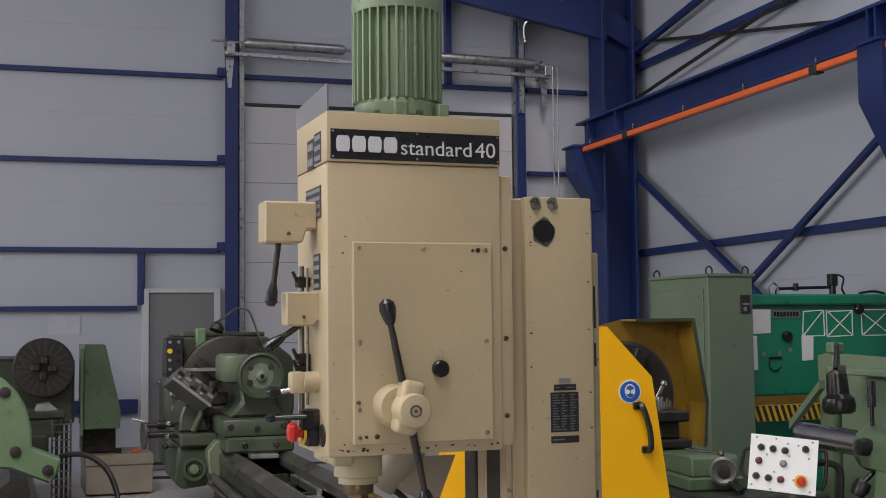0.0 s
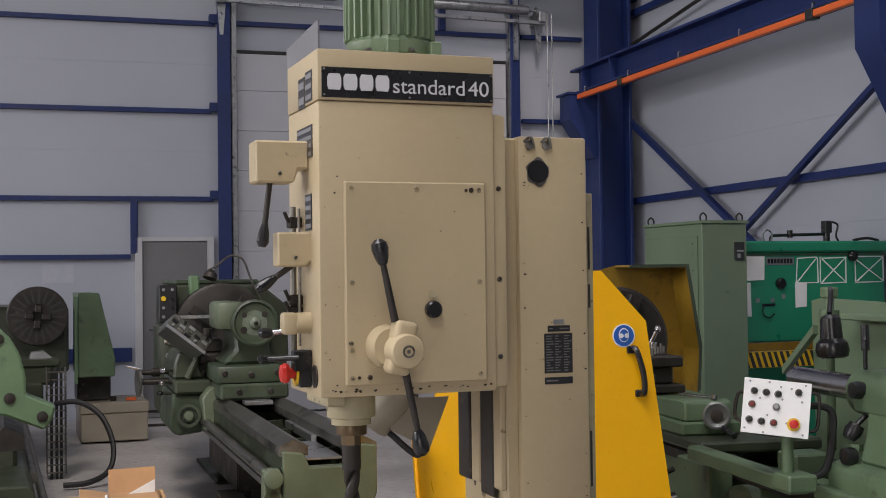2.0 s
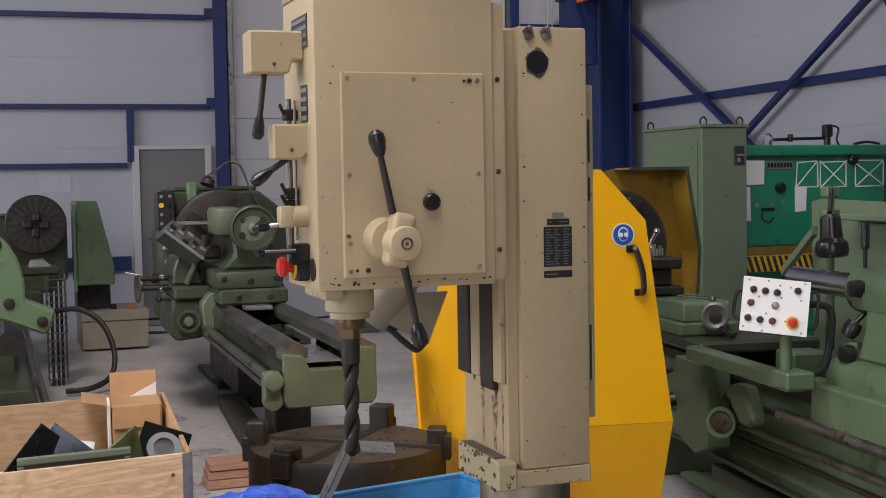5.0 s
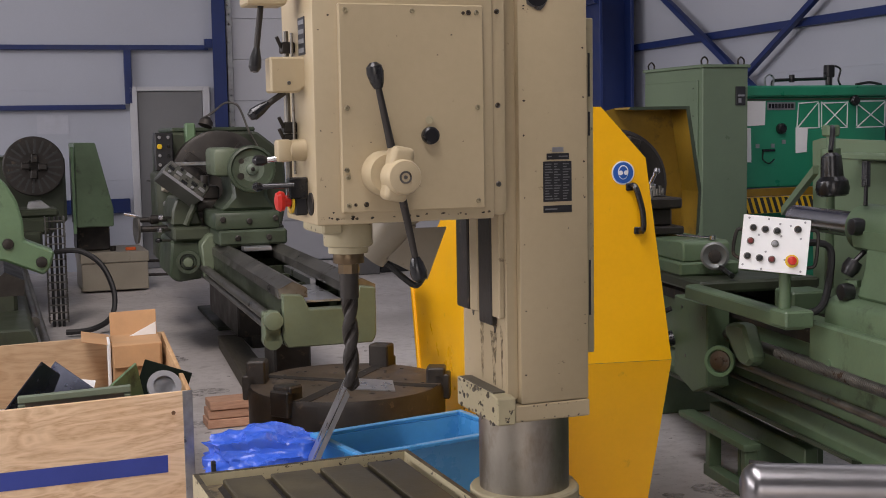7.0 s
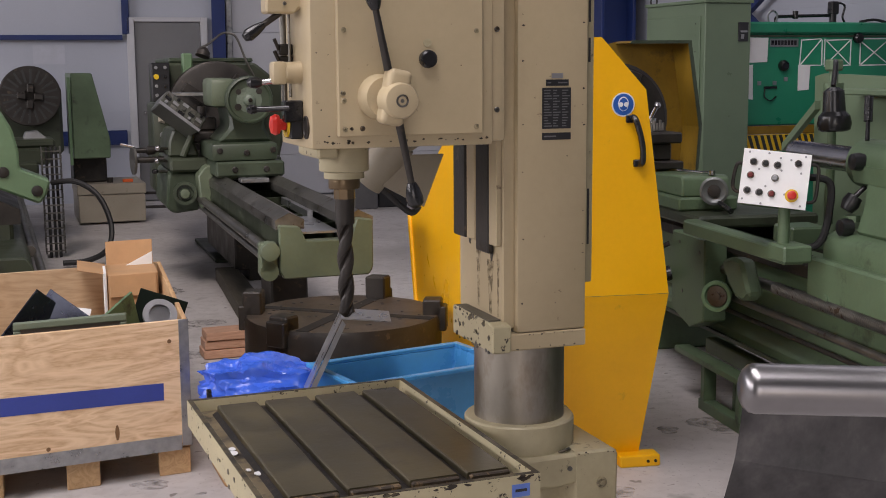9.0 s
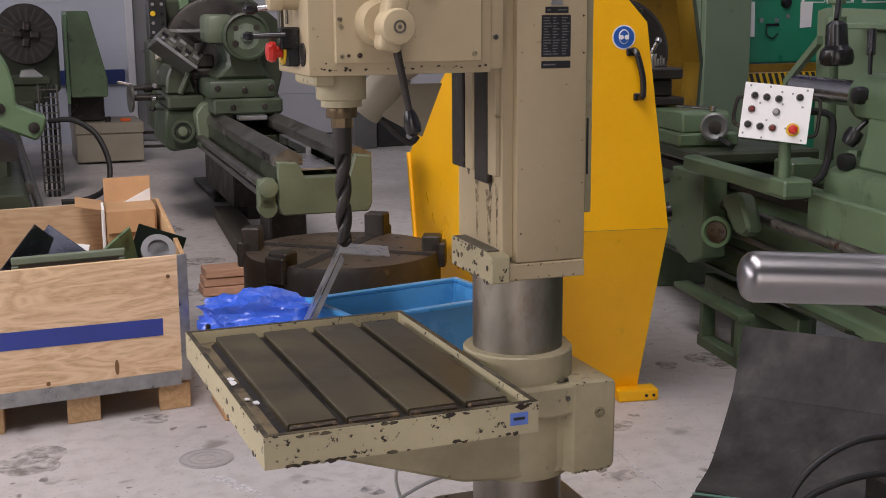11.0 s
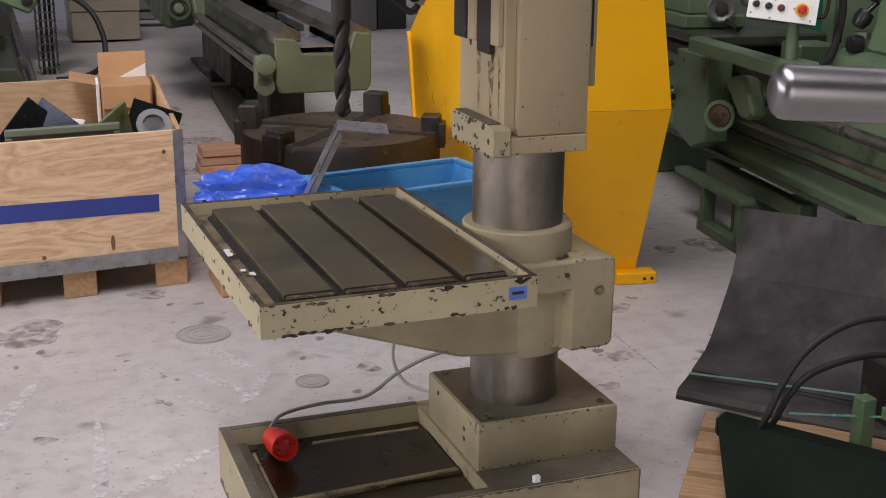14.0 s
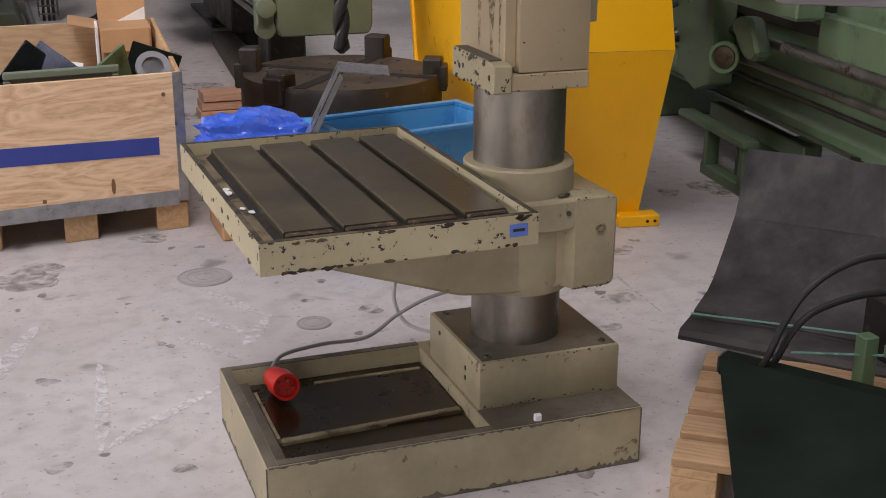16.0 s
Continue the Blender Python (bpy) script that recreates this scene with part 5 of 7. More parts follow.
part("sign_field", bm, BLUE_SIGN, sg, "round blue eye protection sign", GD)
bm = B()
prism(bm, [(-0.186 + 0.020 * math.cos(a) * (1.0 if math.sin(a) > 0 else 0.95), 1.385 + 0.026 * math.sin(a)) for a in [k * math.pi / 10 for k in range(20)]], "y", -0.0045, -0.0034)
part("sign_shape", bm, WHITE, sg, "", GD)
bm = B()
prism(bm, [(-0.186 + 0.0165 * math.cos(a), 1.384 + 0.0225 * math.sin(a)) for a in [k * math.pi / 10 for k in range(20)]], "y", -0.0058, -0.0046)
part("sign_shape", bm, BLUE_SIGN, sg, "", GD)
for x in (-0.196, -0.176):
    bm = B()
    cyl(bm, (x, -0.0059, 1.383), (x, -0.0070, 1.383), 0.0085, n=16)
    part("sign_lens", bm, WHITE, sg, "", GD)
for k in range(14):
    bm = B()
    cyl(bm, (-0.43, -0.0005, 0.74 + k * 0.062), (-0.43, -0.003, 0.74 + k * 0.062), 0.004, n=8)
    part("rivet", bm, DULL_STEEL, guard, "", GD)

# ---- green lathe with the control panel ----
LR = pose(3.15, 4.9, 0, 0, 0, -8)
lathe = thing("lathe", 3.4, 4.2, 0, "reseda green lathe with steel ways, lead screw and white control panel", "lathe")


def lp(name, bm, mat, parent=None, label=""):
    return part(name, bm, mat, parent or lathe, label, LR)


bm = B()
box(bm, 0.0, -3.6, 0.44, 0.48, 2.2, 0.70, 0.01)
prism(bm, [(0.03, 0.44), (-0.02, 0.36), (-0.02, 0.32), (0.46, 0.32), (0.46, 0.44)], "y", -3.6, 1.2)
bed = lp("bed", bm, GREEN, None, "oily green lathe bed")
bm = B()
prism(bm, [(-0.02, 0.70), (-0.02, 0.745), (0.03, 0.78), (0.10, 0.75), (0.10, 0.70)], "y", -3.6, 1.9)
lp("way", bm, DARK_STEEL, bed, "dark oily bed way")
bm = B()
prism(bm, [(0.36, 0.70), (0.36, 0.75), (0.42, 0.78), (0.48, 0.75), (0.48, 0.70)], "y", -3.6, 1.9)
lp("way", bm, DARK_STEEL, bed, "dark oily bed way")
for x, z, r, m_ in ((-0.055, 0.632, 0.021, DULL_STEEL), (-0.06, 0.525, 0.016, DULL_STEEL), (-0.045, 0.455, 0.010, DARK_STEEL)):
    bm = B()
    cyl(bm, (x, -3.5, z), (x, 0.2, z), r, n=18)
    if r > 0.02:
        for k in range(150):
            y = -2.6 + k * 0.0125
            turned(bm, [(0, r), (0.002, r + 0.004), (0.006, r + 0.004), (0.008, r)], (x, y, z), (0, 1, 0), 12)
    lp("lead_screw" if r > 0.02 else "feed_rod", bm, m_, bed, "steel screw along the bed" if r > 0.02 else "steel rod along the bed")
bm = B()
box(bm, 0.02, -3.6, 0.0, 0.52, -1.25, 0.33, 0.012)
lp("pedestal", bm, GREEN, None, "green sheet pedestal")
bm = B()
box(bm, 0.02, 0.9, 0.0, 0.60, 2.6, 0.45, 0.012)
lp("pedestal", bm, GREEN, None, "green sheet pedestal")
bm = B()
prism(bm, [(-0.06, 0.34), (0.40, 0.20), (0.40, 0.185), (-0.06, 0.325)], "y", -1.3, 0.5)
lp("chip_tray", bm, GREEN_OLD_SHADED, None, "sloping green chip tray")
# step frame in front
bm = B()
box(bm, -0.16, -0.64, 0.205, -0.08, 0.04, 0.235, 0.008, 2)
box(bm, -0.15, -0.63, 0.02, -0.09, -0.59, 0.21, 0.004)
box(bm, -0.15, -0.28, 0.02, -0.09, -0.24, 0.21, 0.004)
box(bm, -0.15, -0.64, 0.0, -0.09, -0.22, 0.05, 0.004)
box(bm, 0.0, -0.85, 0.19, 0.06, 0.05, 0.26, 0.006)
box(bm, -0.09, -0.46, 0.0, 0.3, -0.44, 0.2)
lp("step_frame", bm, GREEN, None, "green step frame at the foot")
bm = B()
box(bm, 0.08, -0.98, 0.285, 0.20, -0.80, 0.30, 0.004)
box(bm, 0.05, -0.90, 0.295, 0.14, -0.82, 0.34, 0.01)
lp("rag", bm, material("pale_blue_rag", (0.35, 0.46, 0.52), 0.9, vary=0.15, blotch=12), None, "pale blue rag on the tray")
# carriage, apron, cross slide, tool post
bm = B()
box(bm, -0.10, -0.06, 0.785, 0.50, 0.62, 0.84, 0.012)
# saddle darker than the lathe's own green: its shade is put into the colour
car = lp("carriage", bm, GREEN_OLD_SHADED, None, "green carriage saddle")
bm = B()
prism(bm, [(-0.25, 0.765), (-0.25, 0.40), (-0.10, 0.345), (0.11, 0.40), (0.11, 0.765)], "x", -0.15, -0.04, 0.006)
lp("apron", bm, GREEN, car)
for y, z in ((0.02, 0.72), (-0.20, 0.70), (-0.02, 0.50)):
    bm = B()
    cyl(bm, (-0.149, y, z), (-0.153, y, z), 0.008, n=10)
    lp("screw", bm, DULL_STEEL, car)
bm = B()
turned(bm, [(0, 0.045), (0.02, 0.05), (0.06, 0.068), (0.075, 0.066), (0.075, 0.052), (0.06, 0.048)], (-0.10, -0.335, 0.535), (-0.72, -0.69, 0.05), 28)
lp("hand_wheel", bm, GREEN_LIGHT, car, "round green feed wheel")
bm = B()
turned(bm, [(0.055, 0.047), (0.068, 0.045), (0.072, 0.02), (0.082, 0.02)], (-0.10, -0.335, 0.535), (-0.72, -0.69, 0.05), 24)
lp("wheel_face", bm, DULL_STEEL, car, "dark wheel face")
bm = B()
prism(bm, [(-0.464, 0.71), (-0.552, 0.735), (-0.640, 0.735), (-0.725, 0.605), (-0.68, 0.57), (-0.60, 0.57), (-0.48, 0.67)], "x", -0.17, -0.10, 0.014)
lp("clutch_box", bm, GREEN, car, "green cast clutch box")
bm = B()
tube(bm, [(-0.16, 0.12, 0.70), (-0.20, 0.14, 0.67), (-0.19, 0.15, 0.62)], 0.012)
cyl(bm, (-0.15, 0.12, 0.56), (-0.19, 0.13, 0.55), 0.035)
lp("lever", bm, BLACK, car, "black clutch lever")
bm = B()
box(bm, -0.10, 0.16, 0.84, 0.20, 0.95, 0.905, 0.01)
prism(bm, [(0.17, 0.905), (0.95, 0.905), (0.95, 0.985), (0.62, 0.99), (0.20, 1.005), (0.17, 0.99)], "x", -0.08, 0.16, 0.008)
cs = lp("cross_slide", bm, GREEN, car, "green cross slide and top slide")
bm = B()
turned(bm, [(0, 0.03), (0.03, 0.032), (0.035, 0.062), (0.075, 0.066), (0.08, 0.055), (0.065, 0.03)], (0.08, 0.17, 0.935), (-0.42, -0.90, 0.05), 28)
lp("slide_wheel", bm, material("grey_wheel", (0.17, 0.18, 0.175), 0.4, 0.4), cs, "grey hand wheel")
bm = B()
cyl(bm, (0.075, 0.10, 0.885), (0.06, -0.06, 0.862), 0.013, n=12)
lp("wheel_grip", bm, BLACK, cs, "black grip")
bm = B()
turned(bm, [(0.066, 0.030), (0.080, 0.029), (0.083, 0.012)], (0.08, 0.17, 0.935), (-0.42, -0.90, 0.05), 20)
lp("wheel_hub", bm, DARK_STEEL, cs, "dark wheel hub")
bm = B()
cyl(bm, (0.0, 0.42, 1.012), (0.08, 0.20, 1.014), 0.007, n=10)
cyl(bm, (0.08, 0.20, 1.006), (0.08, 0.20, 1.026), 0.016, n=10)
lp("spanner", bm, STEEL, cs, "bright steel spanner")
bm = B()
box(bm, -0.11, 0.60, 1.0, 0.11, 0.95, 1.04, 0.006)
box(bm, -0.07, 0.66, 1.04, 0.07, 0.90, 1.13, 0.01)
cyl(bm, (0.0, 0.78, 1.03), (0.0, 0.78, 1.19), 0.08, n=24)
box(bm, -0.11, 0.60, 1.13, 0.10, 0.96, 1.185, 0.008)
box(bm, -0.13, 0.52, 1.06, -0.08, 0.70, 1.10, 0.004)
tp = lp("tool_post", bm, DARK_STEEL, car, "dark steel four-way tool post")
for k in range(7):
    bm = B()
    y = 0.62 + k * 0.052
    cyl(bm, (-0.09 + 0.028 * k, y - 0.02 * k, 1.18), (-0.09 + 0.028 * k, y - 0.02 * k, 1.225 + 0.015 * (k % 2)), 0.010, n=8)
    lp("clamp_screw", bm, DULL_STEEL, tp)
bm = B()
cyl(bm, (0.0, 0.78, 1.185), (0.0, 0.78, 1.25), 0.028, n=18)
cyl(bm, (-0.01, 0.77, 1.24), (0.02, 0.75, 1.315), 0.010, n=10)
turned(bm, [(0, 0.012), (0.012, 0.019), (0.028, 0.012)], (0.02, 0.75, 1.305), (0.1, -0.2, 0.9), 16)
lp("clamp_lever", bm, STEEL, tp, "bright clamp lever")
# swing arm with the control panel
bm = B()
prism(bm, [(-0.24, 0.795), (-0.16, 0.795), (-0.16, 0.848), (-0.175, 0.855), (-0.225, 0.855), (-0.24, 0.848)], "y", -1.14, -0.22, 0.004)
box(bm, -0.245, -1.15, 0.80, -0.13, -1.02, 0.865, 0.008)
cyl(bm, (-0.20, -1.055, 0.86), (-0.20, -1.055, 1.0), 0.022, n=18)
arm_ = lp("swing_arm", bm, GREEN, None, "green swing arm")
PN = Matrix.Translation(LR @ Vector((-0.25, -1.07, 1.105))) @ pose(0, 0, 0, -12, 0, -31) @ pose(0, 0, 0, 0, 6, 0)
bm = B()
box(bm, -0.118, 0.0, -0.098, 0.118, 0.10, 0.098, 0.008)
pn = part("panel_box", bm, GREEN, arm_, "green control box", PN)
bm = B()
box(bm, -0.121, -0.004, -0.102, 0.121, -0.0005, 0.102, 0.001)
fp = part("panel_face", bm, PANEL_WHITE, pn, "white control panel face with rows of buttons", PN)
for u, v, m_ in ((-0.083, 0.055, BLACK), (-0.04, 0.053, BLACK), (0.003, 0.051, BLACK), (0.076, 0.064, BLACK), (-0.088, 0.005, RED_DARK), (0.0, 0.003, SILVER), (-0.094, -0.052, BLACK), (-0.05, -0.055, BLACK), (-0.006, -0.056, RED_DARK)):
    bm = B()
    turned(bm, [(0, 0.0135), (0.004, 0.0135), (0.005, 0.0105)], (u, -0.004, v), (0, -1, 0), 18)
    part("button_ring", bm, DULL_STEEL, fp, "", PN)
    bm = B()
    turned(bm, [(0.0045, 0.0105), (0.012, 0.0095), (0.014, 0.007)], (u, -0.004, v), (0, -1, 0), 18)
    bt = part("button", bm, m_, fp, "", PN)
bm = B()
turned(bm, [(0, 0.024), (0.003, 0.024), (0.003, 0.012)], (0.066, -0.004, -0.055), (0, -1, 0), 24)
part("stop_ring", bm, YEL_PLASTIC, fp, "yellow ring", PN)
bm = B()
turned(bm, [(0, 0.012), (0.012, 0.012), (0.014, 0.017), (0.022, 0.015), (0.025, 0.006)], (0.066, -0.007, -0.055), (0, -1, 0), 24)
part("stop_button", bm, RED, fp, "red stop button", PN)
for u, v in ((-0.06, 0.03), (0.02, 0.033), (0.05, 0.075), (0.09, 0.03), (-0.03, -0.03), (0.012, 0.078), (0.04, -0.053), (-0.1, 0.09), (0.1, 0.092), (0.1, -0.09), (-0.108, -0.085), (-0.03, 0.092), (-0.04, -0.095)):
    bm = B()
    cyl(bm, (u, -0.004, v), (u, -0.0058, v), 0.004, n=10)
    part("panel_screw", bm, SILVER, fp, "", PN)
bm = B()
tube(bm, [(0.118, 0.03, 0.07), (0.15, 0.03, 0.065), (0.155, 0.03, 0.0), (0.15, 0.03, -0.06), (0.118, 0.03, -0.07)], 0.007, n=8)
part("panel_rail", bm, DARK_STEEL, pn, "dark guard rail", PN)
bm = B()
tube(bm, [(-0.118, 0.03, 0.05), (-0.14, 0.03, 0.04), (-0.145, 0.03, -0.04), (-0.118, 0.03, -0.06)], 0.007, n=8)
part("panel_rail", bm, DARK_STEEL, pn, "dark guard rail", PN)
bm = B()
tube(bm, [(0.10, 0.09, 0.03), (0.20, 0.12, 0.03), (0.22, 0.14, -0.06), (0.20, 0.16, -0.20), (0.10, 0.15, -0.24)], 0.014, n=8)
part("conduit", bm, BLACK_ROUGH, pn, "black conduit", PN)
# chuck, rear guard, headstock
bm = B()
turned(bm, [(0, 0.20), (0, 0.305), (0.14, 0.305), (0.16, 0.285), (0.16, 0.10), (0.12, 0.08)], (-0.034, 1.36, 1.23), (0, -1, 0), 48)
ck = lp("chuck", bm, DARK_STEEL, None, "large dark chuck")
for k in range(4):
    j = B()
    box(j, 0.10, -0.05, -0.035, 0.27, 0.06, 0.035, 0.006)
    j.transform(Matrix.Translation((-0.034, 1.18, 1.23)) @ pose(0, 0, 0, 0, k * 90 + 20, 0))
    lp("jaw", j, DARK_STEEL, ck)
bm = B()
gp = [(0.30, 0.93), (0.53, 0.93), (0.545, 1.18), (0.47, 1.655), (0.12, 1.655), (-0.10, 1.60)]
prism(bm, gp, "y", 1.62, 1.626)
# the shade inside the hood is put into its dull yellow
rg = lp("rear_guard", bm, YELLOW_DULL_SHADED, None, "yellow guard hood behind the chuck, painted dull for its shaded inside")
for (x0, z0), (x1, z1) in zip(gp[1:], gp[2:5]):
    bm = B()
    for y in (1.38, 1.6195):
        for k in (0.0, 0.012):
            bm.verts.new((x0 - k, y, z0 - k))
            bm.verts.new((x1 - k, y, z1 - k))
    bmesh.ops.convex_hull(bm, input=bm.verts)
    lp("guard_flange", bm, YELLOW_DULL_SHADED, rg)
    bm = B()
    for y in (1.374, 1.3795):
        for k in (-0.002, 0.016):
            bm.verts.new((x0 - k, y, z0 - k))
            bm.verts.new((x1 - k, y, z1 - k))
    bmesh.ops.convex_hull(bm, input=bm.verts)
    lp("guard_edge", bm, GREEN_DARK, rg, "dark green edge of the guard")
bm = B()
box(bm, -0.05, 2.05, 0.45, 0.62, 3.1, 1.36, 0.02, 2)
lp("headstock", bm, GREEN, None, "green headstock")
# tailstock
bm = B()
prism(bm, [(-0.02, 0.782), (0.38, 0.782), (0.38, 0.875), (0.32, 0.90), (0.02, 0.90), (-0.02, 0.875)], "y", -1.78, -1.02, 0.008)
ts = lp("tailstock", bm, GREEN, None, "green tailstock on the bed")
bm = B()
prism(bm, [(0.04, 0.90), (0.31, 0.90), (0.27, 1.0), (0.25, 1.10), (0.08, 1.10), (0.07, 1.0)], "y", -1.72, -1.14, 0.012)
lp("neck", bm, GREEN, ts, "waisted green casting")
bm = B()
turned(bm, [(0.0, 0.060), (0.004, 0.082), (0.02, 0.092), (0.80, 0.096)], (0.16, -0.99, 1.150), (0, -1, 0), 36)
prism(bm, [(0.062, 1.15), (0.258, 1.15), (0.245, 1.085), (0.075, 1.085)], "y", -1.78, -1.06)
lp("barrel", bm, GREEN, ts, "round green barrel")
bm = B()
turned(bm, [(0, 0.03), (0.03, 0.034), (0.06, 0.024)], (0.06, -1.10, 1.035), (-0.5, 0.1, -0.8), 14)
cyl(bm, (0.10, -1.10, 1.07), (0.05, -1.09, 1.02), 0.010, n=10)
lp("lock_lever", bm, BLACK, ts, "black hanging lock lever")
bm = B()
cyl(bm, (0.16, -1.03, 1.155), (0.16, -0.46, 1.155), 0.05, n=28)
cyl(bm, (0.16, -0.47, 1.155), (0.16, -0.42, 1.155), 0.04, 0.012, n=24)
lp("quill", bm, STEEL, ts, "bright steel tailstock quill")
for y, z in ((-1.12, 1.165), (-1.13, 0.925)):
    bm = B()
    turned(bm, [(0, 0.030), (0.02, 0.034), (0.045, 0.030), (0.05, 0.012)], (0.075 if z > 1 else 0.03, y, z), (-1, 0, 0), 18)
    lp("clamp_knob", bm, BLACK, ts, "black clamp knob")
bm = B()
box(bm, -0.06, -1.8, 0.60, 0.02, -0.98, 0.80, 0.01)
cyl(bm, (-0.06, -1.13, 0.66), (-0.066, -1.13, 0.66), 0.018, n=14)
cyl(bm, (0.05, -1.10, 0.94), (0.05, -1.10, 0.965), 0.03, n=6)
lp("tailstock_apron", bm, GREEN, ts)
bm = B()
box(bm, -0.02, -0.78, 0.785, 0.14, -0.62, 0.88, 0.008)
lp("wiper_block", bm, GREEN, ts)
bm = B()
cyl(bm, (0.10, -1.10, 1.24), (0.13, -1.05, 1.40), 0.008, n=8)
cyl(bm, (0.115, -1.075, 1.31), (0.13, -1.05, 1.40), 0.016, n=12)
lp("clamp_lever", bm, BLACK, ts, "black clamp lever")
# splash back and machine lamp
bm = B()
prism(bm, [(-3.6, 0.55), (0.36, 0.55), (0.39, 1.46), (0.30, 1.475), (-3.6, 1.40)], "x", 0.70, 0.72)
prism(bm, [(0.52, 1.085), (0.52, 1.125), (0.20, 1.345), (0.20, 1.305)], "x", 0.60, 0.63)
box(bm, 0.60, -3.5, 1.38, 0.70, -0.05, 1.41, 0.006)
lp("splash_back", bm, GREEN_CAB, None, "pale green sheet splash back")
bm = B()
cyl(bm, (0.34, -0.42, 0.84), (0.34, -0.42, 1.50), 0.020, n=14)
cyl(bm, (0.34, -0.42, 1.36), (0.34, -0.42, 1.44), 0.042, n=16)
box(bm, 0.31, -0.45, 1.49, 0.37, -0.39, 1.54, 0.008)
lm = lp("lamp_post", bm, GREEN, None, "green lamp post")
bm = B()
tube(bm, [(0.34, -0.42, 1.53), (0.32, -0.47, 1.52), (0.275, -0.535, 1.43)], 0.011)
turned(bm, [(0, 0.02), (0.015, 0.042), (0.10, 0.047), (0.118, 0.064), (0.15, 0.070), (0.175, 0.064), (0.182, 0.05), (0.16, 0.03)], (0.27, -0.548, 1.425), (0.03, -0.05, -1), 28)
lp("lamp_shade", bm, BLACK, lm, "black bell shaped machine lamp")

# ---- green lathe with the long bed ----
LL = pose(1.33, 5.8, 0, 0, 0, -2)
lathe2 = thing("lathe", 1.55, 7.6, 0, "old oily green lathe with a long bare bed", "lathe")


def l2(name, bm, mat, parent=None, label=""):
    return part(name, bm, mat, parent or lathe2, label, LL)


bm = B()
box(bm, 0.0, 0.0, 0.53, 0.07, 4.6, 0.76, 0.008)
box(bm, 0.39, 0.0, 0.53, 0.46, 4.6, 0.76, 0.008)
bm_end = B()
prism(bm_end, [(0.02, 0.52), (0.44, 0.52), (0.46, 0.56), (0.46, 0.79), (0.38, 0.80), (0.35, 0.70), (0.13, 0.70), (0.10, 0.77), (0.0, 0.78), (0.0, 0.56)], "y", -0.02, 0.06, 0.006)
for k in range(9):
    y = 0.35 + k * 0.45
    prism(bm, [(0.06, y), (0.06, y + 0.04), (0.40, y + 0.18), (0.40, y + 0.14)], "z", 0.55, 0.72)
box(bm, 0.06, 0.0, 0.53, 0.40, 4.6, 0.56)
bed2 = l2("bed", bm, GREEN_OLD_SHADED, None, "oily green ribbed lathe bed")
l2("bed_end", bm_end, GREEN_GREY, bed2, "green end of the bed")
bm = B()
prism(bm, [(-0.01, 0.755), (-0.01, 0.80), (0.06, 0.835), (0.13, 0.80), (0.13, 0.755)], "y", 0.02, 4.6)
l2("way", bm, DULL_STEEL, bed2, "dull worn bed way")
bm = B()
prism(bm, [(0.33, 0.755), (0.33, 0.80), (0.40, 0.835), (0.47, 0.80), (0.47, 0.755)], "y", 0.02, 4.6)
l2("way", bm, DULL_STEEL, bed2, "dull worn bed way")
bm = B()
cyl(bm, (-0.05, -0.03, 0.66), (-0.05, 3.0, 0.66), 0.026, n=16)
cyl(bm, (-0.045, 0.0, 0.60), (-0.045, 3.0, 0.60), 0.018, n=12)
l2("feed_rod", bm, DULL_STEEL, bed2, "steel rods along the bed")
bm = B()
cyl(bm, (-0.05, -0.06, 0.66), (-0.05, 0.03, 0.66), 0.045, n=24, bev=0.005)
prism(bm, [(-0.095, 0.55), (-0.01, 0.55), (-0.01, 0.70), (-0.095, 0.70)], "y", -0.02, 0.05, 0.01)
cyl(bm, (-0.05, -0.02, 0.56), (-0.05, 0.05, 0.56), 0.045, n=24)
l2("end_bearing", bm, GREEN_GREY, bed2, "green end bearing")
bm = B()
box(bm, 0.14, 0.12, 0.715, 0.32, 0.75, 0.725)
box(bm, 0.30, 0.745, 0.715, 0.328, 1.5, 0.755)
l2("cover_sheet", bm, ALU, bed2, "loose pale sheet in the bed")
bm = B()
box(bm, 0.20, 1.35, 0.08, 0.42, 1.7, 0.53, 0.012)
l2("leg", bm, DARK_STEEL, None, "dark leg")
bm = B()
box(bm, 0.24, 3.0, 0.08, 0.42, 4.5, 0.53, 0.012)
l2("leg", bm, DARK_STEEL, None, "dark leg")
for x in (0.25, 0.38):
    bm = B()
    cyl(bm, (x, 1.5, 0.0), (x, 1.5, 0.09), 0.06, n=18)
    l2("foot", bm, DARK_STEEL, None, "round dark machine foot")
bm = B()
box(bm, 0.22, 3.9, 0.0, 0.46, 5.2, 0.03, 0.004)
l2("drip_plate", bm, GREEN_OLD_SHADED, None, "green drip plate on the floor")
bm = B()
box(bm, 0.34, 3.0, 0.0, 0.5, 4.7, 0.09)
l2("plinth", bm, DARK_STEEL, None, "dark plinth")
# tailstock: cast foot, waisted body, barrel and a dished hand wheel
bm = B()
box(bm, 0.0, 2.08, 0.83, 0.44, 2.75, 0.93, 0.014)
box(bm, -0.02, 2.10, 0.932, 0.40, 2.72, 1.045, 0.018, 2)
t2 = l2("tailstock", bm, GREEN_DARK, None, "green tailstock with a dished hand wheel")
bm = B()
prism(bm, [(0.03, 1.045), (0.40, 1.045), (0.34, 1.14), (0.36, 1.30), (0.10, 1.30), (0.12, 1.14)], "y", 2.22, 2.68, 0.02)
l2("body", bm, GREEN_DARK, t2, "waisted green casting")
bm = B()
cyl(bm, (0.226, 2.16, 1.318), (0.226, 2.85, 1.318), 0.125, n=32, bev=0.01)
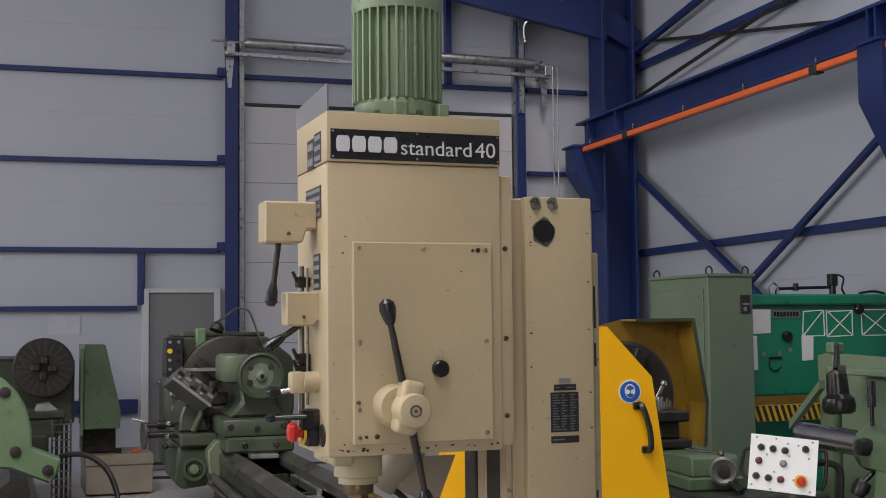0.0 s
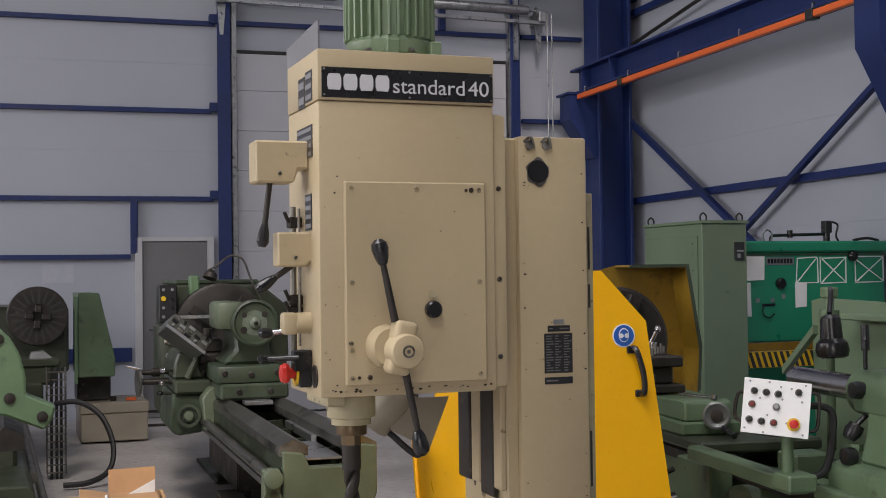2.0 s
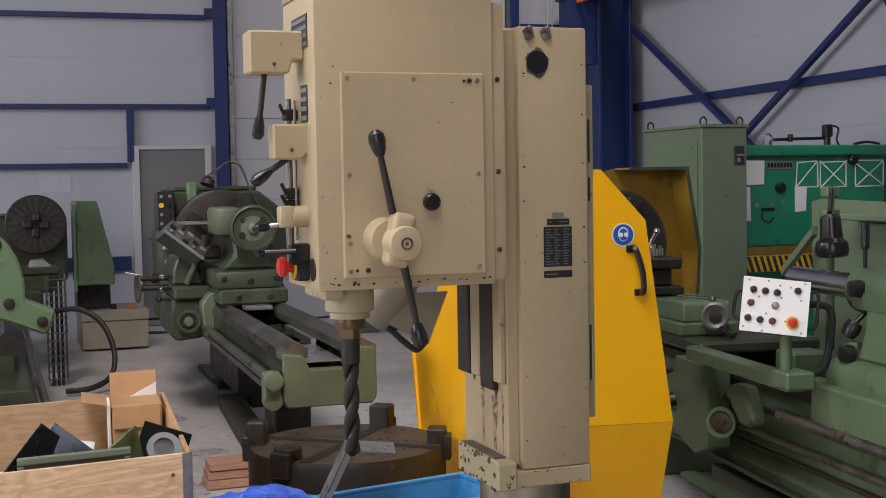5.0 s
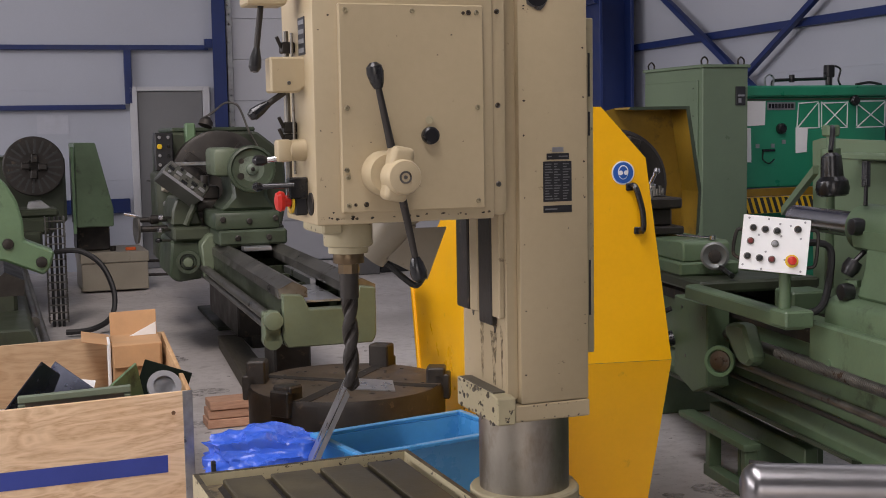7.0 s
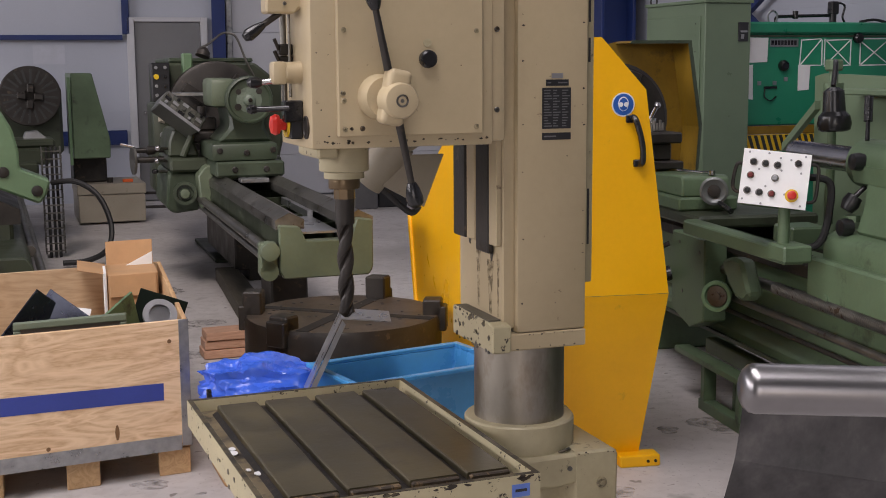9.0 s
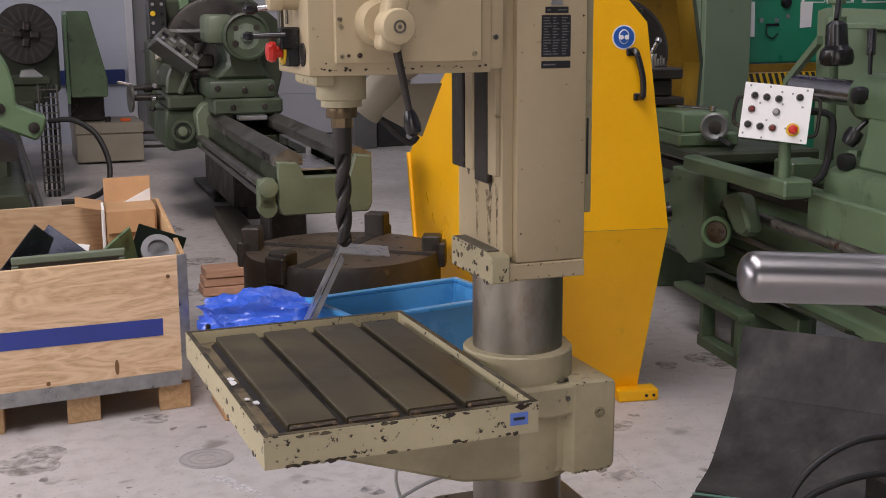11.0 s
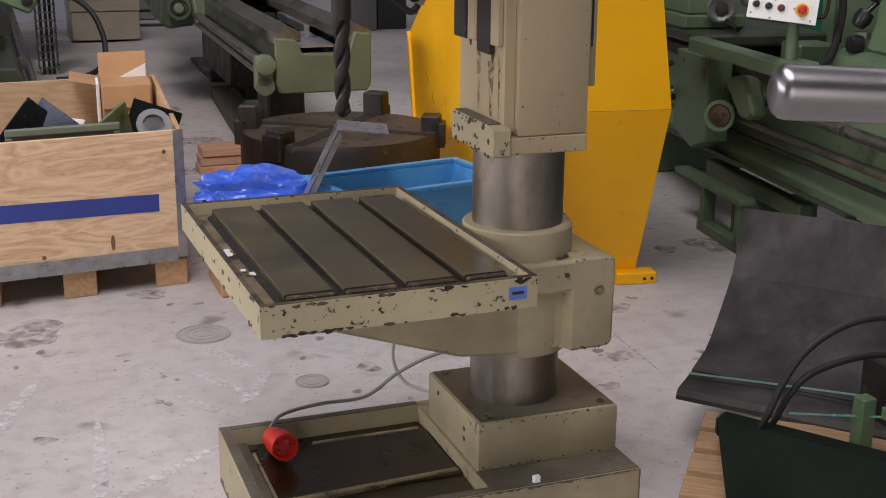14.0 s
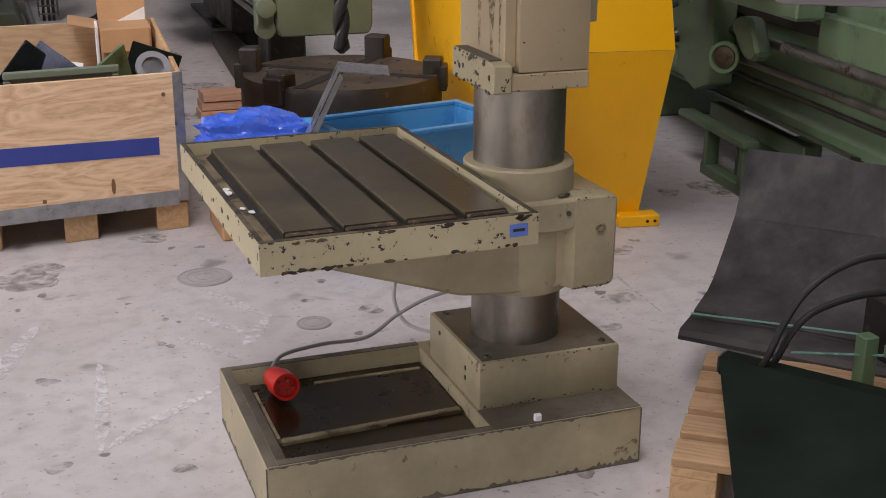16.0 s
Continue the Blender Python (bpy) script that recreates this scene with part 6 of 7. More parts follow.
box(bm, 0.0, 2.20, 1.27, 0.16, 2.62, 1.455, 0.03, 2)
l2("barrel", bm, GREEN_GREY, t2, "round green barrel")
bm = B()
turned(bm, [(0.06, 0.03), (0.05, 0.125), (0.045, 0.138), (0.0, 0.140), (-0.004, 0.146), (0.0, 0.150), (0.06, 0.152), (0.075, 0.148), (0.08, 0.135), (0.06, 0.125)], (0.226, 2.16, 1.318), (0, -1, 0), 44)
fc = l2("hand_wheel", bm, GREEN_DARK, t2, "dark rimmed hand wheel")
bm = B()
turned(bm, [(0.0, 0.126), (0.012, 0.122), (0.018, 0.04), (0.04, 0.034), (0.048, 0.02)], (0.226, 2.115, 1.318), (0, -1, 0), 40)
l2("wheel_dish", bm, material("pale_green_face", (0.135, 0.17, 0.128), 0.4, vary=0.2, second=(0.04, 0.045, 0.035), cover=0.14, chip=10, edge=0.2), fc, "pale green dished wheel face")
for a, r in ((40, 0.02), (142, 0.018), (212, 0.022)):
    bm = B()
    q = (0.226 + 0.084 * math.cos(radians(a)), 2.103, 1.318 + 0.084 * math.sin(radians(a)))
    turned(bm, [(0, r), (0.006, r), (0.006, r * 0.6)], q, (0, -1, 0), 18)
    l2("face_hole", bm, DARK_STEEL, fc)
bm = B()
turned(bm, [(0, 0.012), (0.02, 0.014), (0.024, 0.008)], (0.226, 2.07, 1.318), (0, -1, 0), 14)
l2("hub_nut", bm, DARK_STEEL, fc)
for u, z in ((0.03, 1.0), (0.20, 0.985), (0.37, 1.0), (0.12, 0.88), (0.32, 0.88)):
    bm = B()
    turned(bm, [(0, 0.02), (0.012, 0.02), (0.016, 0.014)], (u, 2.10 if z > 0.95 else 2.08, z), (0, -1, 0), 8)
    l2("bolt", bm, DARK_STEEL, t2)
bm = B()
box(bm, 0.14, 1.98, 0.80, 0.32, 2.10, 0.828, 0.004)
l2("wiper_plate", bm, GALV, t2, "pale strip under the tailstock")
# saddle, apron and the boxes on them
bm = B()
box(bm, -0.24, 2.5, 0.84, 0.50, 3.3, 0.93, 0.015)
c2 = l2("carriage", bm, GREEN_OLD_SHADED, None, "oily green carriage")
bm = B()
prism(bm, [(-0.27, 0.60), (-0.22, 0.56), (-0.05, 0.58), (-0.03, 0.70), (-0.02, 0.838), (-0.25, 0.838)], "y", 2.55, 3.30, 0.016)
l2("apron", bm, GREEN_DARK, c2, "green cast apron")
bm = B()
prism(bm, [(-0.24, 0.932), (-0.03, 0.932), (-0.06, 1.02), (-0.09, 1.10), (-0.20, 1.12), (-0.23, 1.04)], "y", 2.62, 3.20, 0.015)
l2("slide_base", bm, GREEN_OLD_SHADED, c2, "oily green slide base")
bm = B()
box(bm, -0.10, 2.66, 1.02, 0.14, 3.15, 1.10, 0.02, 2)
box(bm, -0.06, 2.70, 1.10, 0.10, 3.0, 1.19, 0.012)
cyl(bm, (0.02, 2.84, 1.19), (0.02, 2.84, 1.26), 0.03, n=14)
l2("tool_slide", bm, DARK_STEEL, c2, "dark tool slide with its post")
bm = B()
prism(bm, [(-0.06, 0.60), (0.0, 0.60), (0.015, 0.80), (0.06, 0.862), (0.04, 0.90), (-0.03, 0.885), (-0.08, 0.82)], "y", 2.36, 2.54, 0.01)
l2("bed_bracket", bm, GREEN_GREY, c2, "green bracket over the bed")
bm = B()
tube(bm, [(-0.13, 2.58, 1.15), (-0.09, 2.57, 1.08), (-0.12, 2.56, 1.01), (-0.15, 2.56, 0.94)], 0.022)
l2("conduit", bm, GREEN_OLD_SHADED, c2, "thick green conduit")
bm = B()
turned(bm, [(0, 0.05), (0.05, 0.055), (0.06, 0.078), (0.09, 0.078), (0.09, 0.056), (0.06, 0.05), (0.06, 0.036), (0.10, 0.034)], (-0.145, 2.56, 0.702), (-0.1, -1, 0), 28)
l2("feed_wheel", bm, GREEN_DARK, c2, "green feed wheel")
bm = B()
turned(bm, [(0.10, 0.032), (0.115, 0.03), (0.118, 0.01)], (-0.145, 2.56, 0.702), (-0.1, -1, 0), 20)
l2("wheel_cap", bm, GREEN_GREY, c2)
CPL = Matrix.Translation((-0.16, 2.45, 1.24)) @ pose(0, 0, 0, -20, 38, 0)
bm = B()
box(bm, -0.15, -0.02, -0.05, 0.16, 0.20, 0.06, 0.008)
bm.transform(CPL)
cp = l2("control_plate", bm, material("grey_control_box", (0.085, 0.088, 0.075), 0.45, 0.2, vary=0.2), c2, "slanted grey-green control box")
bm = B()
box(bm, -0.152, -0.028, -0.054, 0.162, -0.0205, -0.034)
bm.transform(CPL)
l2("pale_edge", bm, SILVER, cp, "pale worn lower edge")
sw_ = random.Random(12)
for k in range(5):
    for j in range(3):
        bm = B()
        u, v = -0.12 + k * 0.06, -0.018 + j * 0.031
        if (k + j) % 3:
            box(bm, u - 0.022, -0.0245, v - 0.010 - 0.003 * sw_.random(), u + 0.022, -0.0203, v + 0.010, 0.001)
        else:
            cyl(bm, (u, -0.0203, v), (u, -0.036, v), 0.010, n=10)
        bm.transform(CPL)
        l2("switch_plate", bm, (SILVER, BLACK, DULL_STEEL)[(k * 2 + j) % 3], cp)
bm = B()
box(bm, -0.20, 2.60, 1.335, 0.05, 2.66, 1.36, 0.004)
box(bm, -0.19, 2.62, 1.30, -0.17, 2.65, 1.335)
l2("top_ledge", bm, GALV, c2, "pale steel ledge above the control box")
for u, z in ((-0.285, 0.90), (-0.30, 0.83), (-0.275, 0.985)):
    bm = B()
    cyl(bm, (-0.22, 2.7, z), (u - 0.02, 2.64, z + 0.01), 0.009, n=10)
    lv2 = l2("lever", bm, DULL_STEEL, c2, "steel lever")
    bm = B()
    turned(bm, [(0, 0.012), (0.018, 0.019), (0.036, 0.012)], (u - 0.01, 2.645, z + 0.01), (-1, -0.4, 0), 14)
    l2("knob", bm, BLACK if z < 0.85 else STEEL, lv2)
bm = B()
turned(bm, [(0, 0.02), (0.015, 0.022), (0.018, 0.098), (0.034, 0.100), (0.034, 0.084), (0.02, 0.02)], (-0.42, 2.9, 0.90), (-1, -0.12, 0), 28)
cw = l2("cross_wheel", bm, DULL_STEEL, c2, "steel cross feed wheel")
bm = B()
cyl(bm, (-0.24, 2.9, 0.965), (-0.44, 2.9, 0.965), 0.018, n=14)
cyl(bm, (-0.24, 2.9, 0.90), (-0.44, 2.9, 0.90), 0.022, n=14)
turned(bm, [(0, 0.03), (0.05, 0.034), (0.06, 0.02)], (-0.30, 2.9, 0.965), (-1, 0, 0), 14)
l2("wheel_shaft", bm, DARK_STEEL, cw)
bm = B()
cyl(bm, (-0.44, 2.88, 0.99), (-0.53, 2.87, 1.012), 0.010, n=10)
l2("wheel_grip", bm, STEEL, cw, "bright crank grip")
# chuck and headstock
bm = B()
turned(bm, [(0, 0.355), (0.14, 0.355), (0.15, 0.33), (0.15, 0.05)], (0.23, 3.72, 1.215), (0, -1, 0), 44)
k2 = l2("chuck", bm, DARK_STEEL, None, "dark round chuck")
for k in range(4):
    j = B()
    box(j, 0.09, -0.06, -0.035, 0.30, 0.02, 0.035, 0.006)
    j.transform(Matrix.Translation((0.23, 3.57, 1.215)) @ pose(0, 0, 0, 0, k * 90 + 35, 0))
    l2("jaw", j, DARK_STEEL, k2)
bm = B()
prism(bm, [(-0.12, 0.75), (0.72, 0.75), (0.78, 1.0), (0.77, 1.39), (0.56, 1.56), (-0.10, 1.56), (-0.12, 1.50)], "y", 3.82, 5.2, 0.02)
h2 = l2("headstock", bm, GREEN_OLD_SHADED, None, "oily green headstock")
bm = B()
box(bm, -0.09, 3.84, 1.561, 0.55, 4.9, 1.595, 0.01)
l2("top_lid", bm, GREEN_DARK, h2, "green headstock lid")
bm = B()
box(bm, 0.0, 3.70, 1.44, 0.075, 3.82, 1.63, 0.012)
l2("cap", bm, GREEN_LIGHT, h2)
bm = B()
box(bm, -0.24, 3.62, 0.60, -0.11, 4.1, 1.26, 0.02, 2)
gbx = l2("gear_box", bm, GREEN_OLD_SHADED, h2, "oily green gear box")
bm = B()
turned(bm, [(0, 0.04), (0.012, 0.038), (0.03, 0.018)], (-0.17, 3.62, 1.15), (0, -1, 0), 5)
l2("shield_plate", bm, BEIGE, gbx, "pale worn plate")
bm = B()
turned(bm, [(0, 0.025), (0.02, 0.022)], (-0.17, 3.62, 1.03), (0, -1, 0), 14)
l2("dial", bm, SILVER, gbx)
bm = B()
box(bm, -0.235, 3.66, 1.275, -0.10, 3.80, 1.56, 0.008)
bx = l2("button_box", bm, NAMEPLATE, h2, "black push button box")
for k, m_ in enumerate((SILVER, SILVER, YEL_PLASTIC, BLACK, SILVER, BLACK, SILVER, BLACK)):
    bm = B()
    u, z = (-0.20, -0.135)[k % 2], 1.525 - 0.068 * (k // 2)
    turned(bm, [(0, 0.020 if k == 2 else 0.013), (0.012, 0.018 if k == 2 else 0.011)], (u, 3.66, z), (0, -1, 0), 16)
    l2("button", bm, m_, bx)
bm = B()
tube(bm, [(0.555, 3.72, 1.42), (0.48, 3.7, 1.56), (0.41, 3.7, 1.74), (0.35, 3.7, 1.778), (0.29, 3.7, 1.77), (0.20, 3.7, 1.70), (0.13, 3.7, 1.665)], 0.009)
ml = l2("machine_lamp", bm, DULL_STEEL, h2, "grey goose-neck machine lamp")
bm = B()
turned(bm, [(0, 0.02), (0.03, 0.05), (0.07, 0.055)], (0.17, 3.7, 1.67), (-0.3, -0.2, -0.8), 16)
l2("lamp_head", bm, DARK_STEEL, ml, "dark lamp shade")

tagged(part("timber_plank", prism(B(), [(1.553, 8.924), (1.705, 8.904), (1.629, 7.776), (1.415, 7.208)], "z", 0.0, 0.09, 0.004), DARK_WOOD), "oily grey timber plank on the floor by the lathe", "plank")

# ---- machines at the back on the west side ----
far = thing("lathe", 0.1, 9.5, 0, "green lathe with a large slotted face plate", "lathe")
bm = B()
box(bm, -0.42, 7.0, 0.42, 0.16, 12.6, 0.72, 0.02)
box(bm, -0.40, 10.6, 0.0, 0.2, 13.4, 0.45, 0.02)
part("bed", bm, GREEN_OLD_SHADED, far, "oily dark green bed")
bm = B()
prism(bm, [(0.16, 0.70), (0.20, 0.70), (0.20, 0.78), (0.10, 0.83), (0.04, 0.78), (0.04, 0.70)], "y", 7.0, 12.3)
part("way", bm, DARK_STEEL, far, "dark steel way")
bm = B()
prism(bm, [(-0.42, 0.70), (-0.36, 0.70), (-0.30, 0.78), (-0.36, 0.82), (-0.44, 0.78)], "y", 7.0, 12.3)
part("way", bm, DARK_STEEL, far, "dark steel way")
bm = B()
cyl(bm, (0.24, 7.0, 0.55), (0.24, 12.0, 0.55), 0.03, n=14)
part("lead_screw", bm, DULL_STEEL, far)
bm = B()
turned(bm, [(0, 0.24), (0, 0.278), (0.12, 0.278), (0.13, 0.268), (0.13, 0.06), (0.09, 0.05)], (0.452, 12.3, 1.272), (0, -1, 0), 48)
fpn = part("face_plate", bm, DARK_STEEL, far, "large dark slotted face plate")
# slots are dark bars laid on the plate, their shade as colour
for k in range(20):
    s = B()
    box(s, 0.13 if k % 5 else 0.09, -0.004, -0.010, 0.25, 0.004, 0.010)
    s.transform(Matrix.Translation((0.452, 12.168, 1.272)) @ pose(0, 0, 0, 0, k * 18 + 4, 0))
    part("slot", s, HATCH_HOLE_DARK, fpn, "")
for k in range(4):
    s = B()
    box(s, 0.035, -0.06, -0.03, 0.115, 0.0, 0.03, 0.008)
    s.transform(Matrix.Translation((0.452, 12.166, 1.272)) @ pose(0, 0, 0, 0, k * 90 + 4, 0))
    part("jaw", s, DARK_STEEL, fpn, "dark clamping jaw")
bm = B()
box(bm, -0.1, 12.35, 0.72, 0.74, 13.6, 1.36, 0.03)
part("headstock", bm, GREEN_OLD_SHADED, far)
bm = B()
prism(bm, [(0.835, 1.478), (1.035, 1.476), (1.185, 0.83), (1.18, 0.657), (0.835, 0.657)], "y", 12.5, 13.3, 0.01)
part("side_guard", bm, GREEN, far, "green sheet side guard")
bm = B()
box(bm, 0.80, 12.48, 0.60, 0.828, 12.51, 1.44)
part("guard_post", bm, GREEN_LIGHT, far)
bm = B()
box(bm, 0.84, 12.75, 0.41, 1.16, 13.2, 0.655, 0.01)
part("motor_box", bm, DARK_STEEL, far, "dark motor box")
bm = B()
box(bm, -0.30, 11.0, 0.72, 0.55, 11.8, 0.86, 0.02)
box(bm, -0.05, 11.1, 0.86, 0.60, 11.6, 0.93, 0.02)
box(bm, 0.10, 10.9, 0.55, 0.45, 11.6, 0.75, 0.02)
part("carriage", bm, GREEN_OLD_SHADED, far)
for x, y in ((0.15, 11.2), (0.42, 11.3)):
    bm = B()
    prism(bm, [(x - 0.07, 0.93), (x + 0.12, 0.93), (x + 0.05, 0.99), (x - 0.05, 0.98)], "y", y, y + 0.2)
    part("chip_shield", bm, ALU, far)
# steady rest: a tall light green arch nearest to the camera
bm = B()
prism(bm, [(-0.5, 1.50), (-0.20, 1.47), (-0.05, 1.43), (0.06, 1.37), (0.13, 1.30), (0.18, 1.21), (0.207, 1.10), (0.207, 1.0), (0.23, 0.99), (0.361, 0.932), (0.335, 0.85), (0.30, 0.808), (0.10, 0.895), (-0.5, 0.95)], "y", 6.95, 7.15, 0.012)
st = part("steady_rest", bm, GREEN_LIGHT, far, "light green steady rest")
for x, z in ((0.125, 0.985), (0.29, 0.88), (0.07, 1.30)):
    bm = B()
    turned(bm, [(0, 0.03), (0.015, 0.028), (0.018, 0.012)], (x, 6.95, z), (0, -1, 0), 14)
    part("bolt", bm, DARK_STEEL, st)
bm = B()
cyl(bm, (-0.06, 6.95, 1.12), (-0.06, 6.92, 1.12), 0.09, n=22)
part("bore", bm, DARK_STEEL, st, "dark steady bore")
bm = B()
prism(bm, [(-0.5, 0.0), (0.12, 0.0), (0.14, 0.30), (0.235, 0.36), (0.235, 0.56), (0.20, 0.62), (-0.5, 0.62)], "y", 6.3, 11.0, 0.01)
part("bed_front", bm, GREEN_OLD_SHADED, far, "oily dark green bed front")
bm = B()
cyl(bm, (0.275, 6.3, 0.52), (0.275, 11.0, 0.52), 0.022, n=12)
part("feed_rod", bm, DULL_STEEL, far, "dull steel rod along the bed")

chain = thing("cable_chain", 0.52, 10.5, 0, "dark hanging cable chain with a black hose", "cable chain")
for k in range(14):
    z = 0.04 + k * 0.062
    bm = B()
    box(bm, 0.455, 10.42, z, 0.464, 10.60, z + 0.055, 0.002)
    box(bm, 0.600, 10.42, z, 0.609, 10.60, z + 0.055, 0.002)
    box(bm, 0.464, 10.42, z + 0.018, 0.600, 10.430, z + 0.028)
    part("link", bm, DULL_STEEL, chain)
bm = B()
for x in (0.495, 0.535, 0.57):
    cyl(bm, (x, 10.5, 0.0), (x, 10.5, 0.90), 0.012, n=10)
part("cable", bm, BLACK_ROUGH, chain)
bm = B()
tube(bm, [(0.52, 10.4, 0.62), (0.70, 10.3, 0.63), (0.86, 10.2, 0.52), (0.94, 10.1, 0.30), (0.90, 10.0, 0.12), (0.74, 9.9, 0.05), (0.55, 9.9, 0.04)], 0.022)
part("hose", bm, BLACK_ROUGH, chain, "black hose loop")

tank = thing("coolant_tank", 1.17, 13.0, 0, "low beige sheet coolant tank on the floor", "coolant tank")
bm = B()
box(bm, 0.86, 12.55, 0.02, 1.50, 13.3, 0.29, 0.008)
part("body", bm, BEIGE, tank)
bm = B()
box(bm, 0.85, 12.54, 0.295, 1.51, 13.3, 0.40, 0.008)
part("lid", bm, BEIGE, tank)
bm = B()
box(bm, 1.30, 12.66, 0.40, 1.40, 12.72, 0.43, 0.006)
part("valve", bm, ORANGE, tank, "orange valve grip")
bm = B()
cyl(bm, (1.18, 12.7, 0.40), (1.18, 12.7, 0.45), 0.03, n=12)
part("filler", bm, DARK_STEEL, tank)
for z in (0.14, 0.28):
    bm = B()
    cyl(bm, (1.50, 12.7, z), (1.78, 12.65, z), 0.015, n=10)
    part("pipe", bm, DARK_STEEL, tank)

gb = thing("steel_box", 3.72, 12.77, 0, "dark grey steel box standing on the floor", "box")
part("body", box(B(), 3.719, 12.766, 0.0, 3.983, 13.266, 0.50, 0.012), material("dark_grey_box_paint", (0.10, 0.098, 0.10), 0.6, vary=0.2), gb)
part("lid", box(B(), 3.713, 12.760, 0.502, 3.989, 13.272, 0.53, 0.006), material("dark_grey_lid_paint", (0.08, 0.078, 0.08), 0.6, vary=0.2), gb)
# plain block added for a dark form of unknown kind
tagged(part("black_stand_in", box(B(), 4.013, 12.866, 0.0, 4.347, 13.366, 0.46, 0.012), BLACK_ROUGH), "plain black block added for a dark form beside the steel box", "crate")

# ---- switch cabinet and the vivid green machine by the east wall ----
cab = thing("switch_cabinet", 5.6, 9.05, 0, "tall green steel switch cabinet with lifting eyes", "cabinet")
bm = B()
box(bm, 5.40, 8.60, 0.0, 5.82, 9.52, 2.00, 0.006)
part("body", bm, GREEN_CAB, cab)
part("door", box(B(), 5.388, 8.66, 0.08, 5.399, 9.50, 1.90, 0.003), GREEN_CAB, cab)
part("roof", box(B(), 5.385, 8.585, 2.0, 5.835, 9.535, 2.025, 0.003), GREEN_CAB, cab)
bm = B()
box(bm, 5.70, 8.585, 1.70, 5.79, 8.60, 1.85, 0.003)
pl = part("isolator_plate", bm, NAMEPLATE, cab, "black isolator plate")
bm = B()
box(bm, 5.715, 8.578, 1.77, 5.775, 8.585, 1.785)
box(bm, 5.72, 8.578, 1.72, 5.745, 8.585, 1.755)
part("isolator_grip", bm, SILVER, pl)
for x, y in ((5.44, 8.64), (5.44, 9.48), (5.78, 8.64)):
    bm = B()
    tube(bm, [(x - 0.025, y, 2.025), (x - 0.028, y, 2.06), (x, y, 2.085), (x + 0.028, y, 2.06), (x + 0.025, y, 2.025)], 0.007)
    part("lifting_eye", bm, DARK_STEEL, cab)
for k in range(8):
    bm = B()
    cyl(bm, (5.387, 8.72, 0.3 + k * 0.22), (5.384, 8.72, 0.3 + k * 0.22), 0.006, n=8)
    part("rivet", bm, DARK_STEEL, cab)

plas = thing("cutting_machine", 6.7, 9.2, 0, "vivid green cutting machine with taped notices", "machine")
bm = B()
box(bm, 5.95, 8.90, 1.01, 7.44, 9.45, 1.77, 0.01)
box(bm, 6.0, 9.0, 0.0, 7.40, 9.4, 0.8, 0.01)
part("body", bm, GREEN_VIVID, plas)
part("top_rail", box(B(), 5.94, 8.87, 1.77, 7.46, 9.47, 1.865, 0.015), GREEN_VIVID, plas)
part("seam_strip", box(B(), 5.96, 8.893, 1.742, 7.43, 8.899, 1.757), GREEN_DARK, plas, "dark seam under the top rail")
part("warning_rail", box(B(), 5.95, 8.84, 0.94, 7.44, 8.899, 1.008, 0.004), YELLOW_DULL_SHADED, plas, "dull yellow rail")
hz = part("hazard_rail", box(B(), 5.95, 8.835, 0.80, 7.44, 8.899, 0.935, 0.004), YEL_PLASTIC, plas, "black and yellow hazard rail")
for k in range(24):
    x = 5.96 + k * 0.061
    bm = B()
    prism(bm, [(x, 0.803), (x + 0.03, 0.803), (x - 0.015, 0.932), (x - 0.045, 0.932)], "y", 8.830, 8.8345)
    part("hazard_stripe", bm, HATCH_HOLE_DARK, hz)


def sheet_on(x0, x1, z0, z1, mat, label, y=8.9, lean=0.0):
    bm = B()
    prism(bm, [(x0, z0), (x1, z0 + lean), (x1 + lean, z1), (x0 - 0.3 * lean, z1 + 0.5 * lean)], "y", y - 0.006, y - 0.001)
    return part("notice", bm, mat, plas, label)


sheet_on(5.973, 6.187, 1.53, 1.735, PAPER, "white paper notice", lean=0.006)
sheet_on(5.970, 6.057, 1.235, 1.515, PAPER, "white paper notice with torn edge", lean=-0.008)
sheet_on(6.500, 6.610, 1.295, 1.508, PAPER, "white paper notice", lean=0.008)
mk_ = sheet_on(6.210, 6.490, 1.662, 1.728, SILVER, "grey maker's plate")
for k in range(8):
    bm = B()
    box(bm, 6.222 + k * 0.032, 8.8915, 1.676, 6.246 + k * 0.032, 8.8935, 1.714)
    part("maker_mark", bm, NAMEPLATE, mk_)
tape = random.Random(3)
for x0, x1, one_way in ((6.515, 6.728, True), (6.755, 7.028, False), (7.120, 7.415, False)):
    z0, z1 = 1.505, 1.722
    for a, b in (((x0, z0), (x1, z0)), ((x0, z1), (x1, z1)), ((x0, z0), (x0, z1)), ((x1, z0), (x1, z1)), ((x0, z0), (x1, z1)), ((x0, z1), (x1, z0))):
        if one_way and a == (x0, z1) and b == (x1, z0):
            continue
        p, q = Vector((a[0], a[1])), Vector((b[0], b[1]))
        p, q = p + Vector((tape.uniform(-0.01, 0.01), tape.uniform(-0.008, 0.008))), q + Vector((tape.uniform(-0.01, 0.01), tape.uniform(-0.008, 0.008)))
        nrm = Vector((-(q - p).y, (q - p).x)).normalized() * 0.0055
        bm = B()
        prism(bm, [tuple(p + nrm), tuple(q + nrm * 0.7), tuple(q - nrm * 0.7), tuple(p - nrm)], "y", 8.8955, 8.899)
        part("tape_strip", bm, PAPER, plas, "strip of white tape")
for x, z in ((6.345, 1.505), (7.09, 1.735)):
    bm = B()
    turned(bm, [(0, 0.045), (0.03, 0.046), (0.05, 0.032)], (x, 8.9, z), (0, -1, 0), 20)
    part("hand_knob", bm, BLACK, plas, "black round knob")
bm = B()
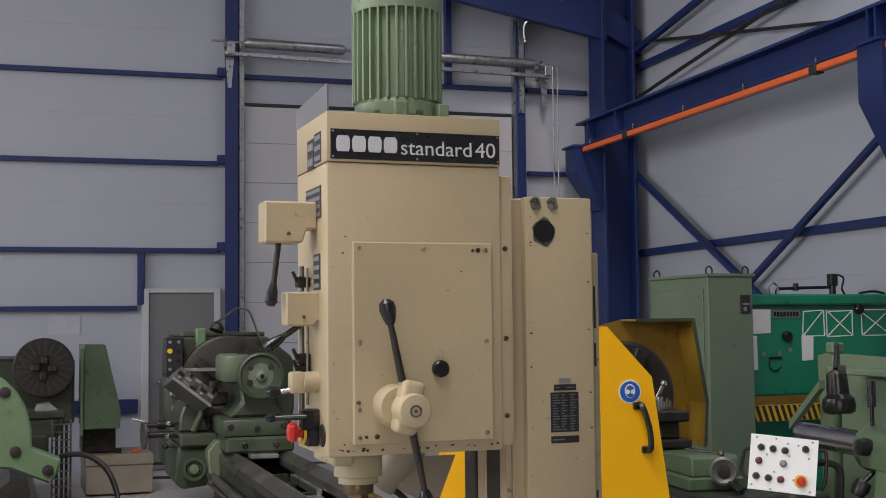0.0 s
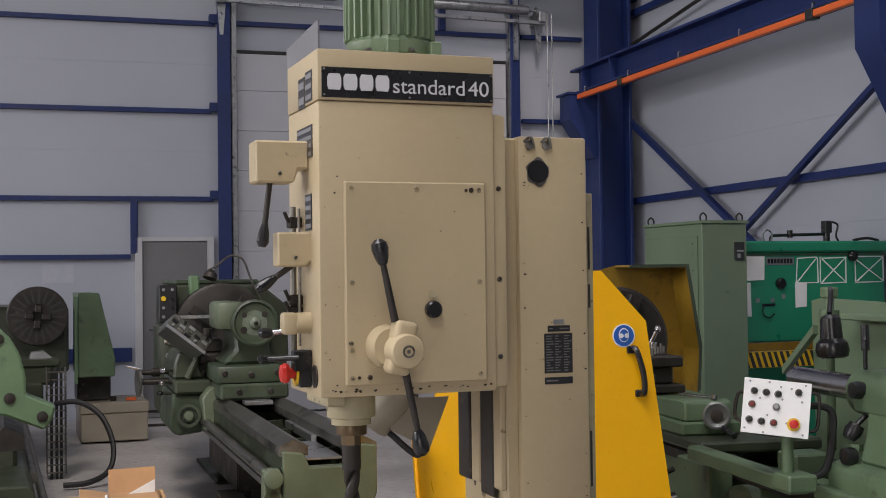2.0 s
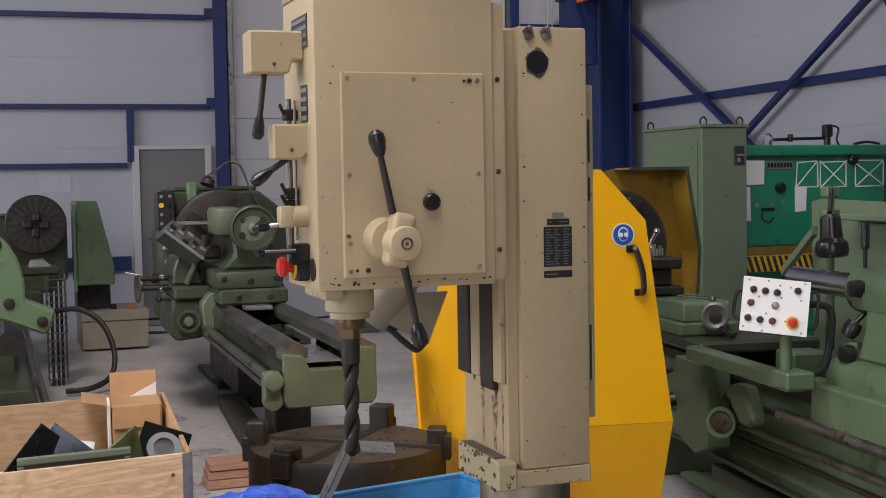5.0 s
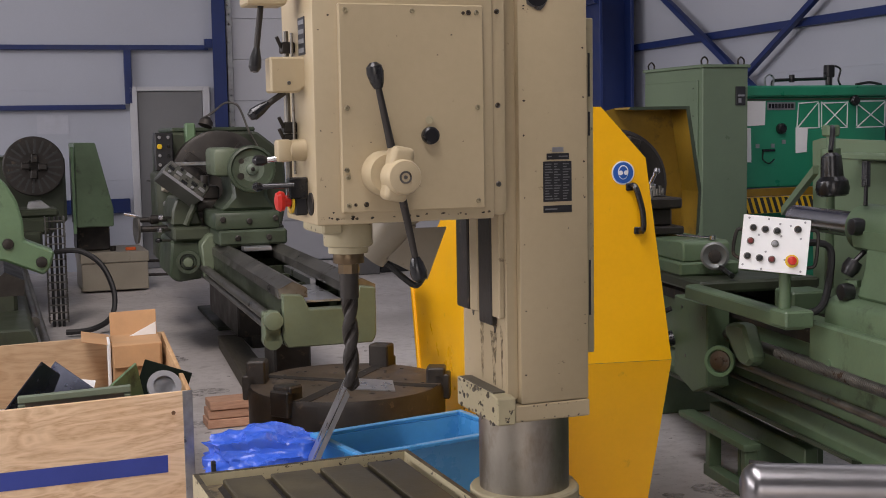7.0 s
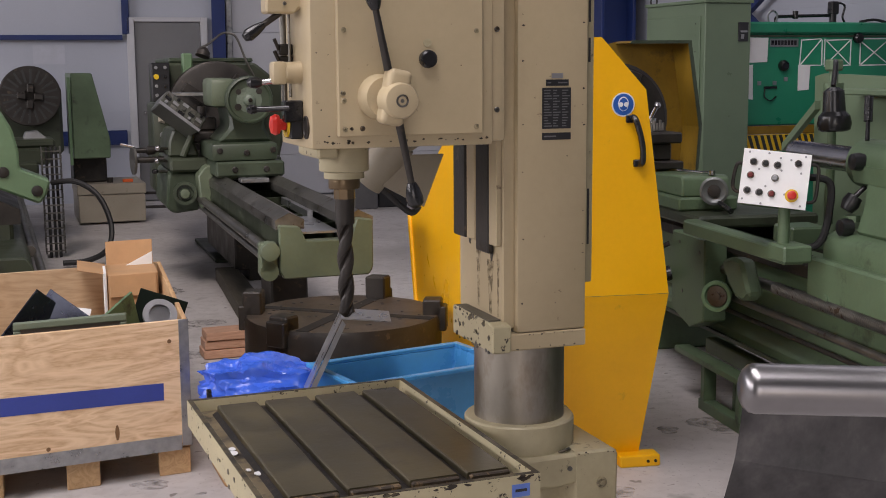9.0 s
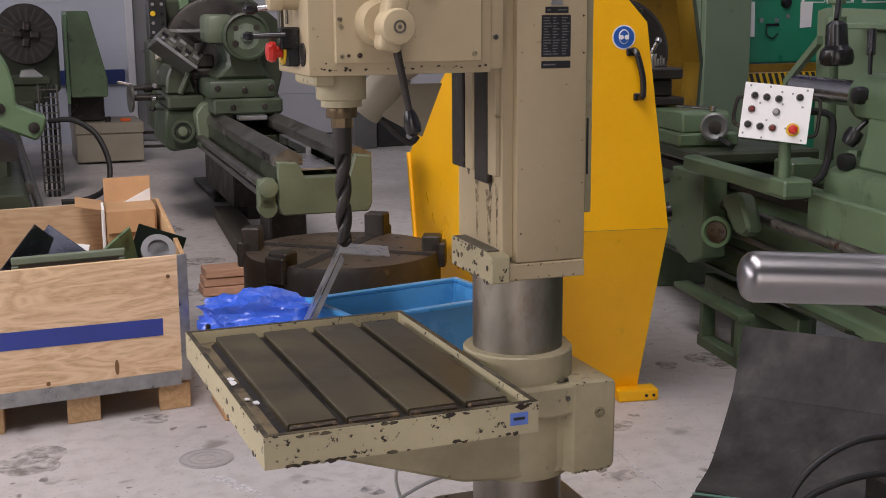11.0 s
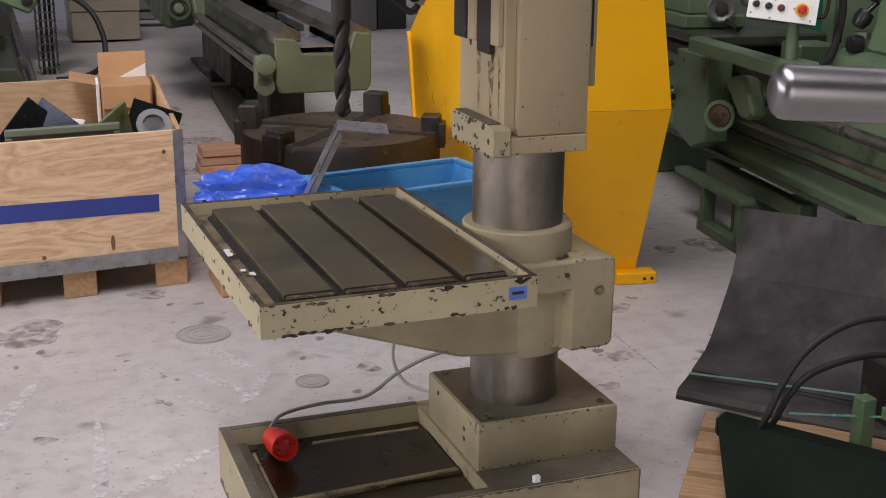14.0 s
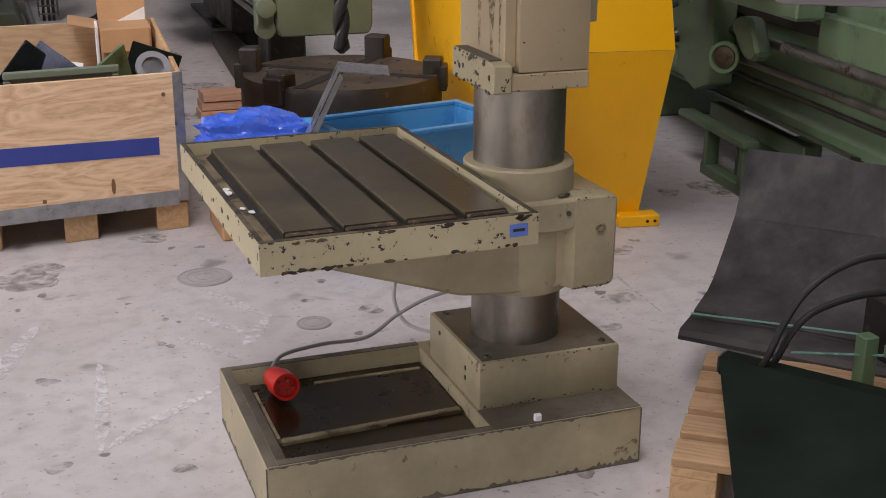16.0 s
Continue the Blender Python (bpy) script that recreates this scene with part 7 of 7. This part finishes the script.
box(bm, 6.16, 8.885, 1.315, 6.29, 8.899, 1.335, 0.004)
tube(bm, [(6.17, 8.89, 1.32), (6.16, 8.88, 1.25), (6.22, 8.88, 1.215), (6.28, 8.89, 1.25)], 0.006)
part("latch", bm, BLACK, plas, "black bowed latch")
for x, z in ((6.36, 1.375), (6.25, 1.345), (6.10, 1.345)):
    part("label", box(B(), x, 8.893, z, x + 0.035, 8.8995, z + 0.035), SILVER, plas, "small pale label")
bm = B()
tube(bm, [(6.40, 9.1, 1.865), (6.41, 9.1, 1.91), (6.50, 9.1, 1.92), (6.90, 9.1, 1.93), (6.97, 9.1, 1.93)], 0.014)
cyl(bm, (6.60, 9.1, 1.90), (6.60, 9.1, 1.965), 0.024, n=12)
cyl(bm, (6.985, 9.1, 1.865), (6.985, 9.1, 2.02), 0.03, n=14)
box(bm, 6.95, 9.07, 1.94, 7.03, 9.14, 2.05, 0.01)
tube(bm, [(7.03, 9.08, 2.04), (7.09, 9.08, 2.01), (7.07, 9.08, 1.92), (7.10, 9.08, 1.865)], 0.009)
part("gas_valve", bm, BLACK, plas, "black pipe with a valve")
bm = B()
tube(bm, [(6.30, 9.05, 1.865), (6.29, 9.05, 1.93), (6.335, 9.05, 1.965), (6.38, 9.05, 1.93), (6.37, 9.05, 1.865)], 0.008)
part("clevis", bm, GALV, plas)
bm = B()
tube(bm, [(7.15, 8.95, 1.872), (7.28, 8.93, 1.89), (7.42, 8.95, 1.872)], 0.012)
part("top_hose", bm, BLACK_ROUGH, plas)

# ---- wooden crate on a pallet ----
CR = pose(0.715, 4.625, 0, 0, 0, 6) @ Matrix(((1, 0.17, 0, 0), (0, 1, 0, 0), (0, 0, 1, 0), (0, 0, 0, 1)))   # a folding collar, racked out of square
crate = thing("crate", 0.15, 5.1, 0, "open plywood crate with a blue stripe on a pallet base", "crate")


def cp_(name, bm, mat, parent=None, label=""):
    return part(name, bm, mat, parent or crate, label, CR)


W, Dp, zt0, zt1 = 1.20, 1.44, 0.125, 0.597
cp_("front_board", box(B(), -W, 0.0, zt0, -0.012, 0.018, zt1, 0.002), PLY, None, "plywood front with knots")
cp_("back_board", box(B(), -W, Dp - 0.018, zt0, 0.0, Dp, zt1, 0.002), PLY_SHADED)
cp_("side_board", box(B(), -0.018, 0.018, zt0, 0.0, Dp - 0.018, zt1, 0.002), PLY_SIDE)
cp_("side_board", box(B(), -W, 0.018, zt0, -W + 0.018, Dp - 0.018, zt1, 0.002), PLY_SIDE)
cp_("bottom_board", box(B(), -W + 0.018, 0.018, zt0, -0.018, Dp - 0.018, zt0 + 0.018), PLY)
bm = B()
prism(bm, [(-W, 0.322), (-0.098, 0.299), (-0.097, 0.364), (-W, 0.389)], "y", -0.0022, -0.0003)
cp_("painted_stripe", bm, BLUE_PAINT, None, "blue painted stripe")
bm = B()
box(bm, -0.034, -0.003, zt0 - 0.01, 0.003, -0.0004, zt1 + 0.002)
box(bm, 0.0004, -0.003, zt0 - 0.01, 0.003, 0.045, zt1 + 0.002)
an = cp_("corner_angle", bm, GALV, None, "galvanised corner angle")
for k in range(7):
    bm = B()
    cyl(bm, (-0.018, -0.003, 0.17 + k * 0.066), (-0.018, -0.005, 0.17 + k * 0.066), 0.005, n=8)
    cp_("rivet", bm, GALV, an)
bm = B()
box(bm, -W, -0.003, zt0 - 0.024, -0.036, -0.0004, zt0 + 0.032)
cp_("base_angle", bm, GALV, None, "galvanised lower edge")
for x, z, h in ((-0.274, 0.198, 0.075), (-0.52, 0.17, 0.02), (-0.07, 0.52, 0.012)):
    bm = B()
    cyl(bm, (x, -0.0002, z), (x, -0.0008, z), 0.008, n=12)
    bm.transform(Matrix.Translation((0, 0, z)) @ Matrix.Diagonal((1, 1, max(1, h / 0.02), 1)) @ Matrix.Translation((0, 0, -z)))
    cp_("knot", bm, material("dark_knot", (0.20, 0.10, 0.04), 0.7, vary=0.2), None, "dark knot")
for x in (-0.062, -0.40, -0.74, -1.13):
    for y in (0.02, 0.66, 1.30):
        cp_("pallet_block", box(B(), x - 0.062, y, 0.0, x + 0.058, y + 0.10, 0.10, 0.003), SAWN, None)
for y in (0.03, 0.62, 1.30):
    cp_("pallet_board", box(B(), -W, y, 0.10, 0.0, y + 0.12, 0.122, 0.002), SAWN_X, None)

# what lies in the crate
def loose(name, bm, mat, label, cat):
    return tagged(part(name, bm, mat, None, "", CR), label, cat)


def slab(w, h, t, m, bev=0.002):
    bm = B()
    box(bm, -w / 2, -t / 2, 0, w / 2, t / 2, h, bev)
    bm.transform(m)
    return bm


fr = thing("filter_frame", *(CR @ Vector((-0.42, 0.12, 0.30))), "grey-green framed panel leaning in the crate", "panel")
bm = B()
for a in ((-0.62, 0.045, 0.30, -0.595, 0.075, 0.60), (-0.245, 0.045, 0.30, -0.22, 0.075, 0.60), (-0.62, 0.045, 0.605, -0.22, 0.075, 0.63)):
    box(bm, *a, 0.003)
part("frame", bm, material("grey_green_frame", (0.16, 0.20, 0.14), 0.5), fr, "", CR)
part("pane", box(B(), -0.595, 0.055, 0.30, -0.245, 0.068, 0.605), material("brown_grey_pane", (0.12, 0.105, 0.09), 0.35), fr, "brownish plain pane", CR)
loose("steel_sheet", slab(0.27, 0.31, 0.006, pose(-0.66, 0.42, 0.37, 12, 0, 30) @ pose(0, 0, 0, 0, 40, 0)), BLUED, "dark steel sheet standing on its corner in the crate", "sheet")
loose("steel_sheet", slab(0.22, 0.22, 0.006, pose(-0.54, 0.46, 0.43, -8, 0, -20) @ pose(0, 0, 0, 0, 35, 0)), BLUED, "dull steel sheet leaning in the crate", "sheet")
loose("paper_sheet", slab(0.13, 0.075, 0.003, pose(-0.42, 0.72, 0.475, -35, 10, -8)), PAPER, "white sheet lying on the scrap", "paper")
loose("paper_sheet", slab(0.40, 0.10, 0.003, pose(-0.85, 0.25, 0.50, -70, 4, 12)), PAPER, "pale sheet lying on the scrap", "paper")
loose("painted_sheet", slab(0.16, 0.24, 0.012, pose(-0.20, 0.30, 0.42, 6, 0, 48) @ pose(0, 0, 0, 0, -22, 0)), GREEN_LIGHT, "green painted panel standing in the crate", "panel")
loose("painted_sheet", slab(0.20, 0.22, 0.012, pose(-0.13, 0.38, 0.42, 0, 0, -10) @ pose(0, 0, 0, 0, 20, 0)), BLACK_SHEET, "dark green panel standing in the crate", "panel")
bm = B()
turned(bm, [(0, 0.042), (0, 0.066), (0.012, 0.066), (0.012, 0.042), (0, 0.042)], (0, 0, 0), (0, 0, 1), 36)
bm.transform(pose(-0.095, 0.10, 0.60, 50, 0, 10))
loose("metal_ring", bm, SILVER, "pale flat metal ring on top of the scrap", "ring")
bm = B()
box(bm, -0.60, 0.10, 0.15, -0.05, 1.0, 0.40, 0.01)
loose("scrap_heap", bm, DARK_STEEL, "dark scrap under the loose parts", "scrap")
cb = thing("cardboard_box", *(CR @ Vector((-0.17, 0.85, 0.40))), "open brown cardboard box with raised flaps", "box")
part("box_body", box(B(), -0.26, 1.08, 0.15, -0.035, 1.40, 0.605, 0.003), CARD, cb, "", CR)
part("box_flap", slab(0.21, 0.10, 0.004, pose(-0.148, 1.074, 0.606, 174, 0, 0)), CARD, cb, "folded front flap", CR)
part("box_flap", slab(0.30, 0.13, 0.004, pose(-0.265, 1.24, 0.61, 0, 0, 90) @ pose(0, 0, 0, -78, 0, 0)), CARD, cb, "raised side flap", CR)
part("box_flap", slab(0.22, 0.115, 0.004, pose(-0.148, 1.40, 0.60, -14, 0, 0)), CARD, cb, "raised back flap", CR)
bm = B()
prism(bm, [(-0.17, 0.606), (-0.045, 0.606), (-0.045, 0.665)], "y", 1.33, 1.335)
part("box_paper", bm, PAPER, cb, "white paper inside", CR)
part("box_edge", slab(0.012, 0.30, 0.20, pose(-0.272, 1.18, 0.32, 0, 0, 0)), PAPER, cb, "pale edge of a folded sheet", CR)

# ---- big chuck on a pallet, blue bin, bag and bracket ----


def pallet(name, m, length, width, label, boards=7, group="pallets"):
    root = new(name)
    root.matrix_basis = m
    tagged(root, label, "pallet", group)

    def pp(nm, bm, mat):
        ob = part(nm, bm, mat)
        ob.parent = root
        return ob
    for k in range(boards):
        y = k * (width - 0.10) / (boards - 1)
        pp("top_board", box(B(), 0, y, 0.122, length, y + 0.098, 0.144, 0.002), SAWN_X)
    for x in (0, length / 2 - 0.05, length - 0.10):
        pp("cross_board", box(B(), x, 0, 0.10, x + 0.10, width, 0.122, 0.002), SAWN)
        for y in (0, width / 2 - 0.07, width - 0.14):
            pp("block", box(B(), x, y, 0.022, x + 0.10, y + 0.14, 0.10, 0.002), SAWN)
        pp("runner", box(B(), x, 0, 0.0, x + 0.10, width, 0.022, 0.002), SAWN)
    return root


pallet("pallet", pose(1.10, 4.97, 0, 0, 0, 3), 0.95, 0.72, "worn wooden pallet under the big chuck")
stack_ = thing("board_stack", 1.2, 6.5, 0, "low stack of short reddish boards on the floor", "boards")
for k_ in range(3):
    part("board", box(B(), 1.06 + 0.008 * k_, 6.44 + 0.01 * (k_ % 2), 0.005 + 0.048 * k_, 1.55, 6.60, 0.049 + 0.048 * k_, 0.003), RED_WOOD, stack_)
chuck = thing("lathe_chuck", 1.51, 5.32, 0.144, "very large dark four-jaw chuck lying on a pallet", "chuck")
bm = B()
turned(bm, [(0, 0.40), (0.02, 0.44), (0.26, 0.44), (0.285, 0.43), (0.285, 0.05), (0.26, 0.045)], (1.51, 5.32, 0.146), (0, 0, 1), 64)
part("body", bm, DARK_STEEL, chuck)
# raised black strips: the shade inside the jaw grooves as colour
for k in range(4):
    a = k * 90 + 50
    s = B()
    box(s, 0.0 if k % 2 else 0.028, -0.028, 0.4305, 0.425, 0.028, 0.4345)
    s.transform(pose(1.51, 5.32, 0, 0, 0, a))
    part("groove", s, GROOVE_SHADE, chuck, "flat black strip for the dark of a jaw groove")
bm = B()
turned(bm, [(0, 0.428), (0.0015, 0.428)], (1.51, 5.32, 0.4305), (0, 0, 1), 64)
part("chuck_face", bm, CHUCK_TOP, chuck, "brownish oily face")
for a, up_ in ((158, 0.535), (216, 0.49), (336, 0.50), (50, 0.535)):
    s = B()
    box(s, 0.36, -0.05, 0.425, 0.445, 0.05, up_, 0.008)
    box(s, 0.40, -0.05, 0.36, 0.465, 0.05, 0.47, 0.006)
    s.transform(pose(1.51, 5.32, 0, 0, 0, a))
    part("jaw", s, DARK_STEEL, chuck, "dark stepped jaw")
# bolt holes are dark discs on the face, shade drawn as colour
for k in range(36):
    rr, aa = rnd.uniform(0.12, 0.38), rnd.uniform(0, 6.28)
    bm = B()
    cyl(bm, (1.51 + rr * math.cos(aa), 5.32 + rr * math.sin(aa), 0.430), (1.51 + rr * math.cos(aa), 5.32 + rr * math.sin(aa), 0.4345), 0.008, n=8)
    part("bolt_hole", bm, HATCH_HOLE_DARK, chuck)

bin_ = thing("plastic_bin", 1.27, 4.01, 0, "shallow blue plastic bin with a wide rim", "bin")
BN = pose(1.470, 4.275, 0, 0, 0, 11.5)
tx, ty, bx_, by_, th = 0.31, 0.175, 0.24, 0.11, 0.012


def shell_side(p, q):
    """One sloping wall between two top corners, drawn in towards the smaller floor."""
    bm = B()
    for sx, sy in (p, q):
        for k in (0, 1):
            for z, ax, ay in ((0.02, bx_, by_), (0.43, tx, ty)):
                bm.verts.new((sx * (ax - k * th), sy * (ay - k * th), z))
    bmesh.ops.convex_hull(bm, input=bm.verts)
    return bm


cn = [(-1, -1), (1, -1), (1, 1), (-1, 1)]
for k in range(4):
    part("wall", shell_side(cn[k], cn[(k + 1) % 4]), BLUE_BIN, bin_, "", BN)
part("bottom", box(B(), -bx_, -by_, 0.018, bx_, by_, 0.032), BLUE_BIN, bin_, "", BN)
bm = B()
for x0, y0, x1, y1 in ((-tx - 0.02, -ty - 0.02, -tx + 0.008, ty + 0.02), (tx - 0.008, -ty - 0.02, tx + 0.02, ty + 0.02), (-tx + 0.008, -ty - 0.02, tx - 0.008, -ty + 0.008), (-tx + 0.008, ty - 0.008, tx - 0.008, ty + 0.02)):
    box(bm, x0, y0, 0.43, x1, y1, 0.446, 0.003)
part("rim", bm, BLUE_BIN, bin_, "", BN)
for x in (-0.16, 0.16):
    for y in (-0.06, 0.06):
        part("bin_foot", box(B(), x - 0.03, y - 0.03, 0.0, x + 0.03, y + 0.03, 0.02, 0.003), BLUE_BIN, bin_, "", BN)
# the bag: soft lobes with a few long creases and a knotted corner
bm = B()
bmesh.ops.create_icosphere(bm, subdivisions=5, radius=1.0)
for v in bm.verts:
    p = v.co.copy()
    skew = Vector((p.x * 1.1 + p.z * 0.9, p.y * 2.3 - p.x * 0.5, p.z * 2.6 + p.x * 0.7))
    fold = (1 - abs(noise.noise(skew * 0.85 + Vector((2, 5, 1))))) ** 4
    fine_ = (1 - abs(noise.noise(skew * 1.7 + Vector((8, 1, 3))))) ** 5
    r = 0.80 + 0.22 * noise.noise(p * 1.3 + Vector((4, 0, 2))) + 0.24 * fold + 0.07 * fine_
    v.co = Vector((p.x * r * 0.235, p.y * r * 0.15, max(p.z * r * 0.135, -0.06)))
bm.transform(pose(0.962, 4.50, 0.335, 0, 3, -8))
tagged(part("plastic_bag", bm, BLUE_BAG), "crumpled blue plastic bag lying on a box", "bag")
tagged(part("storage_box", box(B(), 0.80, 4.42, 0.0, 1.10, 4.70, 0.275, 0.006), CARD), "plain cardboard box under the blue bag", "box")
bm = B()
box(bm, 0.745, 4.41, 0.24, 0.762, 4.43, 0.375, 0.003)
box(bm, 0.745, 4.41, 0.24, 0.815, 4.44, 0.258, 0.003)
tagged(part("black_clip", bm, BLACK), "small black clip fixed to the cardboard box", "clip")
brk = B()
q = [(1.042, 0.376), (1.182, 0.649), (1.364, 0.624), (1.364, 0.628), (1.180, 0.6535), (1.037, 0.376)]
prism(brk, q, "y", 4.16, 4.34)
brk.transform(Matrix(((1, 0.27, 0, -0.27 * 4.16), (0, 1, 0, 0), (0, 0, 1, 0), (0, 0, 0, 1))))
prism(brk, [(1.045, 0.376), (1.066, 0.376), (1.196, 0.629), (1.185, 0.646)], "y", 4.157, 4.1602)
tagged(part("angle_bracket", brk, ALU), "bent aluminium sheet bracket standing on the bin", "bracket")

# ---- steel sheets, frames and the near pallet ----
pallet("pallet", pose(1.365, 2.178, 0, 0, 0, -38.5), 1.1, 0.62, "rough wooden pallet under the steel sheets", 5)
ex, ey = Vector((0.652, -0.758, 0)).normalized(), Vector((0.7193, 0.6947, 0))
slide_ = thing("steel_slide", 1.95, 2.65, 0.15, "bent dark steel slide plate lying on a pallet", "steel plate")
o_ = Vector((1.724, 2.767, 0))


def bent_sheet(rows, thick, reach):
    """A sheet bent along its length: rows of (distance along, height)."""
    bm = B()
    up, down = [], []
    for d_, z_ in rows:
        p_ = o_ + ey * d_
        up.append([bm.verts.new((p_.x + ex.x * k, p_.y + ex.y * k, z_)) for k in (0.0, reach)])
        down.append([bm.verts.new((p_.x + ex.x * k, p_.y + ex.y * k, z_ - thick)) for k in (0.0, reach)])
    for i in range(len(rows) - 1):
        bm.faces.new((up[i][0], up[i][1], up[i + 1][1], up[i + 1][0]))
        bm.faces.new((down[i][0], down[i + 1][0], down[i + 1][1], down[i][1]))
        for k in (0, 1):
            bm.faces.new((up[i][k], up[i + 1][k], down[i + 1][k], down[i][k]))
    bm.faces.new((up[0][0], down[0][0], down[0][1], up[0][1]))
    bm.faces.new((up[-1][1], down[-1][1], down[-1][0], up[-1][0]))
    return bm


part("lip", bent_sheet([(0.0, 0.150), (0.015, 0.164), (0.16, 0.162)], 0.012, 1.1), SHEET, slide_, "thick worn lower lip")
part("plate", bent_sheet([(0.158, 0.166), (0.17, 0.168), (0.30, 0.176), (0.36, 0.194), (0.41, 0.220), (0.47, 0.252), (0.53, 0.288), (0.59, 0.325)], 0.007, 1.1), SHEET, slide_)
part("upper_plate", bent_sheet([(0.586, 0.3235), (0.592, 0.3285), (0.62, 0.365), (0.65, 0.407), (0.70, 0.508)], 0.006, 1.1), SHEET, slide_, "upright upper part of the plate")

# black sheet, square tube, hoses and green frame on the near pallet
bm = B()
quad = [(1.616, 2.405, 0.250), (2.06, 1.775, 0.250), (1.84, 1.345, 0.150), (1.392, 1.973, 0.150)]
a = [bm.verts.new(p) for p in quad]
b = [bm.verts.new((p[0], p[1], p[2] - 0.006)) for p in quad]
bm.faces.new(a)
bm.faces.new(b[::-1])
for i in range(4):
    bm.faces.new((a[i], b[i], b[(i + 1) % 4], a[(i + 1) % 4]))
tagged(part("black_sheet", bm, BLACK_SHEET), "greenish black steel sheet sloping down from the pallet", "steel sheet")
bm = B()
k = B()
box(k, 0, -0.024, -0.024, 0.9, 0.024, 0.024, 0.003)
k.transform(pose(1.655, 2.447, 0.214, 0, 0, -55))
tagged(part("square_tube", k, BLACK_SHEET), "black square steel tube", "tube")
bm.free()
# the tube is solid; a dark plate paints its shaded mouth
bm = B()
box(bm, 0.0, -0.02, -0.02, 0.004, 0.02, 0.02)
bm.transform(pose(1.652, 2.451, 0.214, 0, 0, -55))
tagged(part("tube_mouth_dark", bm, HATCH_HOLE_DARK), "dark plate painted as the shaded mouth of the square tube", "tube")
for pts in ([(1.70, 2.40, 0.155), (1.705, 2.34, 0.262), (1.737, 2.335, 0.342), (1.793, 2.335, 0.418), (1.88, 2.33, 0.470), (1.99, 2.32, 0.488), (2.16, 2.30, 0.46), (2.32, 2.26, 0.36)],
            [(1.73, 2.42, 0.155), (1.742, 2.36, 0.24), (1.772, 2.34, 0.322), (1.845, 2.34, 0.368), (2.0, 2.33, 0.390), (2.18, 2.31, 0.35), (2.28, 2.29, 0.25)]):
    bm = B()
    tube(bm, pts, 0.0085, n=10, steps=8)
    tagged(part("hose", bm, BLACK_ROUGH), "thick black hose arching over the steel parts", "hose", "hoses")
gf = thing("steel_trestle", 2.02, 2.36, 0.15, "small green painted steel frame among the sheets", "frame")
for x0, y0, z0, x1, y1, z1 in ((1.95, 2.30, 0.15, 1.99, 2.34, 0.29), (2.14, 2.16, 0.15, 2.18, 2.20, 0.29), (1.95, 2.20, 0.27, 2.22, 2.24, 0.30)):
    part("frame_bar", box(B(), x0, y0, z0, x1, y1, z1, 0.003), GREEN_LIGHT, gf)
bm = B()
box(bm, 2.10, 2.22, 0.15, 2.3, 2.5, 0.32, 0.006)
tagged(part("dark_block", bm, DARK_STEEL), "dark steel block among the sheets", "block")
for p, q in (((1.800, 2.832, 0.178), (1.985, 2.668, 0.182)), ((1.985, 2.668, 0.182), (2.20, 2.36, 0.22)), ((1.83, 2.42, 0.225), (2.10, 2.20, 0.262))):
    bm = B()
    p, q = Vector(p), Vector(q)
    box(bm, -0.006, -0.0008, -(q - p).length / 2, 0.006, 0.0008, (q - p).length / 2)
    bm.transform(Matrix.Translation((p + q) / 2) @ (q - p).to_track_quat("Z", "Y").to_matrix().to_4x4())
    tagged(part("packing_strap", bm, STRAP), "thin green packing strap across the plate", "strap", "straps")

# ---- polished round bar close to the camera, held by a stand ----
bar = thing("round_bar", 1.15, 0.34, 0, "polished steel round bar held out by a stand", "steel bar")
RB = pose(0.402, 0.569, 1.3625, 0, 2.2, -19)
bm = B()
turned(bm, [(0, 0.0070), (0.0015, 0.0100), (0.004, 0.0121), (0.007, 0.0128), (1.0, 0.0128), (1.0, 0.01)], (0, 0, 0), (1, 0, 0), 40)
part("bar", bm, BAR_STEEL, bar, "", RB)
bm = B()
foot_ = RB @ Vector((0.85, 0, 0))
turned(bm, [(0, 0.14), (0.02, 0.14), (0.04, 0.03), (foot_.z + 0.03, 0.03)], (foot_.x, foot_.y, 0), (0, 0, 1), 24)
part("stand", bm, DARK_STEEL, bar, "dark steel stand")
